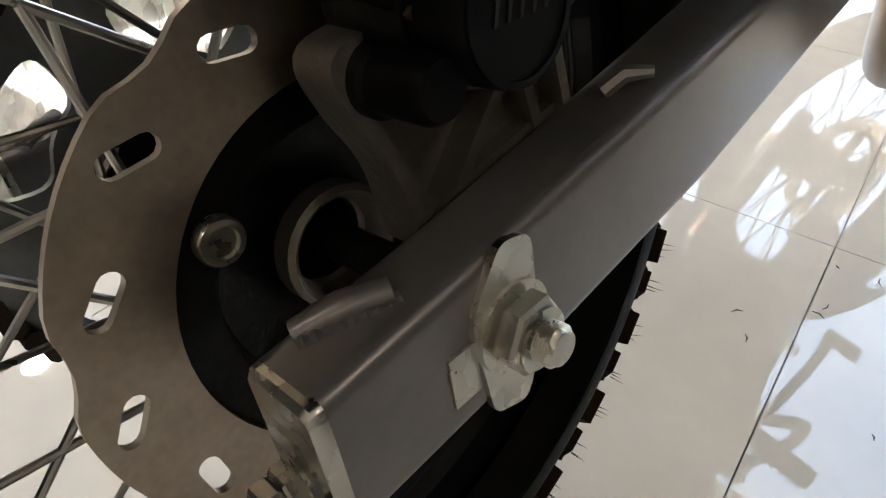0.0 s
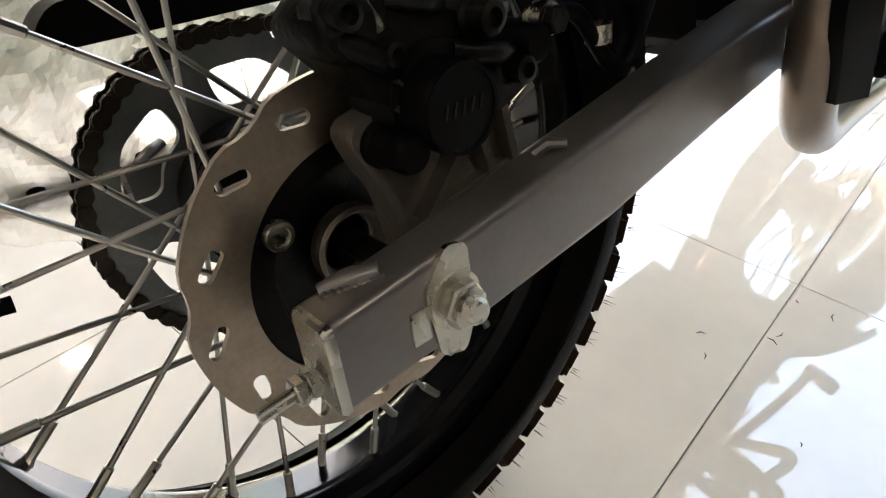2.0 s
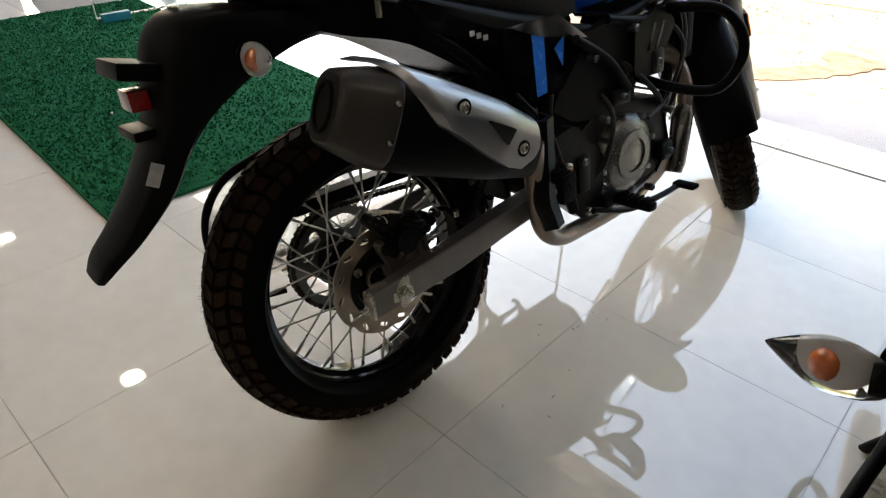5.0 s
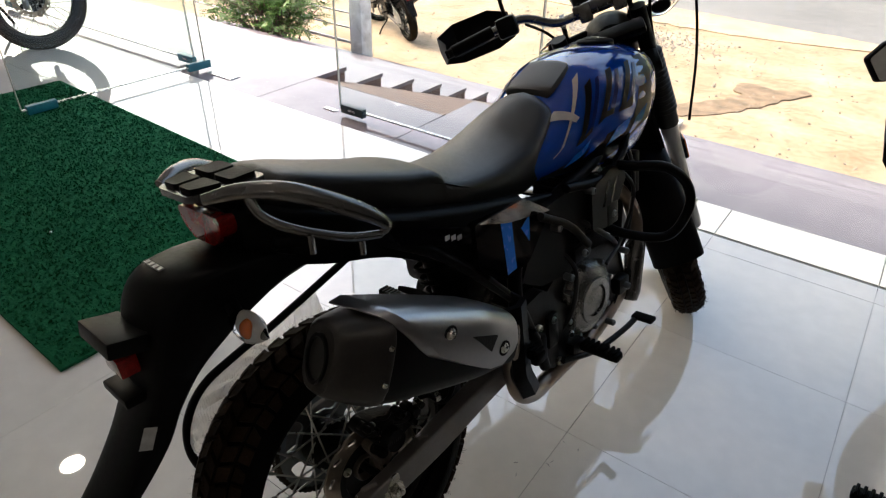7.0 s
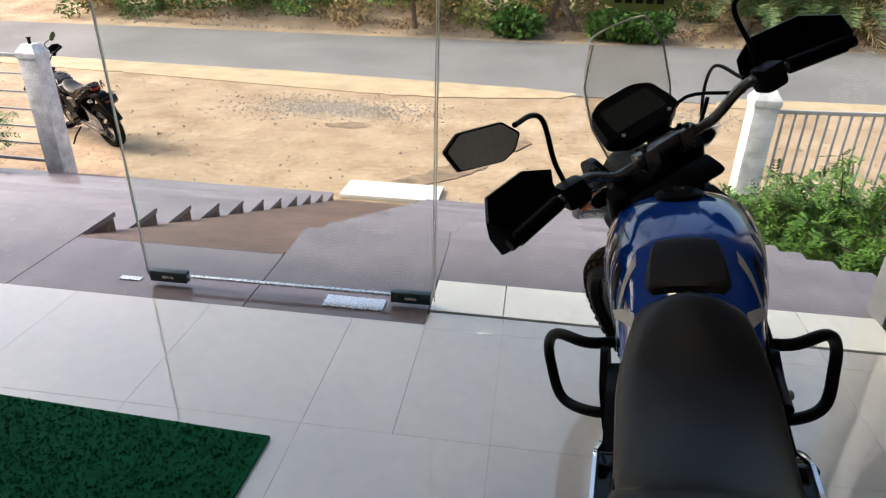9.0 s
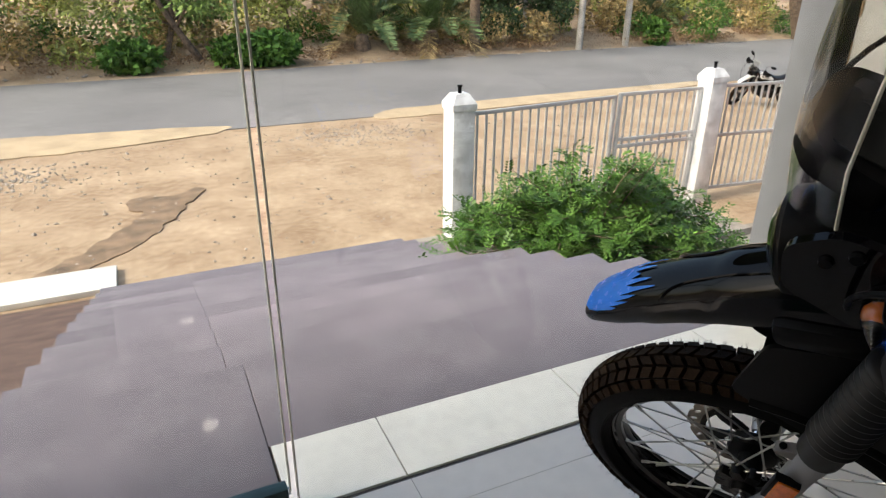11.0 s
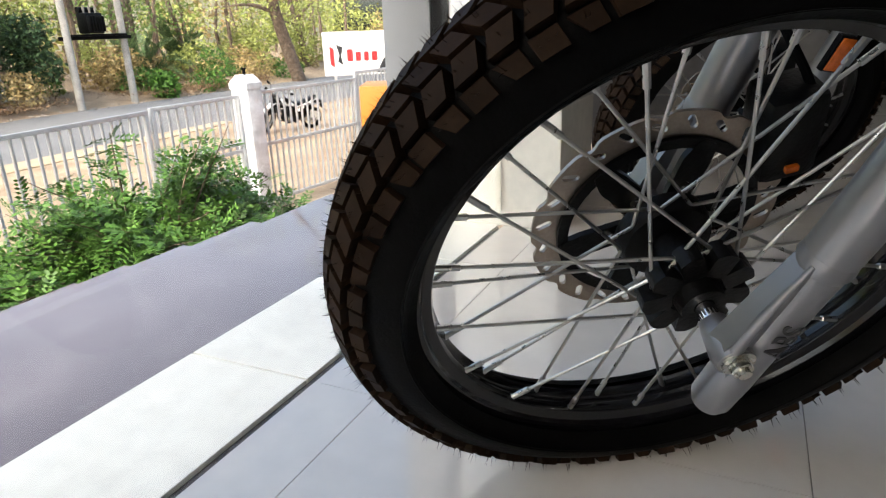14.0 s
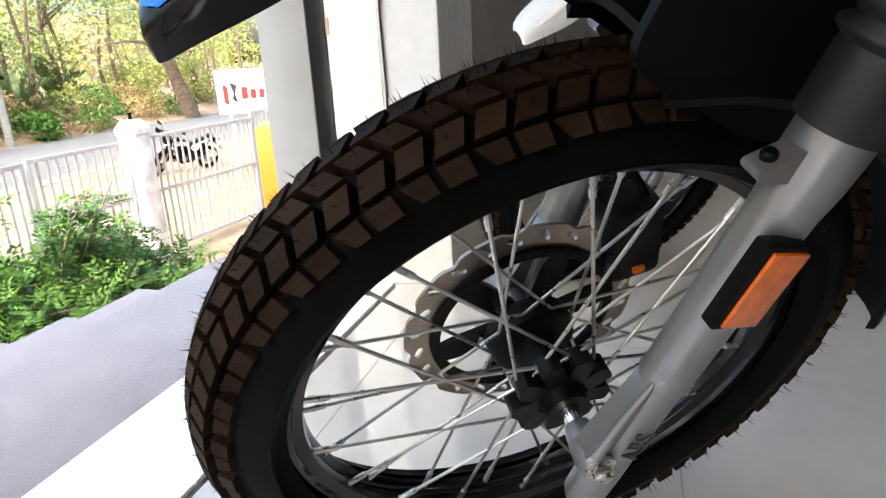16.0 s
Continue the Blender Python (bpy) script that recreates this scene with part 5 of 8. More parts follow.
# rear caliper and bracket
def ribbon(bm, pts, thick, x0, x1):
    """A thin wall along a (y, z) polyline, between x0 and x1."""
    p = [Vector(q) for q in pts]
    left, right = [], []
    for i, q in enumerate(p):
        d = (p[min(i + 1, len(p) - 1)] - p[max(i - 1, 0)]).normalized()
        n_ = Vector((-d.y, d.x)) * thick / 2
        left.append(tuple(q + n_))
        right.append(tuple(q - n_))
    return slab(bm, left + right[::-1], x0, x1, "x")


bm = slab(bmesh.new(), rounded([(-0.034, 0.462), (-0.02, 0.477), (0.0, 0.477), (0.033, 0.464), (0.069, 0.447), (0.088, 0.425), (0.098, 0.408), (0.074, 0.397), (0.03, 0.400), (0.004, 0.418)], 0.010, 3), 0.094, 0.132, "x")
bmesh.ops.bevel(bm, geom=[e for e in bm.edges if len(e.link_faces) == 2 and e.calc_face_angle(0) > 1.2], offset=0.005, segments=2, affect="EDGES")
cal = part("rear_caliper", bm, M_DARKMETAL, bike, "black cast rear brake caliper")
part("piston_cap", lathe(bmesh.new(), [(0, 0.120), (0.0235, 0.122), (0.0235, 0.152), (0.0215, 0.1555), (0.0, 0.1558)], 40, (0, 0.028, 0.417)), M_BLACK, cal, "round black piston cap")
for i in range(5):
    part("cap_mark", slab(bmesh.new(), [(0.0155 + 0.0056 * i, 0.4145), (0.0170 + 0.0056 * i, 0.4145), (0.0190 + 0.0056 * i, 0.4215), (0.0175 + 0.0056 * i, 0.4215)], 0.1557, 0.1563, "x"), M_GAITER, cal, "", None, False)
part("slide_pin", lathe(bmesh.new(), [(0, 0.104), (0.0125, 0.104), (0.0125, 0.124), (0.0108, 0.126), (0.0108, 0.146), (0.009, 0.149), (0, 0.149)], 24, (0, 0.001, 0.401)), M_BLACK, cal, "black rubber slide pin boot")
part("slide_pin", lathe(bmesh.new(), [(0, 0.104), (0.0125, 0.104), (0.0125, 0.124), (0.0108, 0.126), (0.0108, 0.140), (0.009, 0.143), (0, 0.143)], 24, (0, 0.098, 0.430)), M_BLACK, cal, "black rubber slide pin boot")
part("caliper_lobe", lathe(bmesh.new(), [(0, 0.10), (0.03, 0.10), (0.032, 0.12), (0.028, 0.134), (0, 0.135)], 28, (0, 0.03, 0.420)), M_DARKMETAL, cal)
part("caliper_lobe", lathe(bmesh.new(), [(0, 0.10), (0.016, 0.10), (0.016, 0.134), (0.013, 0.138), (0, 0.138)], 20, (0, -0.015, 0.462)), M_DARKMETAL, cal)
part("pad_clip", ribbon(bmesh.new(), [(0.010, 0.414), (0.004, 0.420), (0.012, 0.428), (0.006, 0.434)], 0.002, 0.118, 0.136), M_PIPE, cal, "bronze pad spring clip", None, False)
part("cap_rim", lathe(bmesh.new(), [(0.0205, 0.1550), (0.0228, 0.1550), (0.0228, 0.1566), (0.0205, 0.1566)], 40, (0, 0.028, 0.417), closed=True), M_BLACK, cal)
for y, z, r_, x1 in ((-0.020, 0.470, 0.0075, 0.146), (0.060, 0.452, 0.0085, 0.148), (0.084, 0.420, 0.0075, 0.146), (0.004, 0.447, 0.006, 0.142)):
    pin = part("caliper_pin", lathe(bmesh.new(), [(0, 0.120), (r_ * 1.3, 0.120), (r_ * 1.3, x1 - 0.014), (r_, x1 - 0.012), (r_, x1), (r_ * 0.6, x1 + 0.001), (r_ * 0.5, x1 - 0.003), (0, x1 - 0.003)], 18, (0, y, z)), M_DARKMETAL, cal, "black hex-socket caliper pin")
for y0, z0, y1, z1, w_ in ((0.046, 0.438, 0.086, 0.428, 0.014), (-0.026, 0.462, 0.010, 0.438, 0.012), (0.040, 0.462, 0.010, 0.470, 0.010)):
    part("cast_ridge", tube(bmesh.new(), [(0.130, y0, z0), (0.138, (y0 + y1) / 2, (z0 + z1) / 2), (0.130, y1, z1)], w_ * 0.5, 10, 4), M_DARKMETAL, cal)
banjo = part("banjo", lathe(bmesh.new(), [(0, 0.126), (0.0095, 0.126), (0.0095, 0.138), (0, 0.138)], 20, (0, 0.112, 0.440)), M_ZINC, cal, "zinc banjo fitting")
hexnut_bm = hexnut(bmesh.new(), (0.138, 0.112, 0.440), 0.008, 0.008)
part("banjo_bolt", hexnut_bm, M_DARKMETAL, banjo, "", None, False)
part("bleed_nipple", tube(bmesh.new(), [(0.128, 0.004, 0.458), (0.132, -0.006, 0.474)], [0.005, 0.003], 8), M_ZINC, cal)
bm = bmesh.new()
slab(bm, rounded([(-0.012, 0.412), (0.06, 0.402), (0.108, 0.402), (0.108, 0.356), (0.012, 0.338), (0.004, 0.362)], 0.006), 0.097, 0.104, "x")
bmesh.ops.bevel(bm, geom=[e for e in bm.edges if len(e.link_faces) == 2 and e.calc_face_angle(0) > 1.2], offset=0.0010, segments=1, affect="EDGES")
bracket = part("caliper_bracket", bm, M_BRACKET, bike, "ribbed grey cast caliper bracket")
for args in (
        ([(p.x, p.y) for p in spline([Vector((0.004, 0.414, 0)), Vector((-0.012, 0.409, 0)), Vector((-0.008, 0.392, 0)), Vector((0.002, 0.372, 0)), Vector((0.006, 0.355, 0)), Vector((0.009, 0.335, 0))], 5)], 0.0055, 0.100, 0.120),
        ([(0.016, 0.388), (0.036, 0.386), (0.062, 0.379)], 0.005, 0.100, 0.114),
        ([(0.061, 0.380), (0.022, 0.338)], 0.0055, 0.100, 0.117),
        ([(0.074, 0.388), (0.084, 0.352)], 0.0055, 0.100, 0.114),
        ([(0.094, 0.394), (0.102, 0.354)], 0.0055, 0.100, 0.116),
        ([(0.010, 0.340), (0.106, 0.356)], 0.005, 0.100, 0.112),
        ):
    bm = ribbon(bmesh.new(), *args)
    bmesh.ops.bevel(bm, geom=[e for e in bm.edges if len(e.link_faces) == 2 and e.calc_face_angle(0) > 1.2], offset=0.0010, segments=2, affect="EDGES")
    part("rib", bm, M_BRACKET, bracket)
part("rear_brake_hose", tube(bmesh.new(), [(0.122, 0.112, 0.440), (0.128, 0.145, 0.436), (0.13, 0.175, 0.400), (0.118, 0.215, 0.392), (0.10, 0.28, 0.45), (0.07, 0.40, 0.52)], 0.0055, 10, 6), M_BLACK, bike, "black brake hose")
part("hose_clip", lathe(bmesh.new(), [(0.006, -0.006), (0.0085, -0.006), (0.0085, 0.006), (0.006, 0.006)], 16, (0.13, 0.165, 0.420), "z"), M_ZINC, bike)

# tail: seat, side panels, rack, lamp, mudguard
def loft(secs, k=5):
    """Lofts sections of equal point counts along a spline through them."""
    bm = bmesh.new()
    n_ = len(secs[0])
    tracks = [spline([s[i] for s in secs], k) for i in range(n_)]
    rs = [ring(bm, [t[j] for t in tracks]) for j in range(len(tracks[0]))]
    return skin(bm, rs)


def arch(y, w, z0, z1, crown=0.3, tuck=0.85, y_top=None, n_=7):
    """A section across the bike: half width w, from z0 up to z1, the top crowned."""
    pts = []
    for i in range(-n_, n_ + 1):
        s = i / n_
        x = w * math.sin(s * math.pi / 2)
        z = z1 - (z1 - z0) * crown * (abs(s) ** 3.0)
        pts.append((x, y if y_top is None else y_top, z))
    pts.append((w * tuck, y, z0))
    pts.append((-w * tuck, y, z0))
    return pts


def seat_section(y, w, z0, z1, crown=0.012, edge=0.022):
    """Across the seat: a nearly flat top, a firm edge and steep sides."""
    half = [(0.0, z1), (0.40, z1 - crown * 0.2), (0.70, z1 - crown * 0.6), (0.90, z1 - crown), (0.975, z1 - crown - edge * 0.30), (1.0, z1 - crown - edge * 0.75), (0.985, z1 - crown - edge * 1.4), (0.93, (z0 + z1) / 2 - 0.014), (0.83, z0)]
    return [(s * w, y, z) for s, z in half[::-1][:-1]] + [(0, y, z1)] + [(-s * w, y, z) for s, z in half[1:]]


seat_secs = [seat_section(-0.078, 0.072, 0.90, 0.938), seat_section(-0.055, 0.084, 0.875, 0.962), seat_section(-0.02, 0.094, 0.86, 0.966), seat_section(0.08, 0.106, 0.835, 0.935), seat_section(0.19, 0.115, 0.80, 0.902), seat_section(0.262, 0.117, 0.775, 0.882, 0.010, 0.016),
             seat_section(0.292, 0.116, 0.765, 0.856, 0.014), seat_section(0.36, 0.119, 0.755, 0.840, 0.016), seat_section(0.45, 0.121, 0.742, 0.838, 0.018), seat_section(0.54, 0.120, 0.735, 0.858, 0.022), seat_section(0.61, 0.106, 0.75, 0.892, 0.026), seat_section(0.665, 0.088, 0.79, 0.917, 0.028), seat_section(0.685, 0.06, 0.82, 0.915, 0.03)]
seat = part("seat", loft(seat_secs, 4), M_SEAT, bike, "long black vinyl stepped seat")
for sx in (1, -1):
    part("seat_seam", tube(bmesh.new(), [(sx * 0.084, -0.045, 0.938), (sx * 0.103, 0.08, 0.903), (sx * 0.112, 0.19, 0.870), (sx * 0.114, 0.262, 0.850), (sx * 0.116, 0.36, 0.808), (sx * 0.118, 0.45, 0.804), (sx * 0.116, 0.54, 0.820), (sx * 0.102, 0.61, 0.850)], 0.0018, 6, 5), M_BLACK, seat)

# tail body under the seat
tail_secs = [arch(-0.13, 0.06, 0.86, 0.93, 0.2, 0.6), arch(-0.10, 0.085, 0.83, 0.935, 0.2, 0.7), arch(0.0, 0.115, 0.79, 0.90, 0.2, 0.8), arch(0.12, 0.138, 0.755, 0.85, 0.2, 0.8), arch(0.30, 0.135, 0.66, 0.80, 0.2, 0.8), arch(0.50, 0.12, 0.62, 0.75, 0.2, 0.8)]
part("tail_fairing", loft(tail_secs, 4), M_BLACK, bike, "black tail fairing")
for sx in (1, -1):
    o_ = rounded([(0.105, 0.825), (0.30, 0.752), (0.30, 0.715), (0.12, 0.785)], 0.008)
    part("tail_strip", slab(bmesh.new(), o_, sx * 0.142, sx * 0.148, "x"), M_GLOSS, bike, "gloss black tail strip")
    for i in range(3):
        part("strip_mark", box(bmesh.new(), (sx * 0.1485, 0.235 + 0.016 * i, 0.755 - 0.006 * i), (0.0006, 0.012, 0.010)), M_LETTER, bike, "", None, False)
    # side panel
    o_ = rounded([(0.31, 0.752), (0.48, 0.735), (0.555, 0.69), (0.47, 0.60), (0.38, 0.595), (0.31, 0.65)], 0.012)
    sp = part("side_panel", slab(bmesh.new(), o_, sx * 0.125, sx * 0.150, "x"), M_GLOSS, bike, "gloss black side panel with blue stripes")
    part("panel_stripe", slab(bmesh.new(), [(0.385, 0.735), (0.420, 0.728), (0.425, 0.606), (0.395, 0.602)], sx * 0.1505, sx * 0.1512, "x"), M_BLUEMATT, sp, "blue stripe decal", None, False)
    part("panel_stripe", slab(bmesh.new(), [(0.450, 0.69), (0.480, 0.71), (0.475, 0.65)], sx * 0.1505, sx * 0.1512, "x"), M_BLUEMATT, sp, "blue stripe decal", None, False)
    o_ = rounded([(0.315, 0.752), (0.46, 0.755), (0.55, 0.695), (0.40, 0.722)], 0.006)
    part("panel_trim", slab(bmesh.new(), o_, sx * 0.150, sx * 0.156, "x"), M_CHROME, sp, "polished trim panel")

# grab rails and rack
rack_o = rounded([(-0.052, -0.178), (0.052, -0.178), (0.078, -0.118), (0.072, -0.056), (-0.072, -0.056), (-0.078, -0.118)], 0.014)
rk = part("tail_rack", slab(bmesh.new(), rack_o, 0.955, 0.966, "z"), M_RACK, bike, "silver grey tail rack with raised pads")
for sx in (-1, 1):
    for y0, y1 in ((-0.172, -0.122), (-0.114, -0.062)):
        part("rack_pad", slab(bmesh.new(), rounded([(sx * 0.006, y0 + 0.004), (sx * (0.046 if y0 < -0.15 else 0.062), y0 + 0.004), (sx * (0.062 if y0 < -0.15 else 0.060), y1 - 0.003), (sx * 0.006, y1 - 0.003)], 0.007), 0.966, 0.974, "z"), M_RUBBER, rk, "raised rubber pad")
    gr = part("grab_rail", tube(bmesh.new(), [(sx * 0.072, -0.165, 0.962), (sx * 0.105, -0.12, 0.966), (sx * 0.145, -0.06, 0.950), (sx * 0.172, 0.030, 0.893), (sx * 0.180, 0.075, 0.852), (sx * 0.172, 0.055, 0.838)], [0.009, 0.013, 0.016, 0.016, 0.011, 0.008], 12, 6, flat=0.7), M_GRAB, bike, "grey cast grab rail")
    part("rail_lower", tube(bmesh.new(), [(sx * 0.176, 0.06, 0.840), (sx * 0.170, 0.0, 0.858), (sx * 0.155, -0.075, 0.897), (sx * 0.128, -0.108, 0.925), (sx * 0.11, -0.115, 0.955)], 0.008, 10, 6), M_GRAB, gr, "lower bar of the grab rail")
    for y, z in ((0.03, 0.835), (-0.06, 0.875)):
        part("rail_bolt", tube(bmesh.new(), [(sx * 0.166, y, z + 0.01), (sx * 0.166, y - 0.002, z - 0.02)], 0.0055, 8), M_GRAB, gr)
lamp_o = rounded([(-0.070, 0.925), (0.070, 0.925), (0.064, 0.895), (0.034, 0.872), (-0.034, 0.872), (-0.064, 0.895)], 0.012)
tl = part("tail_lamp", slab(bmesh.new(), lamp_o, -0.150, -0.08, "y"), M_RED, bike, "red tail lamp lens")

# rear mudguard, number plate bracket, indicators
gsecs = []
for (yb, zb), (yf, zf), w in (((-0.10, 0.855), (0.0, 0.800), 0.085), ((-0.19, 0.868), (-0.075, 0.790), 0.085), ((-0.255, 0.862), (-0.140, 0.765), 0.080), ((-0.290, 0.825), (-0.195, 0.735), 0.075), ((-0.308, 0.76), (-0.240, 0.705), 0.070), ((-0.325, 0.70), (-0.282, 0.662), 0.067), ((-0.365, 0.63), (-0.322, 0.606), 0.064), ((-0.415, 0.565), (-0.384, 0.550), 0.060), ((-0.455, 0.525), (-0.435, 0.513), 0.052), ((-0.470, 0.500), (-0.458, 0.494), 0.040)):
    n_ = 6
    sec = [(w * math.sin(s / n_ * math.pi / 2), yb + (yf - yb) * 0.28 * (1 - math.cos(s / n_ * math.pi / 2)), zb + (zf - zb) * 0.28 * (1 - math.cos(s / n_ * math.pi / 2))) for s in range(-n_, n_ + 1)]
    sec += [(w, yb + (yf - yb) * 0.9, zb + (zf - zb) * 0.9), (w * 0.9, yf, zf), (-w * 0.9, yf, zf), (-w, yb + (yf - yb) * 0.9, zb + (zf - zb) * 0.9)]
    gsecs.append(sec)
rm = part("rear_mudguard", loft(gsecs, 5), M_BLACK, bike, "long black plastic rear mudguard")
for i in range(4):
    part("mudguard_mark", box(bmesh.new(), (-0.024 + 0.015 * i, -0.236, 0.8688), (0.010, 0.009, 0.002), Matrix.Identity(4)), M_LETTER, rm, "", None, False)
part("plate_bracket", box(bmesh.new(), (0, -0.322, 0.795), (0.12, 0.06, 0.026), Matrix.Translation((0, -0.335, 0.795)) @ Matrix.Rotation(radians(-12), 4, "X") @ Matrix.Translation((0, 0.335, -0.795)), 0.004), M_BLACK, rm, "number plate bracket")
part("plate_bracket", box(bmesh.new(), (0, -0.335, 0.70), (0.09, 0.035, 0.016), None, 0.004), M_BLACK, rm, "number plate bracket")
part("reflector", box(bmesh.new(), (0, -0.325, 0.748), (0.06, 0.03, 0.03), None, 0.002), M_RED, rm, "small red reflector")
part("sticker", box(bmesh.new(), (0.0, 0.0, 0.0), (0.001, 0.020, 0.036), Matrix.Translation((0.0665, -0.345, 0.645)) @ Matrix.Rotation(radians(-30), 4, "X"), 0.0003), M_LETTER, rm, "white printed sticker")


def indicator(c, sx, matrix, name="indicator"):
    stem = part(name, tube(bmesh.new(), [(c[0] - sx * 0.09, c[1] + 0.02, c[2] + 0.0), (c[0] - sx * 0.03, c[1], c[2])], [0.012, 0.010], 10), M_BLACK, bike, "turn indicator on a rubber stalk", matrix)
    bm = bmesh.new()
    bmesh.ops.create_icosphere(bm, subdivisions=3, radius=1.0, matrix=Matrix.LocRotScale(c, None, (0.050, 0.020, 0.025)))
    for v in bm.verts:
        f = 1 - 0.7 * max(0.0, (v.co.x - c[0]) * sx / 0.05) ** 1.3
        v.co.y, v.co.z = c[1] + (v.co.y - c[1]) * f, c[2] + (v.co.z - c[2]) * f
    part("lens", bm, M_CLEAR, stem, "clear smoked lens")
    bm = bmesh.new()
    bmesh.ops.create_icosphere(bm, subdivisions=2, radius=0.011, matrix=Matrix.Translation(c))
    part("bulb", bm, M_ORANGE, stem, "orange bulb")
    bm = bmesh.new()
    bmesh.ops.create_icosphere(bm, subdivisions=3, radius=1.0, matrix=Matrix.LocRotScale((c[0] - sx * 0.004, c[1] + 0.010 * (1 if c[1] < 0.5 else -1), c[2]), None, (0.026, 0.011, 0.017)))
    part("housing", bm, M_SILVER if c[1] < 0.5 else M_BLACK, stem, "reflector housing")
    return stem


for sx in (1, -1):
    indicator((sx * 0.168, -0.190, 0.792), sx, Matrix())

# tyre hugger bar (saree guard) on the far side
part("side_guard", tube(bmesh.new(), [(-0.135, 0.20, 0.66), (-0.15, 0.0, 0.590), (-0.155, -0.09, 0.566), (-0.155, -0.176, 0.538), (-0.155, -0.227, 0.481), (-0.155, -0.239, 0.403), (-0.155, -0.205, 0.355), (-0.15, -0.05, 0.345)], 0.0085, 10, 6), M_BLACK, bike, "black tubular side guard loop")
part("inner_mudguard", loft([[(0.075 * math.sin(s / 5 * 1.5), 0.02 + 0.36 * math.sin(a) , 0.322 + (0.365 - 0.02 * abs(s) / 5) * math.cos(a)) for s in range(-5, 6)] + [(0.07, 0.02 + 0.35 * math.sin(a), 0.322 + 0.338 * math.cos(a)), (-0.07, 0.02 + 0.35 * math.sin(a), 0.322 + 0.338 * math.cos(a))] for a in (0.78, 0.95, 1.1, 1.28, 1.45)], 4), M_BLACK, bike, "black inner rear mudguard")

# exhaust
cap_end, can_front = Vector((0.205, -0.118, 0.712)), Vector((0.21, 0.285, 0.525))
axis = (can_front - cap_end).normalized()


def can_section(p, ry, rz, n_=20):
    up = Vector((0, -axis.z, axis.y)).normalized()
    out = []
    for i in range(n_):
        a = 2 * math.pi * i / n_
        c_, s_ = math.cos(a), math.sin(a)
        q = 0.60
        out.append(tuple(p + Vector((math.copysign(abs(c_) ** q, c_) * ry, 0, 0)) + up * math.copysign(abs(s_) ** q, s_) * rz))
    return out


can = part("silencer", loft([can_section(cap_end + axis * 0.085, 0.066, 0.078), can_section(cap_end + axis * 0.15, 0.068, 0.078), can_section(cap_end + axis * 0.32, 0.062, 0.064), can_section(can_front, 0.045, 0.045)], 4), M_BLACK, bike, "black silencer body")
part("end_cap", loft([can_section(cap_end, 0.036, 0.052), can_section(cap_end + axis * 0.012, 0.044, 0.061), can_section(cap_end + axis * 0.07, 0.064, 0.077), can_section(cap_end + axis * 0.09, 0.068, 0.081), can_section(cap_end + axis * 0.096, 0.066, 0.078)], 4), M_CAN, can, "dark grey silencer end cap")
part("outlet", lathe(bmesh.new(), [(0.0, 0.012), (0.017, 0.012), (0.019, -0.004), (0.022, -0.004), (0.022, 0.02)], 24, (0, 0, 0), "y"), M_DARKMETAL, can, "dark outlet", Matrix.Translation(cap_end - axis * 0.001) @ Matrix.Rotation(math.atan2(axis.z, axis.y), 4, "X") @ Matrix.Diagonal((1.15, 1, 1.85, 1)))
# heat shield: a folded plate wrapped over the outer top side
up_ = Vector((0, -axis.z, axis.y)).normalized()
SHIELD_X = spline([Vector(q) for q in ((0.074, -0.034, 0), (0.079, 0.010, 0), (0.076, 0.046, 0), (0.060, 0.076, 0), (0.030, 0.088, 0), (-0.040, 0.087, 0))], 6)


def shield_point(s, f, lift=0.0):
    """On the heat shield: s along the silencer, f from its lower edge (0) over the fold to its inner top edge (1)."""
    k = min(f, 0.9999) * (len(SHIELD_X) - 1)
    q = SHIELD_X[int(k)].lerp(SHIELD_X[int(k) + 1], k - int(k))
    shrink = float(np.interp(s, (0.0, 0.16, 0.32, 0.44), (1.0, 1.0, 0.93, 0.74)))
    away = Vector((q.x + 0.02, q.y - 0.01)).normalized() * lift
    p = cap_end + axis * s + up_ * (q.y * shrink + away.y)
    return Vector((p.x + q.x * shrink + away.x, p.y, p.z))


bm = bmesh.new()
rings = []
NU, NS = 30, 22
for layer in (0.0, -0.0025):
    rows = []
    for i in range(NU + 1):
        f = i / NU
        s0 = float(np.interp(f, (0.0, 0.1, 0.2, 0.28, 0.5, 0.75, 1.0), (0.345, 0.265, 0.190, 0.168, 0.122, 0.075, 0.055)))
        s1 = float(np.interp(f, (0.0, 0.12, 0.25, 0.55, 1.0), (0.385, 0.412, 0.420, 0.412, 0.385)))
        row = [bm.verts.new(shield_point(s0 - 0.022, f, layer - 0.010))]
        row += [bm.verts.new(shield_point(s0 + (s1 - s0) * j / NS, f, layer)) for j in range(NS + 1)]
        rows.append(row)
    rings.append(rows)
for rows in rings:
    for i in range(NU):
        for j in range(NS + 1):
            bm.faces.new((rows[i][j], rows[i + 1][j], rows[i + 1][j + 1], rows[i][j + 1]))
top, low = rings
rim_of = lambda g: [g[0][j] for j in range(NS + 2)] + [g[i][-1] for i in range(1, NU + 1)] + [g[NU][j] for j in range(NS, -1, -1)] + [g[i][0] for i in range(NU - 1, 0, -1)]
ra, rb = rim_of(top), rim_of(low)
for i in range(len(ra)):
    j = (i + 1) % len(ra)
    bm.faces.new((ra[i], ra[j], rb[j], rb[i]))
shd = part("heat_shield", bm, M_SHIELD, can, "brushed silver heat shield", None, True, 35)
tri = rounded([(0.262, 0.37), (0.338, 0.37), (0.324, 0.19)], 0.010, 3)
vent = bmesh.new()
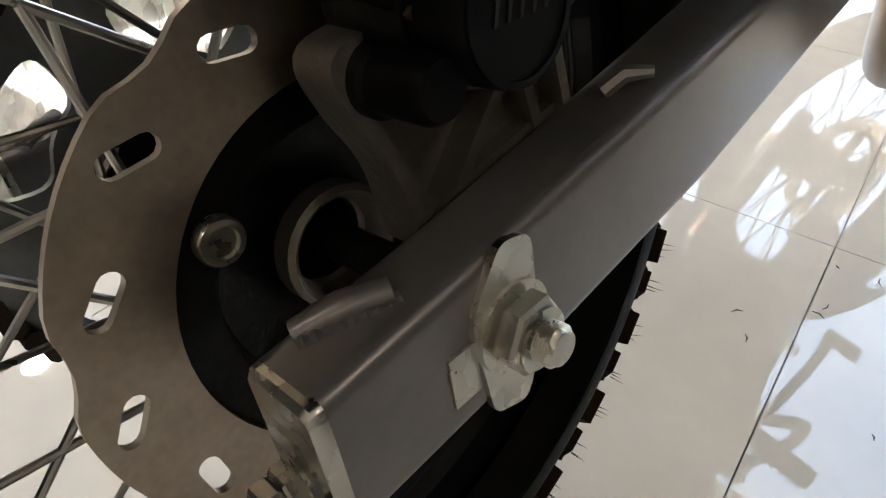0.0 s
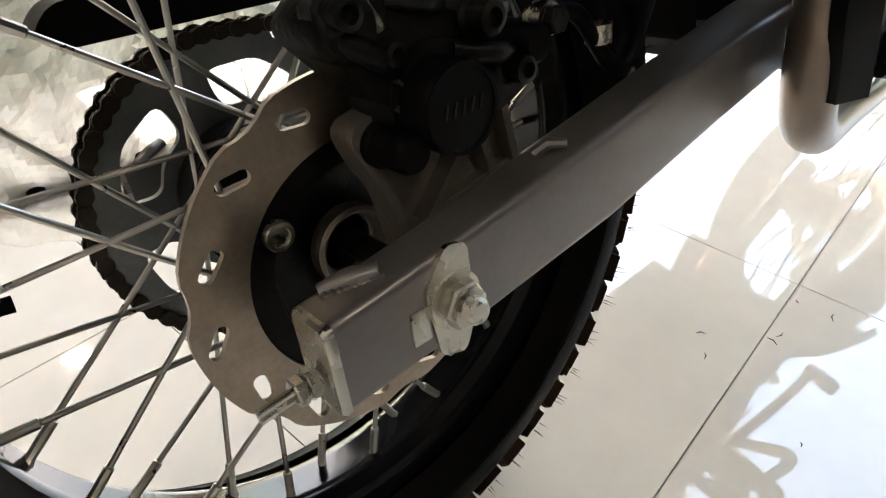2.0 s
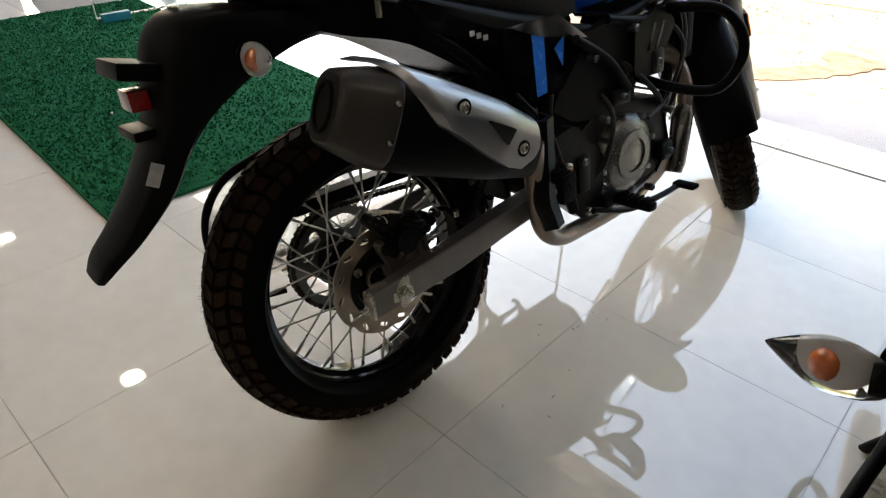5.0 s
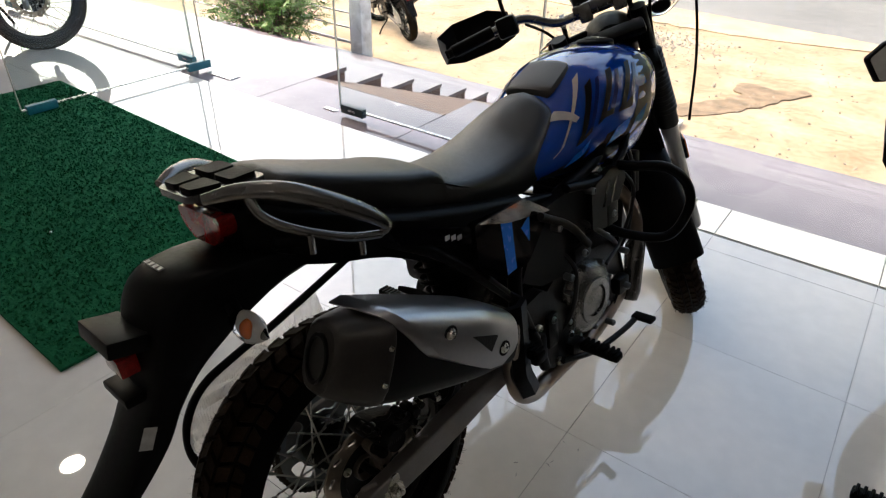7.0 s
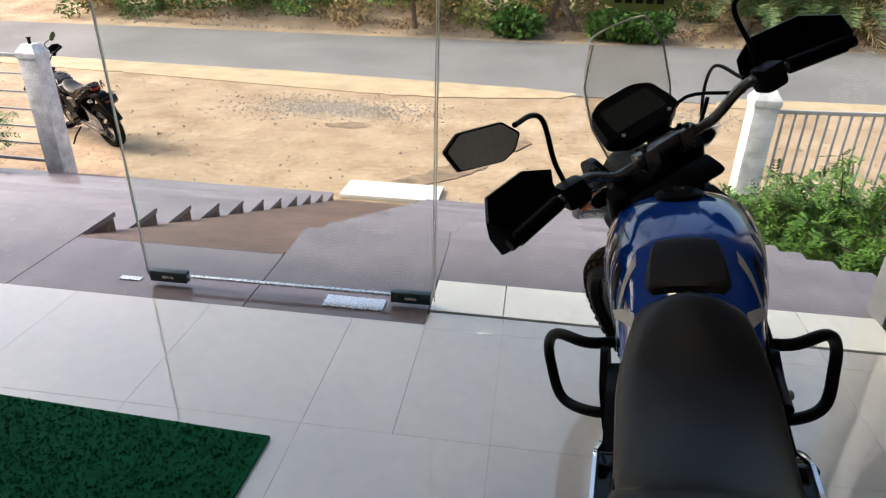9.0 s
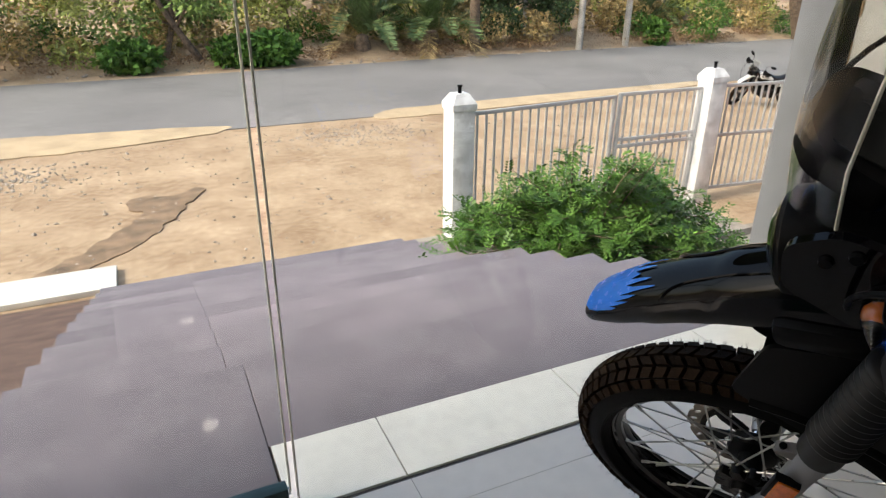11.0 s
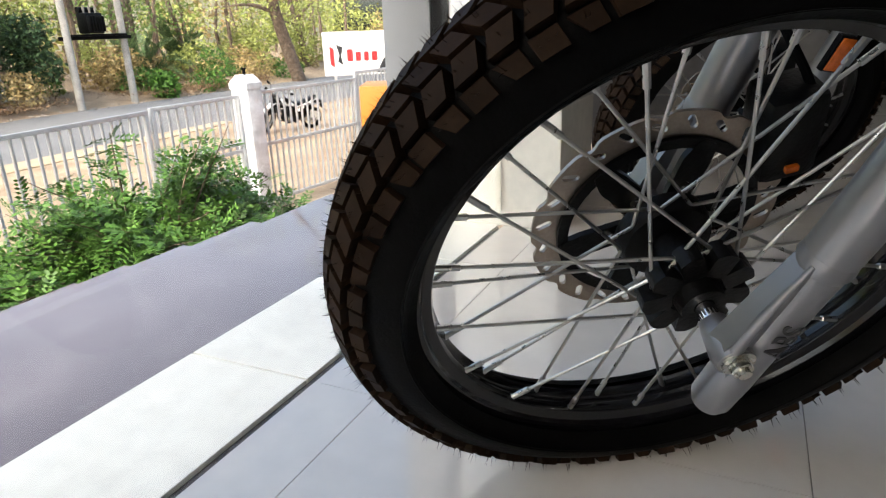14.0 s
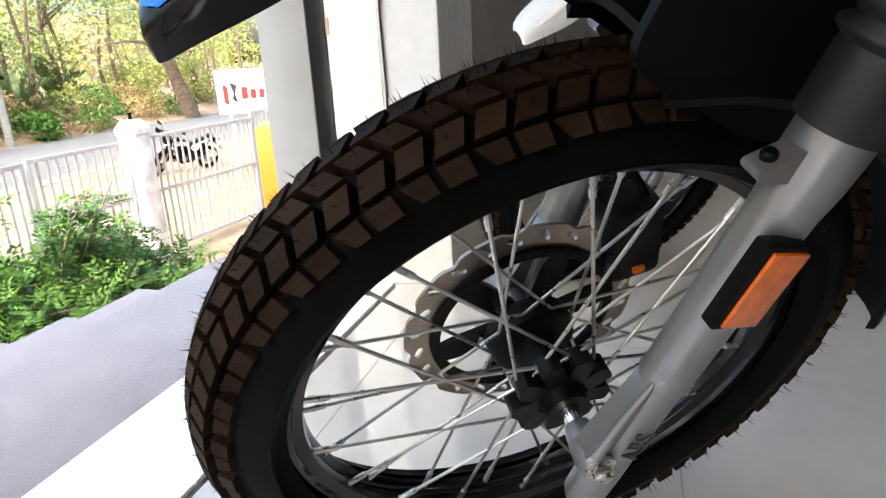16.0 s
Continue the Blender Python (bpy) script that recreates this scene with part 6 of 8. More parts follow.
skin(vent, [ring(vent, [shield_point(a_, b_, -0.006) for a_, b_ in tri]), ring(vent, [shield_point(a_, b_, 0.0032) for a_, b_ in tri])])
part("shield_vent", vent, M_DARKMETAL, shd, "dark triangular vent", None, False)
for s_at, f_at in ((0.205, 0.42), (0.370, 0.20)):
    p = shield_point(s_at, f_at, 0.0005)
    b = part("shield_bolt", lathe(bmesh.new(), [(0, 0), (0.0105, 0), (0.0105, 0.002), (0.007, 0.003), (0.006, 0.007), (0, 0.008)], 24), M_ZINC, can, "shield bolt with washer", Matrix.Translation(p))
    part("bolt_recess", lathe(bmesh.new(), [(0.0105, 0.0002), (0.0150, 0.0002), (0.0150, 0.0016), (0.0105, 0.0016)], 24, closed=True), M_BLACK, can, "", Matrix.Translation(p))
part("rim_bolt", lathe(bmesh.new(), [(0, 0), (0.005, 0), (0.004, 0.003), (0, 0.003)], 12), M_ZINC, can, "", Matrix.Translation(cap_end + axis * 0.085 + Vector((0.066, 0, 0)) - up_ * 0.03))
part("rim_bolt", lathe(bmesh.new(), [(0, 0), (0.005, 0), (0.004, 0.003), (0, 0.003)], 12), M_ZINC, can, "", Matrix.Translation(cap_end + axis * 0.085 + Vector((0.066, 0, 0)) + up_ * 0.03))
hp = part("header_pipe", tube(bmesh.new(), [(0.02, 0.90, 0.60), (0.06, 1.0, 0.57), (0.10, 1.02, 0.47), (0.11, 0.95, 0.33), (0.13, 0.75, 0.262), (0.150, 0.52, 0.262), (0.168, 0.42, 0.282), (0.185, 0.355, 0.34), (0.20, 0.325, 0.45), (0.215, 0.31, 0.54)], 0.0215, 16, 6), M_PIPE, bike, "heat-tinted exhaust header pipe")
part("pipe_shield", loft([[(0.19 + dx * 0.8 - 0.12 * max(0, 0.40 - z), 0.335 + dy * 0.8 + 0.45 * max(0, 0.41 - z), z) for dx, dy in ((0.035, -0.035), (0.05, 0.0), (0.035, 0.04), (-0.02, 0.05), (-0.02, 0.045), (0.02, 0.033), (0.032, 0.0), (0.02, -0.03))] for z in (0.335, 0.37, 0.41, 0.46, 0.52, 0.58)], 3), M_BLACK, hp, "black pipe guard")

# engine, frame
eng = part("crankcase", loft([[(x * w, y, z) for x, y, z in ((0.13, 0.52, 0.30), (0.13, 0.82, 0.27), (0.13, 0.90, 0.36), (0.13, 0.86, 0.50), (0.13, 0.62, 0.53), (0.13, 0.48, 0.45))] for w in (-1, -0.9, 0.9, 1)], 2), M_DARKMETAL, bike, "black engine crankcase")
cover = lathe(bmesh.new(), [(0, 0.168), (0.055, 0.168), (0.085, 0.160), (0.098, 0.148), (0.102, 0.125), (0, 0.12)], 40, (0, 0.70, 0.395))
part("clutch_cover", cover, M_ENGINE, eng, "grey cast clutch cover")
part("cover_ring", lathe(bmesh.new(), [(0.040, 0.166), (0.062, 0.166), (0.060, 0.172), (0.042, 0.172)], 36, (0, 0.70, 0.395)), M_ENGINE, eng)
for i in range(8):
    a = 2 * math.pi * i / 8 + 0.2
    part("cover_bolt", lathe(bmesh.new(), [(0, 0.135), (0.007, 0.135), (0.007, 0.158), (0.005, 0.160), (0, 0.160)], 10, (0, 0.70 + 0.097 * math.cos(a), 0.395 + 0.097 * math.sin(a))), M_SPROCKET, eng)
part("generator_cover", lathe(bmesh.new(), [(0, -0.16), (0.07, -0.158), (0.085, -0.145), (0.088, -0.12), (0, -0.12)], 36, (0, 0.72, 0.395)), M_ENGINE, eng)
bm = bmesh.new()
cyl_m = Matrix.Translation((0, 0.78, 0.48)) @ Matrix.Rotation(radians(-18), 4, "X")
box(bm, (0, 0, 0.10), (0.12, 0.13, 0.22), cyl_m, 0.01)
cyl = part("cylinder", bm, M_DARKMETAL, eng, "finned black cylinder")
for i in range(7):
    part("fin", box(bmesh.new(), (0, 0, 0.03 + 0.025 * i), (0.19, 0.185, 0.006), cyl_m, 0.0015), M_DARKMETAL, eng)
part("cylinder_head", box(bmesh.new(), (0, 0, 0.245), (0.16, 0.15, 0.08), cyl_m, 0.012), M_ENGINE, eng, "grey cylinder head")
part("oil_cooler", box(bmesh.new(), (0.0, 1.03, 0.62), (0.20, 0.03, 0.12), None, 0.004), M_BLACK, bike, "black oil cooler")
bm = bmesh.new()
for sx in (1, -1):
    tube(bm, [(sx * 0.03, 1.04, 0.85), (sx * 0.10, 0.85, 0.74), (sx * 0.115, 0.62, 0.69), (sx * 0.13, 0.46, 0.63), (sx * 0.135, 0.43, 0.50), (sx * 0.13, 0.44, 0.34)], 0.017, 10, 6)
    tube(bm, [(sx * 0.115, 0.60, 0.70), (sx * 0.11, 0.30, 0.76), (sx * 0.08, -0.08, 0.86)], 0.013, 10, 4)
    tube(bm, [(sx * 0.13, 0.43, 0.52), (sx * 0.125, 0.25, 0.70), (sx * 0.11, 0.10, 0.80)], 0.012, 10, 4)
    tube(bm, [(sx * 0.03, 1.06, 0.86), (sx * 0.05, 1.02, 0.60), (sx * 0.09, 0.90, 0.36), (sx * 0.11, 0.72, 0.27)], 0.016, 10, 6)
tube(bm, [(0, 1.04, 0.96), (0, 1.10, 0.84)], 0.032, 14)
part("frame", bm, M_BLACK, bike, "black tubular frame")
part("frame_plate", slab(bmesh.new(), rounded([(0.40, 0.50), (0.50, 0.52), (0.60, 0.42), (0.585, 0.29), (0.52, 0.285), (0.44, 0.36), (0.38, 0.40)], 0.02), 0.128, 0.160, "x"), M_DARKMETAL, bike, "black cast footrest plate")
part("frame_plate", slab(bmesh.new(), rounded([(0.40, 0.50), (0.50, 0.52), (0.60, 0.42), (0.585, 0.29), (0.52, 0.285), (0.44, 0.36), (0.38, 0.40)], 0.02), -0.160, -0.128, "x"), M_DARKMETAL, bike, "black cast footrest plate")
for y, z in ((0.54, 0.300), (0.47, 0.43), (0.43, 0.39)):
    part("plate_bolt", lathe(bmesh.new(), [(0, 0.160), (0.011, 0.160), (0.011, 0.168), (0.008, 0.171), (0, 0.171)], 14, (0, y, z)), M_ZINC, bike, "plate bolt")
part("side_cover", slab(bmesh.new(), rounded([(0.52, 0.70), (0.66, 0.715), (0.78, 0.70), (0.70, 0.60), (0.625, 0.505), (0.51, 0.52), (0.44, 0.56)], 0.010), 0.12, 0.150, "x"), M_BLACK, bike, "black plastic side cover")
part("side_cover", slab(bmesh.new(), rounded([(0.52, 0.70), (0.66, 0.715), (0.78, 0.70), (0.70, 0.60), (0.625, 0.505), (0.51, 0.52), (0.44, 0.56)], 0.010), -0.150, -0.12, "x"), M_BLACK, bike, "black plastic side cover")
shroud_o = rounded([(0.70, 0.69), (0.80, 0.725), (0.86, 0.68), (0.78, 0.57), (0.70, 0.58)], 0.02)
for sx in (1, -1):
    s_ = part("engine_shroud", slab(bmesh.new(), shroud_o, sx * 0.150, sx * 0.166, "x"), M_BLACK, bike, "black plastic shroud with slots")
    for i in range(2):
        part("shroud_slot", slab(bmesh.new(), [(0.745 + 0.035 * i, 0.63), (0.755 + 0.035 * i, 0.63), (0.780 + 0.035 * i, 0.69), (0.770 + 0.035 * i, 0.69)], sx * 0.1662, sx * 0.1668, "x"), M_GLOSS, s_, "", None, False)
shock = bmesh.new()
tube(shock, [(0.0, 0.36, 0.44), (0.0, 0.30, 0.72)], 0.022, 14)
part("rear_shock", shock, M_DARKMETAL, bike, "rear shock absorber")
bm = bmesh.new()
coil = [(0.038 * math.cos(t), 0.36 - 0.06 * t / 44 + 0.038 * math.sin(t) * 0.98, 0.46 + 0.24 * t / 44) for t in np.linspace(0, 44, 150)]
tube(bm, coil, 0.006, 6)
part("shock_spring", bm, M_BLACK, bike, "black coil spring")
# linkage rod seen over the swingarm
part("link_rod", tube(bmesh.new(), [(0.09, 0.24, 0.45), (0.10, 0.33, 0.50), (0.10, 0.40, 0.56)], [0.008, 0.012, 0.012], 10), M_GRAB, bike, "grey link rod")

# footrests, pedals, stand
def peg(sx, y, z, x0, length, name, label):
    p = part(name, box(bmesh.new(), (sx * (x0 + length / 2), y, z), (length, 0.030, 0.020), None, 0.006), M_RUBBER, bike, label)
    for i in range(7):
        part("peg_tooth", box(bmesh.new(), (sx * (x0 + 0.012 + length * i / 7.6), y, z + 0.0125), (0.007, 0.030, 0.009), None, 0.002), M_RUBBER, p)
    return p


for sx in (1, -1):
    peg(sx, 0.610, 0.318, 0.185, 0.105, "footrest", "ribbed black rubber footrest")
    part("footrest_hinge", box(bmesh.new(), (sx * 0.17, 0.60, 0.315), (0.03, 0.05, 0.035), None, 0.008), M_DARKMETAL, bike, "footrest hinge")
    peg(sx, 0.36, 0.455, 0.165, 0.09, "pillion_footrest", "black folding pillion footrest")
bp = part("brake_pedal", tube(bmesh.new(), [(0.175, 0.54, 0.305), (0.19, 0.66, 0.272), (0.20, 0.78, 0.272), (0.20, 0.85, 0.275)], 0.008, 10, 5), M_DARKMETAL, bike, "black rear brake pedal")
part("pedal_pad", box(bmesh.new(), (0.220, 0.852, 0.280), (0.06, 0.03, 0.012), None, 0.004), M_RUBBER, bp, "ribbed pedal pad")
part("rear_master_cylinder", tube(bmesh.new(), [(0.175, 0.47, 0.33), (0.175, 0.44, 0.42), (0.172, 0.43, 0.45)], [0.013, 0.016, 0.012], 12), M_BLACK, bike, "rear brake master cylinder")
part("reservoir", box(bmesh.new(), (0.172, 0.445, 0.395), (0.035, 0.045, 0.07), None, 0.008), M_BLACK, bike, "black brake fluid reservoir")
part("gear_lever", tube(bmesh.new(), [(-0.175, 0.58, 0.32), (-0.185, 0.72, 0.32), (-0.22, 0.73, 0.325)], 0.007, 8, 4), M_DARKMETAL, bike, "gear lever")
stand_dir = Vector((-0.14, 0.50, 0.28))
foot = Vector((-0.315, 0.60, 0.035))
stn = part("side_stand", tube(bmesh.new(), [stand_dir, (stand_dir + foot) / 2 + Vector((-0.01, 0.02, 0)), foot], 0.0115, 10), M_BLACK, bike, "black side stand, folded out")
foot_m = Matrix.Translation(foot) @ Matrix.Rotation(radians(LEAN), 4, "Y")
part("stand_foot", box(bmesh.new(), (0, 0, 0.0), (0.05, 0.06, 0.008), foot_m, 0.002), M_BLACK, stn, "flat stand foot")

# crash guards
for sx in (1, -1):
    cg = part("crash_guard", tube(bmesh.new(), [(sx * 0.10, 0.86, 0.70), (sx * 0.19, 0.825, 0.715), (sx * 0.262, 0.875, 0.706), (sx * 0.294, 0.922, 0.652), (sx * 0.297, 0.930, 0.585), (sx * 0.270, 0.880, 0.525), (sx * 0.19, 0.825, 0.532), (sx * 0.09, 0.82, 0.55)], 0.0125, 12, 6), M_BLACK, bike, "black tubular crash guard loop")

# tank
def tank_section(y, w, zt, zb, shoulder, n_=10):
    """Across the tank: flat crowned top, rounded shoulders, tucked flanks."""
    pts = []
    for i in range(-n_, n_ + 1):
        a = i / n_ * math.pi / 2
        c_, s_ = math.cos(a), math.sin(a)
        x = w * math.copysign(abs(s_) ** 0.75, s_)
        z = zt - shoulder + shoulder * (c_ ** 0.75)
        pts.append((x, y, z))
    for f in (0.35, 0.7, 1.0):
        pts.append((w * (1 - 0.25 * f * f), y, zt - shoulder + (zb - zt + shoulder) * f))
    for f in (1.0, 0.7, 0.35):
        pts.append((-w * (1 - 0.25 * f * f), y, zt - shoulder + (zb - zt + shoulder) * f))
    return pts


TANK = [(0.560, 0.104, 0.825, 0.745, 0.04), (0.60, 0.114, 0.850, 0.735, 0.055), (0.655, 0.120, 0.884, 0.728, 0.08), (0.72, 0.127, 0.928, 0.720, 0.11), (0.80, 0.141, 0.965, 0.71, 0.105), (0.90, 0.152, 0.978, 0.70, 0.13), (1.0, 0.150, 0.972, 0.71, 0.12), (1.08, 0.125, 0.950, 0.745, 0.10), (1.125, 0.09, 0.925, 0.785, 0.08)]
tank = part("fuel_tank", loft([tank_section(*t) for t in TANK], 5), M_BLUE, bike, "glossy blue fuel tank with silver and black graphics")


def tank_skin(y, f, lift, sx):
    """A point on the tank's flank: f runs from the crown (0) down to the lower edge (1)."""
    ys = [t[0] for t in TANK]
    w, zt, zb, sh = (float(np.interp(y, ys, [t[i] for t in TANK])) for i in (1, 2, 3, 4))
    if f < 0.5:
        a = f / 0.5 * math.pi / 2
        x, z = w * math.sin(a) ** 0.75, zt - sh + sh * math.cos(a) ** 0.75 if a < 1.5707 else zt - sh
    else:
        q = (f - 0.5) / 0.5
        x, z = w * (1 - 0.25 * q * q), zt - sh + (zb - zt + sh) * q
    n_ = Vector((1, 0, 0.35 if f > 0.5 else 1 - f)).normalized()
    return Vector((sx * (x + n_.x * lift), y, z + n_.z * lift))


def decal(name, quad, mat, sx, label="", lift=0.0016, k=6, parent=None):
    """A thin patch laid on the tank, from a quad in (y, f)."""
    bm = bmesh.new()
    rows = []
    for i in range(k + 1):
        row = []
        for j in range(k + 1):
            u_, v_ = i / k, j / k
            a = Vector(quad[0]) * (1 - u_) * (1 - v_) + Vector(quad[1]) * u_ * (1 - v_) + Vector(quad[2]) * u_ * v_ + Vector(quad[3]) * (1 - u_) * v_
            row.append(bm.verts.new(tank_skin(a.x, a.y, lift, sx)))
        rows.append(row)
    for i in range(k):
        for j in range(k):
            bm.faces.new((rows[i][j], rows[i + 1][j], rows[i + 1][j + 1], rows[i][j + 1]))
    return part(name, bm, mat, parent or tank, label)


for sx in (1, -1):
    decal("lower_graphic", [(0.60, 0.90), (1.10, 0.50), (1.11, 0.99), (0.60, 0.99)], M_DECAL, sx, "black lower tank graphic", 0.0022, 10)
    decal("front_graphic", [(0.965, 0.26), (1.115, 0.20), (1.12, 0.97), (0.90, 0.80)], M_DECAL, sx, "black front tank graphic", 0.0024, 8)
    decal("cross_stroke", [(0.618, 0.60), (0.626, 0.59), (0.776, 0.17), (0.752, 0.18)], M_SILVER, sx, "silver slanted stroke", 0.0044, 10)
    decal("cross_stroke", [(0.640, 0.235), (0.668, 0.220), (0.716, 0.42), (0.702, 0.43)], M_SILVER, sx, "silver slanted stroke", 0.0050, 10)
    for i, y in enumerate((0.745, 0.82, 0.895)):
        f0 = 0.62 - 0.035 * i
        decal("graphic_shape", [(y - 0.045, f0), (y - 0.022, f0 - 0.01), (y + 0.040, 0.27), (y + 0.016, 0.28)], M_DECAL, sx, "black block graphic", 0.0036)
        decal("graphic_shape", [(y - 0.012, f0 - 0.02), (y + 0.008, f0 - 0.03), (y + 0.060, 0.30), (y + 0.048, 0.30)], M_BLUEDK, sx, "dark blue block graphic", 0.0034)
        decal("graphic_shape", [(y - 0.045, f0 + 0.01), (y + 0.010, f0 - 0.02), (y + 0.016, f0 - 0.07), (y - 0.034, f0 - 0.04)], M_DECAL, sx, "black block graphic", 0.0038)
    for i, y in enumerate((0.60, 0.67, 0.74, 0.82, 0.90)):
        decal("shard", [(y, 0.93 - 0.03 * i), (y + 0.07, 0.83 - 0.03 * i), (y + 0.085, 0.70 - 0.03 * i), (y + 0.03, 0.78 - 0.03 * i)], M_BLUEMATT if i % 2 else M_BLUE, sx, "blue shard graphic", 0.0040)
    decal("shard", [(0.84, 0.96), (0.97, 0.92), (1.02, 0.72), (0.93, 0.80)], M_BLUE, sx, "blue shard graphic", 0.0040)
part("tank_pad", loft([[(x, y, z) for x, z in ((-w, zt - 0.006), (-w * 0.9, zt + 0.004), (-w * 0.4, zt + 0.008), (w * 0.4, zt + 0.008), (w * 0.9, zt + 0.004), (w, zt - 0.006), (w * 0.8, zt - 0.02), (-w * 0.8, zt - 0.02))] for y, w, zt in ((0.690, 0.062, 0.914), (0.705, 0.070, 0.923), (0.775, 0.062, 0.955), (0.790, 0.052, 0.960))], 3), M_SEAT, tank, "black tank pad")
cp = part("fuel_cap", lathe(bmesh.new(), [(0, 0.012), (0.030, 0.012), (0.033, 0.009), (0.044, 0.008), (0.048, 0.004), (0.048, -0.01)], 36, (0, 0, 0), "z"), M_BLACK, tank, "black round fuel cap", Matrix.Translation((0, 0.99, 0.974)) @ Matrix.Rotation(radians(-6), 4, "X"))
part("cap_lock", box(bmesh.new(), (0, 0.0, 0.013), (0.02, 0.012, 0.004), None, 0.001), M_ZINC, cp)
part("battery_box", box(bmesh.new(), (0, 0.42, 0.66), (0.20, 0.20, 0.20), None, 0.02), M_BLACK, bike, "black airbox under the seat")

# ---- front end (steered) ----
fw = wheel("front_wheel", FRONT_AXLE, 0.279, 0.030, 0.357, 0.053, 74, 0.042, 0.034, WHEEL_TURN)
hub = part("hub", lathe(bmesh.new(), [(0.010, -0.062), (0.022, -0.062), (0.024, -0.046), (0.034, -0.042), (0.036, -0.028), (0.026, -0.022), (0.024, 0.02), (0.046, 0.026), (0.050, 0.034), (0.050, 0.050), (0.020, 0.056)], 40), M_DARKMETAL, fw, "black front hub")
for i in range(9):
    m = Matrix.Rotation(2 * math.pi * i / 9, 4, "X")
    bm = bmesh.new()
    slab(bm, rounded([(0.026, -0.010), (0.050, -0.012), (0.056, -0.002), (0.054, 0.011), (0.026, 0.012)], 0.003, 2), -0.048, -0.026, "x", m)
    part("hub_lug", bm, M_DARKMETAL, fw, "", None, True, 30)
fdisc = part("front_brake_disc", wavy_disc(0.138, 0.102, 12, 24, 0.063, 0.067, 0.018, 0.0075, 1.0), M_DISC, bike, "wavy drilled steel front brake disc", WHEEL_TURN @ Matrix.Translation(FRONT_AXLE))
spider = bmesh.new()
for i in range(6):
    m = Matrix.Rotation(2 * math.pi * i / 6, 4, "X")
    arm_bm = bmesh.new()
    slab(arm_bm, rounded([(0.035, -0.014), (0.085, -0.022), (0.108, -0.016), (0.108, 0.004), (0.085, 0.010), (0.035, 0.014)], 0.006, 3), 0.056, 0.063, "x", m)
    part("carrier_arm", arm_bm, M_DARKMETAL, fdisc)
lathe(spider, [(0.0985, 0.058), (0.110, 0.058), (0.110, 0.063), (0.0985, 0.063)], 56, closed=True)
part("disc_spider", spider, M_DARKMETAL, fdisc, "black disc carrier")
for i in range(6):
    a = 2 * math.pi * i / 6
    y, z = polar(0.052, a)
    part("disc_bolt", lathe(bmesh.new(), [(0, 0.070), (0.006, 0.070), (0.007, 0.066), (0.007, 0.05), (0, 0.05)], 12, (0, y, z)), M_ZINC, fdisc)

part("front_axle", tube(bmesh.new(), [(-0.112, *FRONT_AXLE.yz), (0.112, *FRONT_AXLE.yz)], 0.0095, 16), M_CHROME, bike, "polished front axle", WHEEL_TURN)
LEG_X, LEG_LOW = 0.110, Vector((0, 1.416, 0.243))
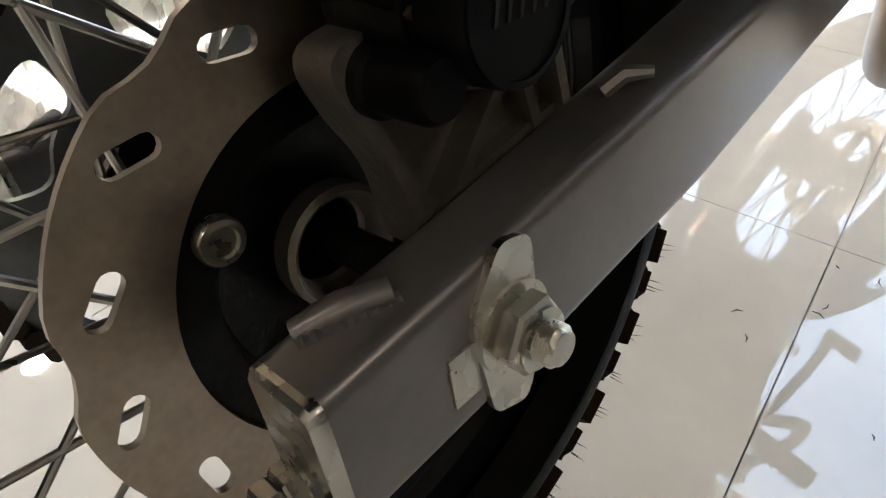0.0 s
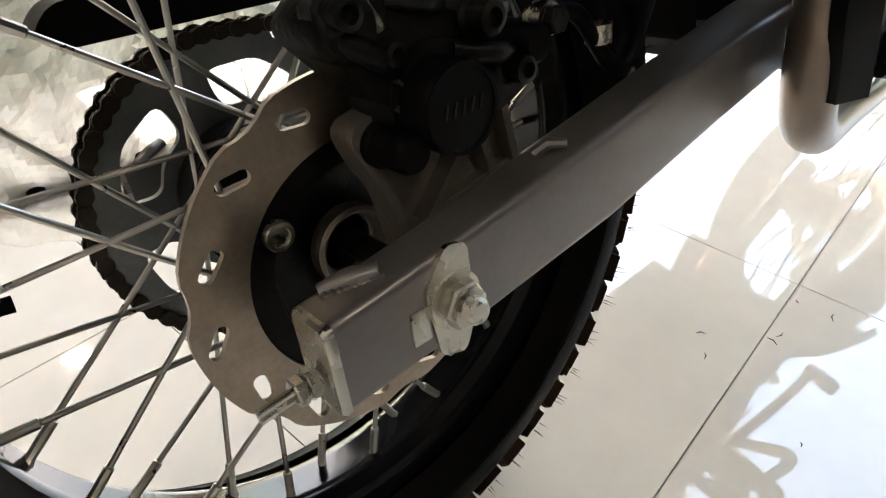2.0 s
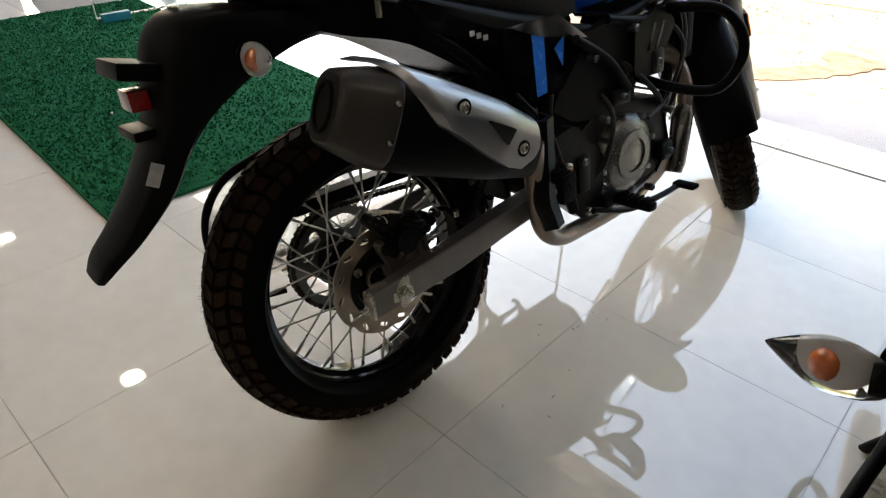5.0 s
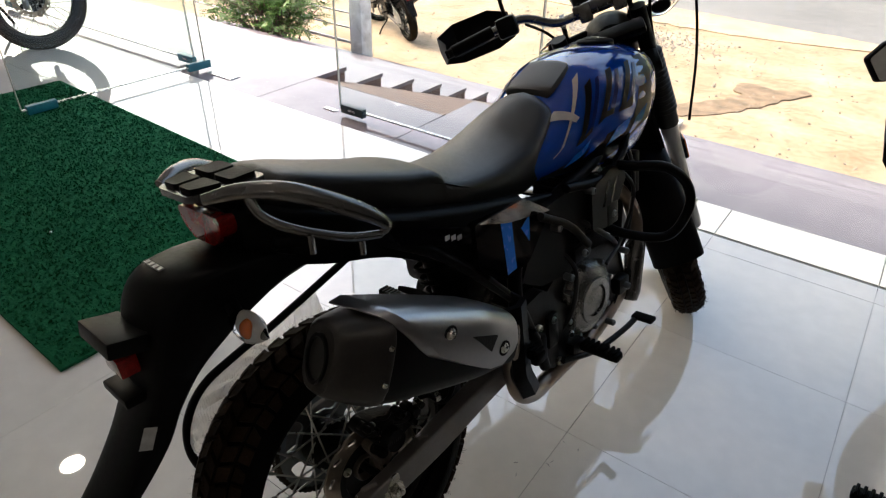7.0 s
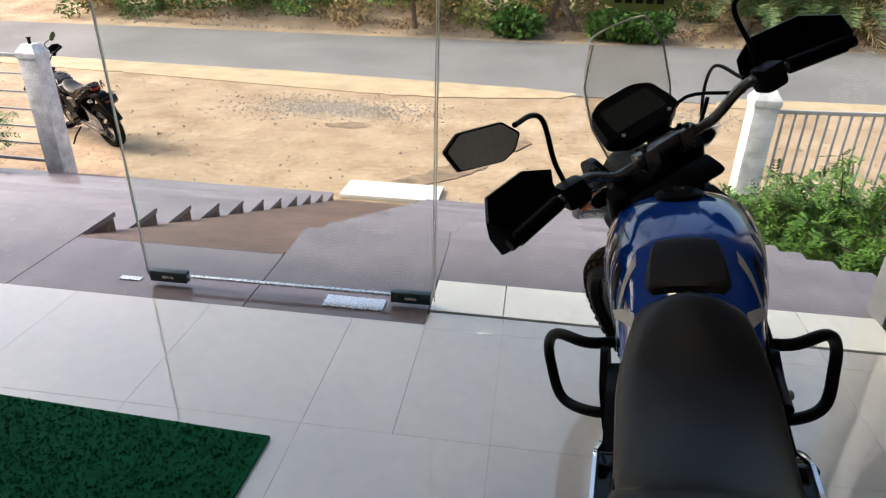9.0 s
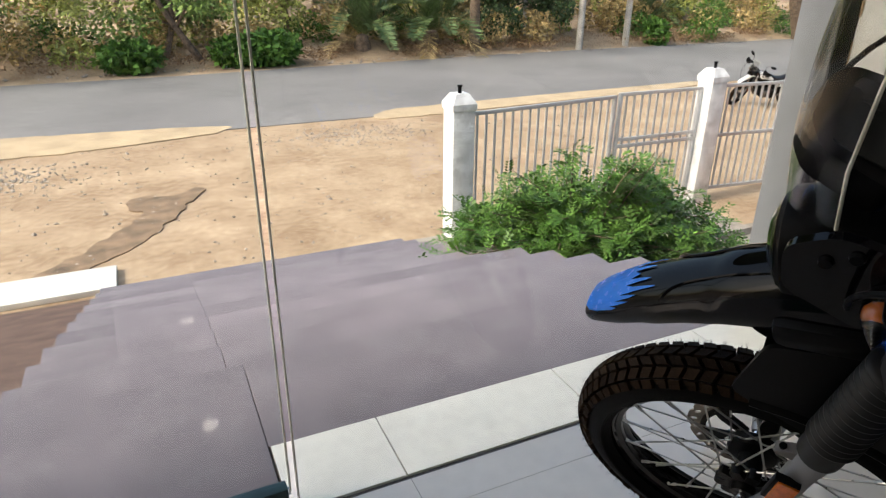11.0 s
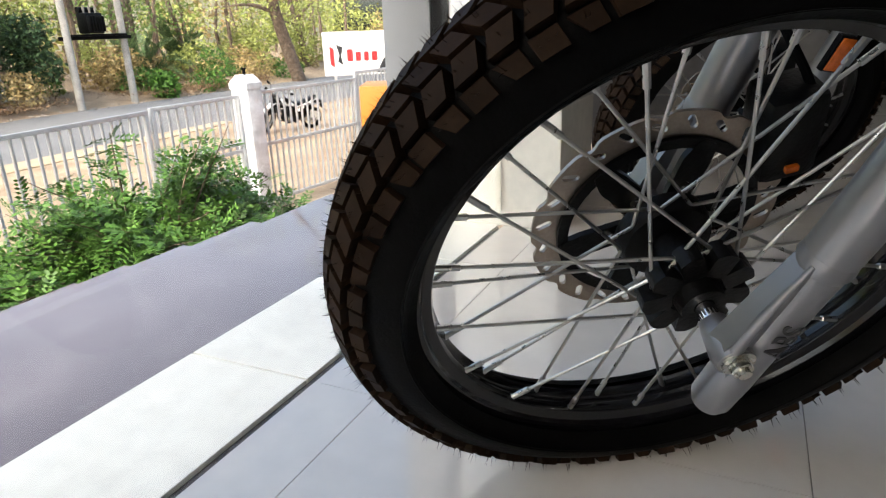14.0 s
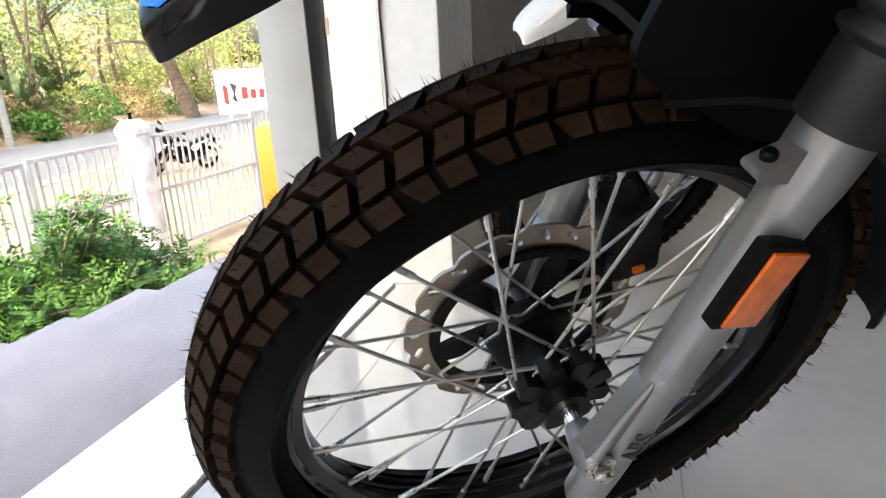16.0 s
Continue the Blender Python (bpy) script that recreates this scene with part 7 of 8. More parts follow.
for sx in (1, -1):
    X = sx * LEG_X
    p0 = LEG_LOW + Vector((X, 0, 0))
    lower = bmesh.new()
    steps = ((0, 0.010), (0.003, 0.0165), (0.012, 0.0205), (0.05, 0.0212), (0.10, 0.0205), (0.17, 0.0208), (0.195, 0.0212), (0.205, 0.0224), (0.22, 0.0226), (0.36, 0.0228), (0.385, 0.0234), (0.41, 0.0258), (0.43, 0.0264), (0.456, 0.0264))
    tube(lower, [p0 + FORK * k for k, _ in steps], [r_ for _, r_ in steps], 32)
    lg = part("fork_leg", lower, M_FORK, bike, "grey painted lower fork leg", WHEEL_TURN, True, 35)
    # axle boss in front of the leg, and the cast web that rises from it
    boss = bmesh.new()
    lathe(boss, [(0.0, X - sx * 0.030), (0.0130, X - sx * 0.030), (0.0150, X - sx * 0.022), (0.0185, X + sx * 0.004), (0.0170, X + sx * 0.016), (0.0, X + sx * 0.016)], 28, (0, FRONT_AXLE.y, FRONT_AXLE.z))
    part("axle_boss", boss, M_FORK, lg, "", None, True, 35)
    ahead = Vector((0, math.cos(FORK_RAKE), math.sin(FORK_RAKE)))
    low, high = p0 + FORK * 0.020, p0 + FORK * 0.205
    ay, az = FRONT_AXLE.y, FRONT_AXLE.z
    outline = [(ay + 0.016, az + 0.006), (high.y + ahead.y * 0.020, high.z + ahead.z * 0.020), (high.y, high.z - 0.012), (low.y, low.z), (ay + 0.004, az - 0.017)]
    web = slab(bmesh.new(), rounded(outline, 0.006, 3), X - 0.012, X + 0.012, "x")
    bmesh.ops.bevel(web, geom=[e for e in web.edges if len(e.link_faces) == 2 and e.calc_face_angle(0) > 1.2], offset=0.0045, segments=3, affect="EDGES")
    part("cast_web", web, M_FORK, lg, "", None, True, 40)
    rib = [Vector((X + sx * 0.012, ay + 0.004, az + 0.006)), Vector((X + sx * 0.011, (ay + high.y) / 2 + 0.013, (az + high.z) / 2 + 0.008)), high + ahead * 0.020 + Vector((sx * 0.010, 0, 0))]
    part("cast_rib", tube(bmesh.new(), rib, [0.007, 0.0045, 0.0025], 12, 5), M_FORK, lg, "", None, True, 40)
    part("leg_collar", tube(bmesh.new(), [p0 + FORK * 0.194, p0 + FORK * 0.202, p0 + FORK * 0.212], [0.0208, 0.0240, 0.0225], 32), M_FORK, lg, "", None, True, 40)
    bm = bmesh.new()
    hexnut(bm, (X + sx * 0.018, FRONT_AXLE.y - 0.002, FRONT_AXLE.z - 0.001), sx * 0.0105, sx * 0.009)
    lathe(bm, [(0, X + sx * 0.015), (0.0155, X + sx * 0.015), (0.0155, X + sx * 0.0185), (0, X + sx * 0.0185)], 24, (0, FRONT_AXLE.y - 0.002, FRONT_AXLE.z - 0.001))
    lathe(bm, [(0, X + sx * 0.026), (0.006, X + sx * 0.026), (0.006, X + sx * 0.031), (0, X + sx * 0.031)], 16, (0, FRONT_AXLE.y - 0.002, FRONT_AXLE.z - 0.001))
    part("pinch_bolt", bm, M_ZINC, lg, "zinc axle pinch bolt", None, False)
    # mudguard lug with bolt
    q = p0 + FORK * 0.418
    lug = slab(bmesh.new(), rounded([(q.y + 0.015, q.z - 0.004), (q.y + 0.048, q.z + 0.008), (q.y + 0.052, q.z + 0.018), (q.y + 0.015, q.z + 0.024)], 0.005, 3), X - 0.009, X + 0.009, "x")
    part("mudguard_lug", lug, M_ARM, lg, "mudguard lug")
    part("lug_bolt", lathe(bmesh.new(), [(0, 0), (0.0058, 0), (0.0058, 0.004), (0.004, 0.006), (0, 0.006)], 14, (X, q.y + 0.038, q.z + 0.020), "z"), M_BLACK, lg)
    # gaiter
    gb = p0 + FORK * 0.452
    pts, rad = [], []
    for i in range(13):
        for f, r_ in ((0.0, 0.0310), (0.30, 0.0375), (0.55, 0.0375), (0.85, 0.0310)):
            pts.append(gb + FORK * (0.045 + 0.016 * (i + f)))
            rad.append(r_ - 0.0002 * i)
    gtr = tube(bmesh.new(), [gb - FORK * 0.004, gb + FORK * 0.04] + pts, [0.0320, 0.0320] + rad, 28)
    part("fork_gaiter", gtr, M_GAITER, bike, "black ribbed rubber fork gaiter", WHEEL_TURN, True, 60)
    part("fork_tube", tube(bmesh.new(), [gb + FORK * 0.20, gb + FORK * 0.39], 0.022, 20), M_BLACK, bike, "black upper fork tube", WHEEL_TURN)
    # reflector
    rq = p0 + FORK * 0.335 + ahead * 0.015
    rmx = Matrix.Translation((X + sx * 0.0255, rq.y, rq.z)) @ Matrix.Rotation(FORK_RAKE, 4, "X")
    rf = part("fork_reflector", box(bmesh.new(), (0, 0, 0), (0.014, 0.038, 0.078), None, 0.002), M_BLACK, bike, "orange reflector in a black holder", WHEEL_TURN @ rmx)
    part("reflector_lens", box(bmesh.new(), (sx * 0.008, -0.003, 0), (0.004, 0.032, 0.070), None, 0.0012), M_ORANGE, rf, "orange prismatic lens")
# lettering on the near leg
tq = LEG_LOW + Vector((-LEG_X - 0.0205, 0, 0)) + FORK * 0.116
side_up = Vector((-1, 0, 0)).cross(FORK)
tm = Matrix.Translation(tq) @ Matrix((FORK, side_up, (-1, 0, 0))).transposed().to_4x4()
abs_text = words("abs_lettering", "ABS", 0.027, M_LETDARK, bike, WHEEL_TURN @ tm, 0.0006, "dark ABS lettering on the fork leg")
for v in abs_text.data.vertices:
    f, rr = v.co.y / 0.0205 + 0.02, 0.0226 + v.co.z
    v.co.x, v.co.y, v.co.z = v.co.x + 0.008, rr * math.sin(f), rr * math.cos(f) - 0.0205
# front caliper
fc = part("front_caliper", box(bmesh.new(), (0.066, FRONT_AXLE.y - 0.125, FRONT_AXLE.z + 0.085), (0.055, 0.06, 0.10), None, 0.012), M_DARKMETAL, bike, "black front brake caliper", WHEEL_TURN)
part("caliper_mark", box(bmesh.new(), (0.035, FRONT_AXLE.y - 0.125, FRONT_AXLE.z + 0.055), (0.006, 0.014, 0.008), None, 0.002), M_ORANGE, fc, "orange paint mark")
part("front_brake_hose", tube(bmesh.new(), [(0.06, FRONT_AXLE.y - 0.14, FRONT_AXLE.z + 0.13), (0.10, FRONT_AXLE.y - 0.10, FRONT_AXLE.z + 0.25), (0.12, 1.24, 0.72), (0.13, 1.16, 0.95), (0.16, 1.08, 1.10)], 0.0045, 8, 6), M_BLACK, bike, "black front brake hose", STEERED)

# high front mudguard (beak)
def guard_section(y, w, z, drop, thick, n_=8):
    up = [(w * math.sin(s / n_ * math.pi / 2), y, z - drop * (abs(s) / n_) ** 2.2) for s in range(-n_, n_ + 1)]
    lo = [(w * 0.93 * math.sin(s / n_ * math.pi / 2), y, z - thick - drop * 0.98 * (abs(s) / n_) ** 2.2) for s in range(n_, -n_ - 1, -1)]
    return up + lo


BEAK = [(1.627, 0.029, 0.784, 0.013, 0.010), (1.621, 0.038, 0.793, 0.020, 0.012), (1.595, 0.047, 0.812, 0.029, 0.013), (1.545, 0.054, 0.843, 0.045, 0.014), (1.505, 0.057, 0.863, 0.048, 0.015), (1.475, 0.059, 0.875, 0.052, 0.016), (1.43, 0.061, 0.891, 0.054, 0.014), (1.39, 0.063, 0.906, 0.058, 0.014), (1.34, 0.067, 0.926, 0.066, 0.012), (1.22, 0.070, 0.952, 0.078, 0.012), (1.12, 0.07, 0.938, 0.08, 0.012), (1.03, 0.06, 0.88, 0.07, 0.012)]
mg = part("front_mudguard", loft([guard_section(*b) for b in BEAK], 6), M_GLOSS, bike, "high gloss black front mudguard with a blue splash graphic", STEERED)


def beak_skin(y, s, lift):
    ys = [-b[0] for b in BEAK]
    w, z, dr = (float(np.interp(-y, ys, [b[i] for b in BEAK])) for i in (1, 2, 3))
    return Vector((w * math.sin(s * math.pi / 2) * 1.004, y, z - dr * abs(s) ** 2.2 + lift))


def beak_patch(name, outline, mat, label, lift=0.0045):
    bm = bmesh.new()
    holed_plate(bm, outline, [], 0.0, 0.001)
    bmesh.ops.subdivide_edges(bm, edges=[e for e in bm.edges if e.calc_length() > 0.02], cuts=3)
    bmesh.ops.triangulate(bm, faces=bm.faces)
    for v in bm.verts:
        v.co = beak_skin(v.co.y, max(-1, min(1, v.co.z)), lift + v.co.x * 0.3)
    return part(name, bm, mat, mg, label)


sp_r = random.Random(9)
for sx in (1, -1):
    o_ = [(1.620, 0.0), (1.620, 0.55 * sx), (1.610, 0.74 * sx), (1.59, 0.78 * sx)]
    ys = [1.54, 1.52, 1.50, 1.485, 1.47, 1.455, 1.44]
    edge_ = [(1.555, 0.78), (1.545, 0.73), (1.560, 0.69), (1.532, 0.66), (1.520, 0.63), (1.548, 0.58), (1.515, 0.54), (1.505, 0.50), (1.540, 0.46), (1.500, 0.40), (1.478, 0.37), (1.470, 0.34), (1.515, 0.31), (1.530, 0.24), (1.492, 0.19), (1.484, 0.15), (1.525, 0.10), (1.510, 0.0)]
    beak_patch("blue_splash", o_ + [(a, b * sx) for a, b in edge_], M_BLUEMATT, "blue splash graphic", 0.0030)
for sx in (1, -1):
    rim_o = [(1.46, 0.62), (1.44, 0.40), (1.40, 0.30), (1.30, 0.28), (1.16, 0.30), (1.10, 0.42)]
    part("mudguard_crease", tube(bmesh.new(), [beak_skin(a_, b_ * sx, 0.0010) for a_, b_ in ((p.x, p.y) for p in spline([Vector((a_, b_, 0)) for a_, b_ in rim_o], 6))], 0.0032, 8), M_GLOSS, mg)
part("mudguard_stay", box(bmesh.new(), (0, 1.20, 0.865), (0.17, 0.18, 0.05), None, 0.02), M_BLACK, bike, "black mudguard mount", STEERED)
# lower tyre hugger behind the legs
hs = []
for a in (100, 114, 130, 146, 162, 176, 186):
    t = radians(a)
    rr = 0.385
    hs.append([(0.074 * math.sin(s / 5 * math.pi / 2), FRONT_AXLE.y + (rr - 0.03 * (abs(s) / 5) ** 2) * math.cos(t), FRONT_AXLE.z + (rr - 0.03 * (abs(s) / 5) ** 2) * math.sin(t)) for s in range(-5, 6)]
              + [(0.070 * math.sin(s / 5 * math.pi / 2), FRONT_AXLE.y + (rr - 0.008 - 0.03 * (abs(s) / 5) ** 2) * math.cos(t), FRONT_AXLE.z + (rr - 0.008 - 0.03 * (abs(s) / 5) ** 2) * math.sin(t)) for s in range(5, -6, -1)])
part("fork_guard", loft(hs, 4), M_BLACK, bike, "black inner front mudguard", WHEEL_TURN)
for sx in (1, -1):
    part("fork_guard_flap", slab(bmesh.new(), rounded([(1.37, 0.715), (1.30, 0.84), (1.12, 0.84), (1.10, 0.62), (1.20, 0.60), (1.27, 0.625), (1.31, 0.66)], 0.02), sx * 0.060, sx * 0.068, "x"), M_BLACK, bike, "black side flap of the inner mudguard", WHEEL_TURN)

# triple clamps, bars, controls, instruments
part("triple_clamp", box(bmesh.new(), (0, 0, 0), (0.25, 0.07, 0.035), Matrix.Translation(HEAD + KING * 0.62) @ Matrix.Rotation(RAKE, 4, "X"), 0.01), M_BLACK, bike, "black lower triple clamp", STEERED)
tc = HEAD + KING * 0.735 + Vector((0, 0.012, 0))
part("triple_clamp", box(bmesh.new(), (0, 0, 0), (0.22, 0.060, 0.022), Matrix.Translation(tc) @ Matrix.Rotation(RAKE, 4, "X"), 0.01), M_BLACK, bike, "black upper triple clamp", STEERED)
BAR = Vector((0.02, 1.06, 1.055))
hb = part("handlebar", tube(bmesh.new(), [BAR + Vector(q) for q in ((-0.40, -0.085, 0.035), (-0.28, -0.055, 0.045), (-0.20, -0.025, 0.045), (-0.13, 0.0, 0.005), (-0.07, 0.005, 0.0), (0.07, 0.005, 0.0), (0.13, 0.0, 0.005), (0.20, -0.025, 0.045), (0.28, -0.055, 0.045), (0.40, -0.085, 0.035))], 0.0115, 14, 6), M_GRAB, bike, "grey tapered handlebar", STEERED)
part("clamp_cover", box(bmesh.new(), tuple(BAR + Vector((0, 0.003, 0.012))), (0.150, 0.034, 0.026), None, 0.007), M_GRAB, hb, "grey cast bar clamp cover")
for y_ in (-0.010, 0.016):
    for x_ in (-0.055, 0.055):
        part("clamp_bolt", lathe(bmesh.new(), [(0, 0.029), (0.005, 0.029), (0.005, 0.023), (0, 0.023)], 10, tuple(BAR + Vector((x_, y_, 0))), "z"), M_BLACK, hb)
for sx in (1, -1):
    part("bar_clamp", box(bmesh.new(), tuple(BAR + Vector((sx * 0.045, 0.003, 0.0))), (0.035, 0.045, 0.05), None, 0.008), M_GRAB, hb, "bar clamp")
    g0, g1 = BAR + Vector((sx * 0.285, -0.057, 0.045)), BAR + Vector((sx * 0.40, -0.085, 0.035))
    part("grip", tube(bmesh.new(), [g0, g1], 0.0165, 14), M_RUBBER, hb, "black rubber grip")
    part("bar_end", tube(bmesh.new(), [g1, g1 + (g1 - g0).normalized() * 0.02], 0.013, 12), M_BLACK, hb)
    part("switch_gear", box(bmesh.new(), tuple(BAR + Vector((sx * 0.245, -0.045, 0.042))), (0.055, 0.05, 0.055), None, 0.012), M_BLACK, hb, "black switch housing")
    part("lever", tube(bmesh.new(), [BAR + Vector((sx * 0.22, 0.0, 0.04)), BAR + Vector((sx * 0.26, 0.012, 0.035)), BAR + Vector((sx * 0.40, -0.02, 0.02))], [0.007, 0.006, 0.005], 8, 4), M_BLACK, hb, "black lever")
    # hand guard
    ho = [(0.245, 0.040), (0.30, 0.052), (0.40, 0.020), (0.435, -0.055), (0.41, -0.10)]
    bm = bmesh.new()
    rs = []
    for (x, y), zt, zb in zip(ho, (0.05, 0.075, 0.075, 0.055, 0.03), (-0.02, -0.035, -0.035, -0.02, 0.0)):
        c_ = BAR + Vector((sx * x, y, 0.03))
        rs.append(ring(bm, [c_ + Vector((0, 0, zt)), c_ + Vector((sx * 0.006, 0.010, (zt + zb) / 2)), c_ + Vector((0, 0, zb)), c_ + Vector((-sx * 0.004, -0.006, zb)), c_ + Vector((sx * 0.001, 0.004, (zt + zb) / 2)), c_ + Vector((-sx * 0.004, -0.006, zt))]))
    skin(bm, rs)
    part("hand_guard", bm, M_BLACK, hb, "black plastic hand guard")
    # mirror
    mb = BAR + Vector((sx * 0.245, -0.02, 0.065))
    mc = BAR + Vector((sx * 0.385, -0.10, 0.232))
    st_ = part("mirror_stem", tube(bmesh.new(), [mb, mb + Vector((0.0, 0.004, 0.05)), mb + Vector((-sx * 0.012, 0.006, 0.125)), mb + Vector((sx * 0.006, 0.0, 0.152)), mc + Vector((-sx * 0.075, 0.02, 0.002))], 0.0055, 10, 5), M_BLACK, bike, "black mirror stem", STEERED)
    mo = rounded([(-0.078, 0.006), (-0.045, 0.034), (0.045, 0.037), (0.078, 0.012), (0.058, -0.030), (-0.035, -0.036), (-0.062, -0.022)], 0.006, 3)
    if sx < 0:
        mo = [(-a, b) for a, b in mo][::-1]
    mm = Matrix.Translation(mc) @ Matrix.Rotation(radians(-sx * 8), 4, "Z") @ Matrix.Rotation(radians(-sx * 14), 4, "Y")
    bm = bmesh.new()
    r0 = ring(bm, [(x, 0.0, z) for x, z in mo])
    r1 = ring(bm, [(x * 1.03, 0.006, z * 1.03) for x, z in mo])
    r2 = ring(bm, [(x * 0.7, 0.028, z * 0.7) for x, z in mo])
    skin(bm, [r0, r1, r2])
    part("mirror_shell", bm, M_BLACK, st_, "black angular mirror shell", mm)
    part("mirror_glass", slab(bmesh.new(), [(a * 0.93, b * 0.93) for a, b in mo], -0.002, 0.001, "y"), M_MIRROR, st_, "mirror glass", mm, False)
    indicator(tuple(BAR + Vector((sx * 0.15, 0.09, -0.06))), sx, STEERED, "front_indicator")
cl = part("instrument_panel", slab(bmesh.new(), rounded([(-0.085, -0.035), (-0.045, -0.06), (0.045, -0.06), (0.085, -0.035), (0.075, 0.04), (0.04, 0.06), (-0.04, 0.06), (-0.075, 0.04)], 0.012), -0.022, 0.012, "z"), M_BLACK, bike, "black digital instrument cluster", STEERED @ Matrix.Translation(BAR + Vector((0.02, 0.128, 0.060))) @ Matrix.Rotation(radians(36), 4, "X") @ Matrix.Scale(1.12, 4))
part("display", slab(bmesh.new(), rounded([(-0.062, -0.030), (0.062, -0.030), (0.058, 0.035), (-0.058, 0.035)], 0.01), 0.012, 0.014, "z"), M_DISPLAY, cl, "dark glossy display")
for i in range(2):
    part("cluster_button", lathe(bmesh.new(), [(0, 0.0145), (0.004, 0.0145), (0.004, 0.012), (0, 0.012)], 10, (-0.055 + 0.11 * i, -0.043, 0.002), "z"), M_LETTER, cl)
# windscreen
ws = []
for z, w, y in ((-0.02, 0.088, 0.222), (0.08, 0.108, 0.202), (0.18, 0.104, 0.170), (0.26, 0.066, 0.138)):
    n_ = 8
    ws.append([BAR + Vector((0.025 + w * math.sin(s / n_ * 1.3) / math.sin(1.3), y - 0.10 * (1 - math.cos(s / n_ * 1.3)), z)) for s in range(-n_, n_ + 1)]
              + [BAR + Vector((0.025 + w * 0.985 * math.sin(s / n_ * 1.3) / math.sin(1.3), y - 0.004 - 0.10 * (1 - math.cos(s / n_ * 1.3)), z)) for s in range(n_, -n_ - 1, -1)])
wsc = part("windscreen", loft(ws, 4), M_SCREEN, bike, "small clear smoked windscreen", STEERED)
wsc.visible_shadow = False
rimp = [ws_[0] for ws_ in ws] + ws[-1][1:16] + [ws_[16] for ws_ in ws[::-1]]
part("screen_edge", tube(bmesh.new(), rimp, 0.0024, 6), M_GLASSEDGE, wsc, "pale bevelled screen edge")
hl = lathe(bmesh.new(), [(0, 0.255), (0.06, 0.25), (0.078, 0.235), (0.082, 0.20), (0.075, 0.12), (0.05, 0.07), (0, 0.06)], 36, tuple(BAR + Vector((0, -0.02, -0.105))), "y")
part("headlamp", hl, M_BLACK, bike, "round black headlamp shell", STEERED)
part("headlamp_lens", lathe(bmesh.new(), [(0, 0.262), (0.045, 0.258), (0.07, 0.244), (0.07, 0.238), (0, 0.24)], 36, tuple(BAR + Vector((0, -0.02, -0.105))), "y"), M_CLEAR, bike, "clear headlamp lens", STEERED)
for sx in (1, -1):
    hc = [(0.13, 0.02), (0.19, 0.0), (0.20, -0.07), (0.12, -0.13), (0.02, -0.12), (0.03, -0.03)]
    part("headlamp_cowl", slab(bmesh.new(), rounded([(BAR.y + a, BAR.z + b) for a, b in hc], 0.02), sx * 0.085, sx * 0.098, "x"), M_GLOSS, bike, "black headlamp cowl side", STEERED)
    for a, b in ((0.116, -0.01), (0.147, -0.02)):
        part("cowl_bolt", lathe(bmesh.new(), [(0, 0.098), (0.009, 0.098), (0.007, 0.103), (0, 0.103)], 14, (0, BAR.y + a, BAR.z + b)) if sx > 0 else lathe(bmesh.new(), [(0, -0.098), (0.009, -0.098), (0.007, -0.103), (0, -0.103)], 14, (0, BAR.y + a, BAR.z + b)), M_BLACK, bike, "", STEERED)
for pts in (((-0.20, -0.01, 0.03), (-0.16, 0.10, -0.02), (-0.10, 0.13, -0.12), (-0.05, 0.08, -0.20)), ((0.22, 0.0, 0.05), (0.25, 0.13, 0.06), (0.26, 0.24, -0.06), (0.22, 0.26, -0.24), (0.15, 0.24, -0.42)), ((0.20, -0.02, 0.03), (0.12, 0.10, 0.04), (0.04, 0.12, -0.10), (0.02, 0.05, -0.2))):
    part("cable", tube(bmesh.new(), [BAR + Vector(p) for p in pts], 0.0042, 8, 6), M_BLACK, bike, "black control cable", STEERED)


# plastic film hung inside the side guard loop
bm = bmesh.new()
rows = []
NY, NZ = 72, 52
for i in range(NY + 1):
    y = -0.237 + 0.346 * i / NY
    top = float(np.interp(y, (-0.237, -0.227, -0.176, -0.09, 0.0, 0.2), (0.445, 0.481, 0.538, 0.566, 0.590, 0.66)))
    bot = float(np.interp(y, (-0.237, -0.205, -0.10, 0.11), (0.415, 0.345, 0.288, 0.300))) + 0.010 * noise.noise(Vector((y * 30, 0, 8)))
    row = []
    for j in range(NZ + 1):
        z = bot + (top - bot) * j / NZ
        fan = math.atan2(z - 0.50, y - 0.02)
        fold = 1 - 2 * abs(noise.noise(Vector((fan * 7, math.hypot(y, z - 0.5) * 5, 1.0))))
        fine = 1 - 2 * abs(noise.noise(Vector((y * 34 + z * 22, z * 26 - y * 10, 4.0))))
        slack = min(1.0, 6 * j / NZ, 6 * (NZ - j) / NZ)
        row.append(bm.verts.new((-0.157 + slack * (0.013 * fold + 0.006 * fine), y, z)))
    rows.append(row)
for i in range(NY):
    for j in range(NZ):
        bm.faces.new((rows[i][j], rows[i + 1][j], rows[i + 1][j + 1], rows[i][j + 1]))
bmesh.ops.solidify(bm, geom=bm.faces[:], thickness=0.0006)
part("protective_film", bm, M_WRAP, bike, "creased milky plastic film on the side guard", None, False)


part("pipe_guard", tube(bmesh.new(), [(0.132, 0.975, 0.445), (0.132, 0.965, 0.43), (0.134, 0.935, 0.30), (0.136, 0.925, 0.275)], [0.020, 0.028, 0.028, 0.022], 18), M_GRAB, hp, "grey header pipe guard")

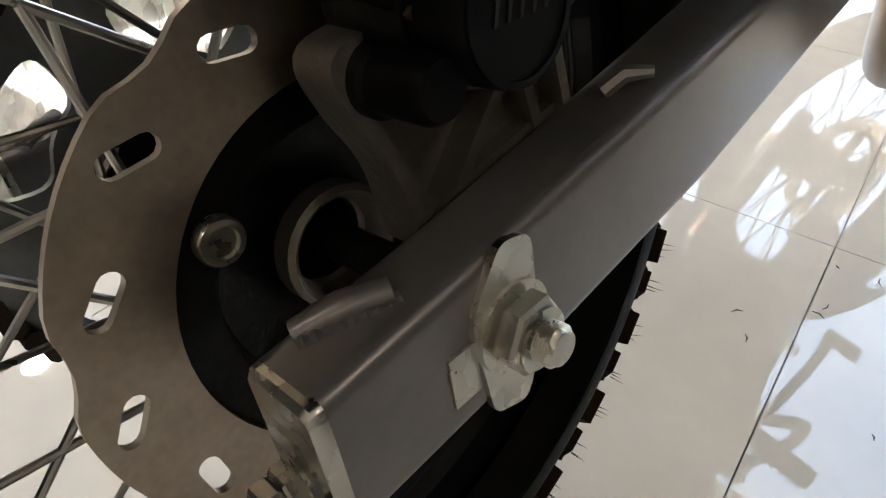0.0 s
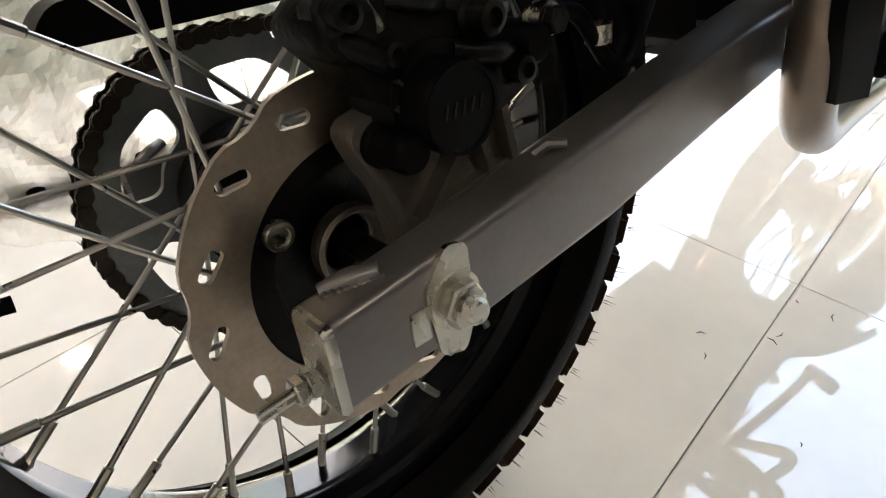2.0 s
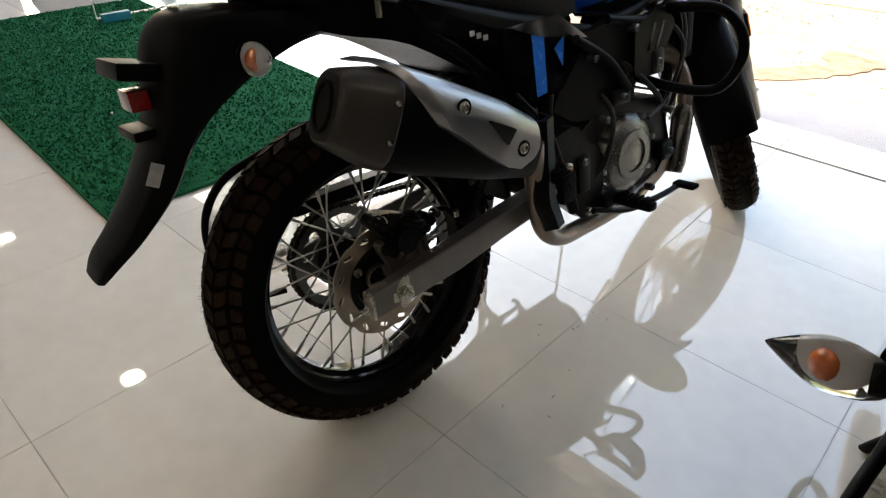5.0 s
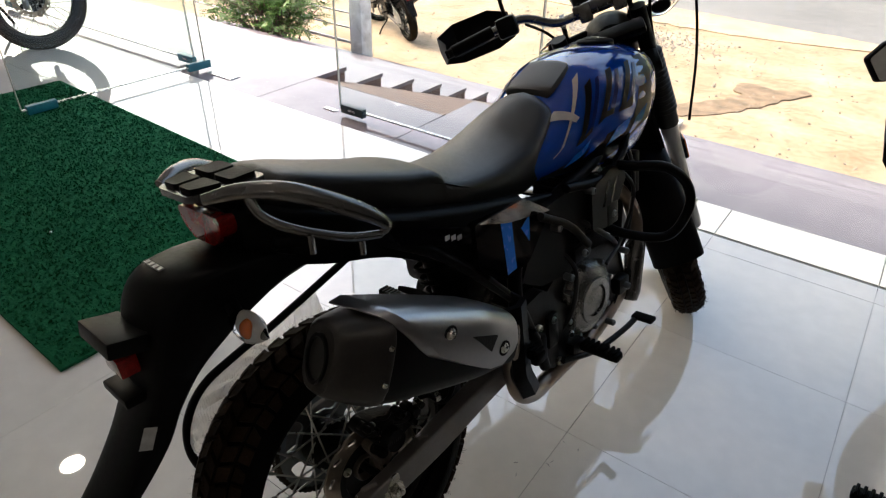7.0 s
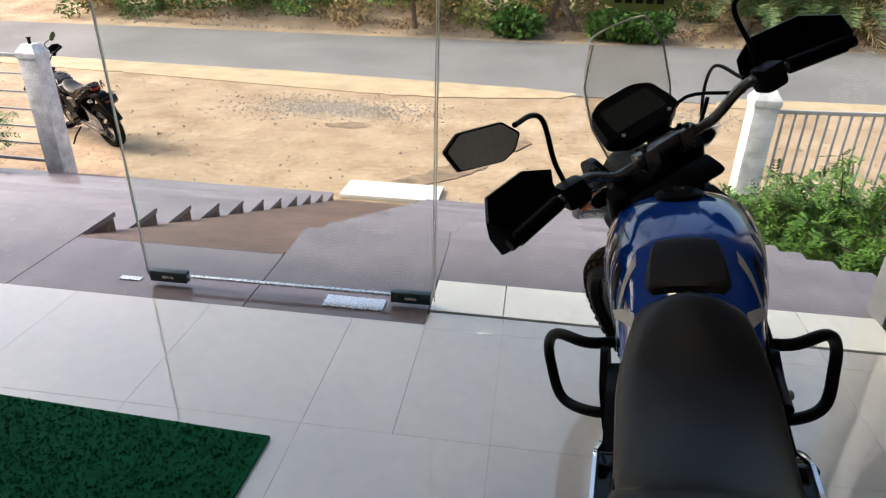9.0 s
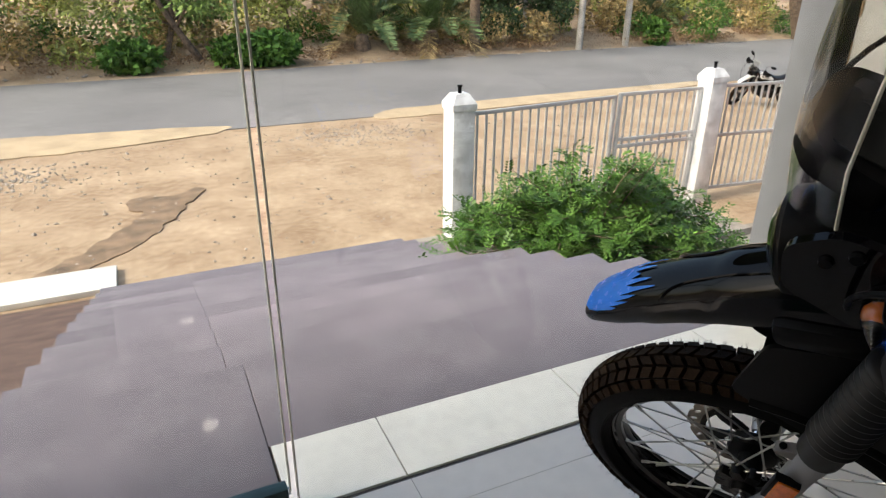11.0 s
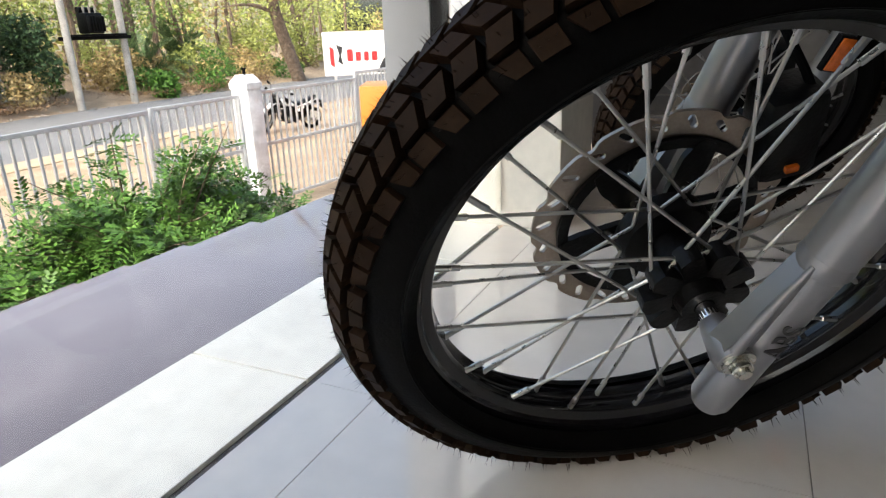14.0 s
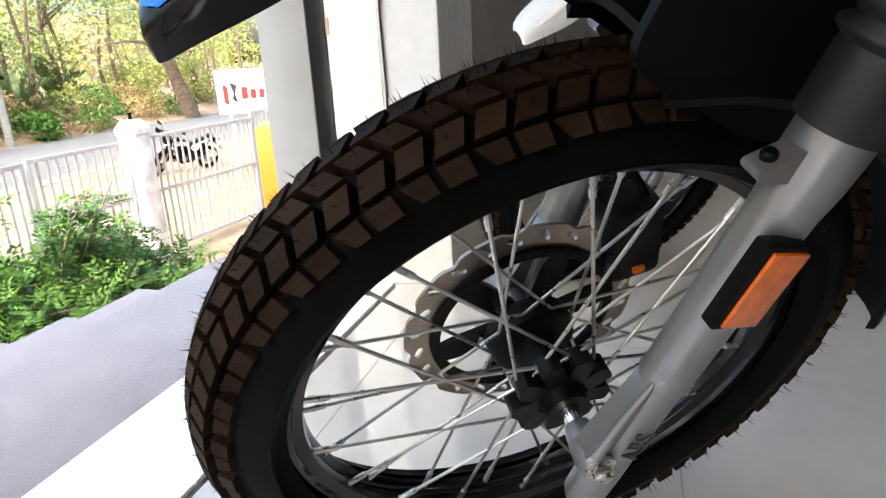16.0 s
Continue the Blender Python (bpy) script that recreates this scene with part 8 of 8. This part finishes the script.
# hoses, cables and brackets round the engine
for pts, rad in (([(0.10, 0.62, 0.66), (0.155, 0.70, 0.60), (0.16, 0.80, 0.52), (0.12, 0.88, 0.46)], 0.007),
                 ([(0.12, 0.58, 0.60), (0.165, 0.62, 0.52), (0.168, 0.60, 0.42), (0.15, 0.56, 0.36)], 0.006),
                 ([(0.08, 0.90, 0.70), (0.15, 0.92, 0.62), (0.15, 0.86, 0.50), (0.165, 0.76, 0.47)], 0.005),
                 ([(0.06, 0.96, 0.80), (0.12, 0.97, 0.66), (0.13, 0.93, 0.50), (0.12, 0.86, 0.42)], 0.006),
                 ([(-0.10, 0.62, 0.66), (-0.155, 0.72, 0.58), (-0.15, 0.84, 0.48)], 0.007),
                 ([(0.145, 0.34, 0.62), (0.17, 0.40, 0.54), (0.172, 0.44, 0.45)], 0.0055)):
    part("hose", tube(bmesh.new(), pts, rad, 10, 6), M_GAITER, bike, "black rubber hose")
for c, s in (((0.150, 0.66, 0.545), (0.03, 0.07, 0.04)), ((0.150, 0.79, 0.60), (0.04, 0.05, 0.06)), ((0.155, 0.52, 0.40), (0.03, 0.04, 0.09)), ((0.145, 0.86, 0.36), (0.03, 0.05, 0.05))):
    part("engine_bracket", box(bmesh.new(), c, s, None, 0.009), M_DARKMETAL, bike, "black cast engine bracket")
for y, z in ((0.60, 0.505), (0.66, 0.545), (0.79, 0.60), (0.52, 0.43), (0.86, 0.36), (0.64, 0.29), (0.78, 0.285), (0.85, 0.47), (0.56, 0.65), (0.70, 0.69)):
    part("engine_bolt", lathe(bmesh.new(), [(0, 0.150), (0.009, 0.150), (0.009, 0.172), (0.006, 0.175), (0.005, 0.171), (0, 0.171)], 12, (0, y, z)), M_SPROCKET, bike, "dull steel bolt")
part("sight_glass", lathe(bmesh.new(), [(0, 0.150), (0.016, 0.150), (0.016, 0.158), (0.012, 0.160), (0, 0.157)], 20, (0, 0.60, 0.335)), M_CHROME, bike, "round oil sight glass")
part("frame_tube", tube(bmesh.new(), [(0.165, 0.50, 0.70), (0.168, 0.60, 0.64), (0.165, 0.68, 0.56)], 0.010, 10, 4), M_BLACK, bike, "black frame tube")
part("frame_tube", tube(bmesh.new(), [(0.10, 0.98, 0.84), (0.145, 0.88, 0.74), (0.155, 0.76, 0.70), (0.15, 0.62, 0.72)], 0.011, 10, 5), M_BLACK, bike, "black frame tube")


# ---- other parked motorcycles ----
def repaint(copy, swaps, label):
    """Gives a copy its own paint: part name to material."""
    for o in copy.children_recursive:
        key = o.name.split(".")[0]
        if key in swaps:
            o.data = o.data.copy()
            o.data.materials[0] = swaps[key]
    copy["label"] = label
    return copy


M_YELLOW = material("yellow_paint", (0.72, 0.40, 0.02), 0.2, var=0.04, coat=0.5)
BLACKED = {"fuel_tank": M_GLOSS, "shard": M_GLOSS, "graphic_shape": M_GRAB, "blue_splash": M_WHITE, "front_mudguard": M_WHITE, "panel_stripe": M_GRAB}
other = copy_thing(bike, pose(1.10, 0.11, 0, 0, -LEAN, 1.6))
repaint(other, {**BLACKED, "grab_rail": M_FILM, "rail_lower": M_FILM, "tail_rack": M_FILM}, "black adventure motorcycle with a white front mudguard, film-wrapped rack")
indoor = copy_thing(bike, ROOM @ pose(-6.12, 1.40, 0, 0, 0, -84) @ pose(0, 0, 0, 0, -LEAN, 0))
repaint(indoor, {"fuel_tank": M_YELLOW, "shard": M_YELLOW, "blue_splash": M_YELLOW, "front_mudguard": M_YELLOW, "tail_strip": M_YELLOW, "side_panel": M_YELLOW}, "yellow motorcycle parked inside behind the glass front")
far_bike = copy_thing(bike, ROOM @ pose(-6.35, 8.0, GROUND_Z, 0, 0, 62) @ pose(0, 0, 0, 0, -LEAN, 0))
repaint(far_bike, {**BLACKED, "front_mudguard": M_GLOSS, "blue_splash": M_GLOSS}, "dusty black motorcycle parked on the sand by the gate post")

gate_bike = copy_thing(bike, ROOM @ pose(11.6, 10.3, GROUND_Z, 0, 0, 60) @ pose(0, 0, 0, 0, -LEAN, 0) @ Matrix.Scale(0.76, 4))
repaint(gate_bike, {**BLACKED, "front_mudguard": M_WHITE, "fuel_tank": M_WHITE, "side_panel": M_WHITE, "tail_fairing": M_WHITE}, "small white and black motorcycle parked beyond the gate")

# ---- floor tiles ----
for i in range(len(TILE_U) - 1):
    for j in range(len(TILE_V) - 1):
        a, b, c, d = TILE_U[i], TILE_U[i + 1], TILE_V[j + 1], TILE_V[j]
        spans = ((a, b, d),)
        if j == 0:
            spans = ((a, b, 1.858),) if b < -0.73 else (((a, -0.734, 1.858), (-0.734, b, d)) if a < -0.73 else spans)
        for a_, b_, d_ in spans:
            part("floor_tile", box(bmesh.new(), ((a_ + b_) / 2, (c + d_) / 2, -0.006), (b_ - a_ - 0.0015, d_ - c - 0.0015, 0.012)), M_TILE, floor, "", None, False)
for i in range(len(TILE_U) - 1):
    a, b = max(TILE_U[i], -0.734), TILE_U[i + 1]
    if b > -0.73:
        part("floor_tile", box(bmesh.new(), ((a + b) / 2, 1.895, -0.006), (b - a - 0.0015, 0.118, 0.012)), M_TILE, floor, "", None, False)
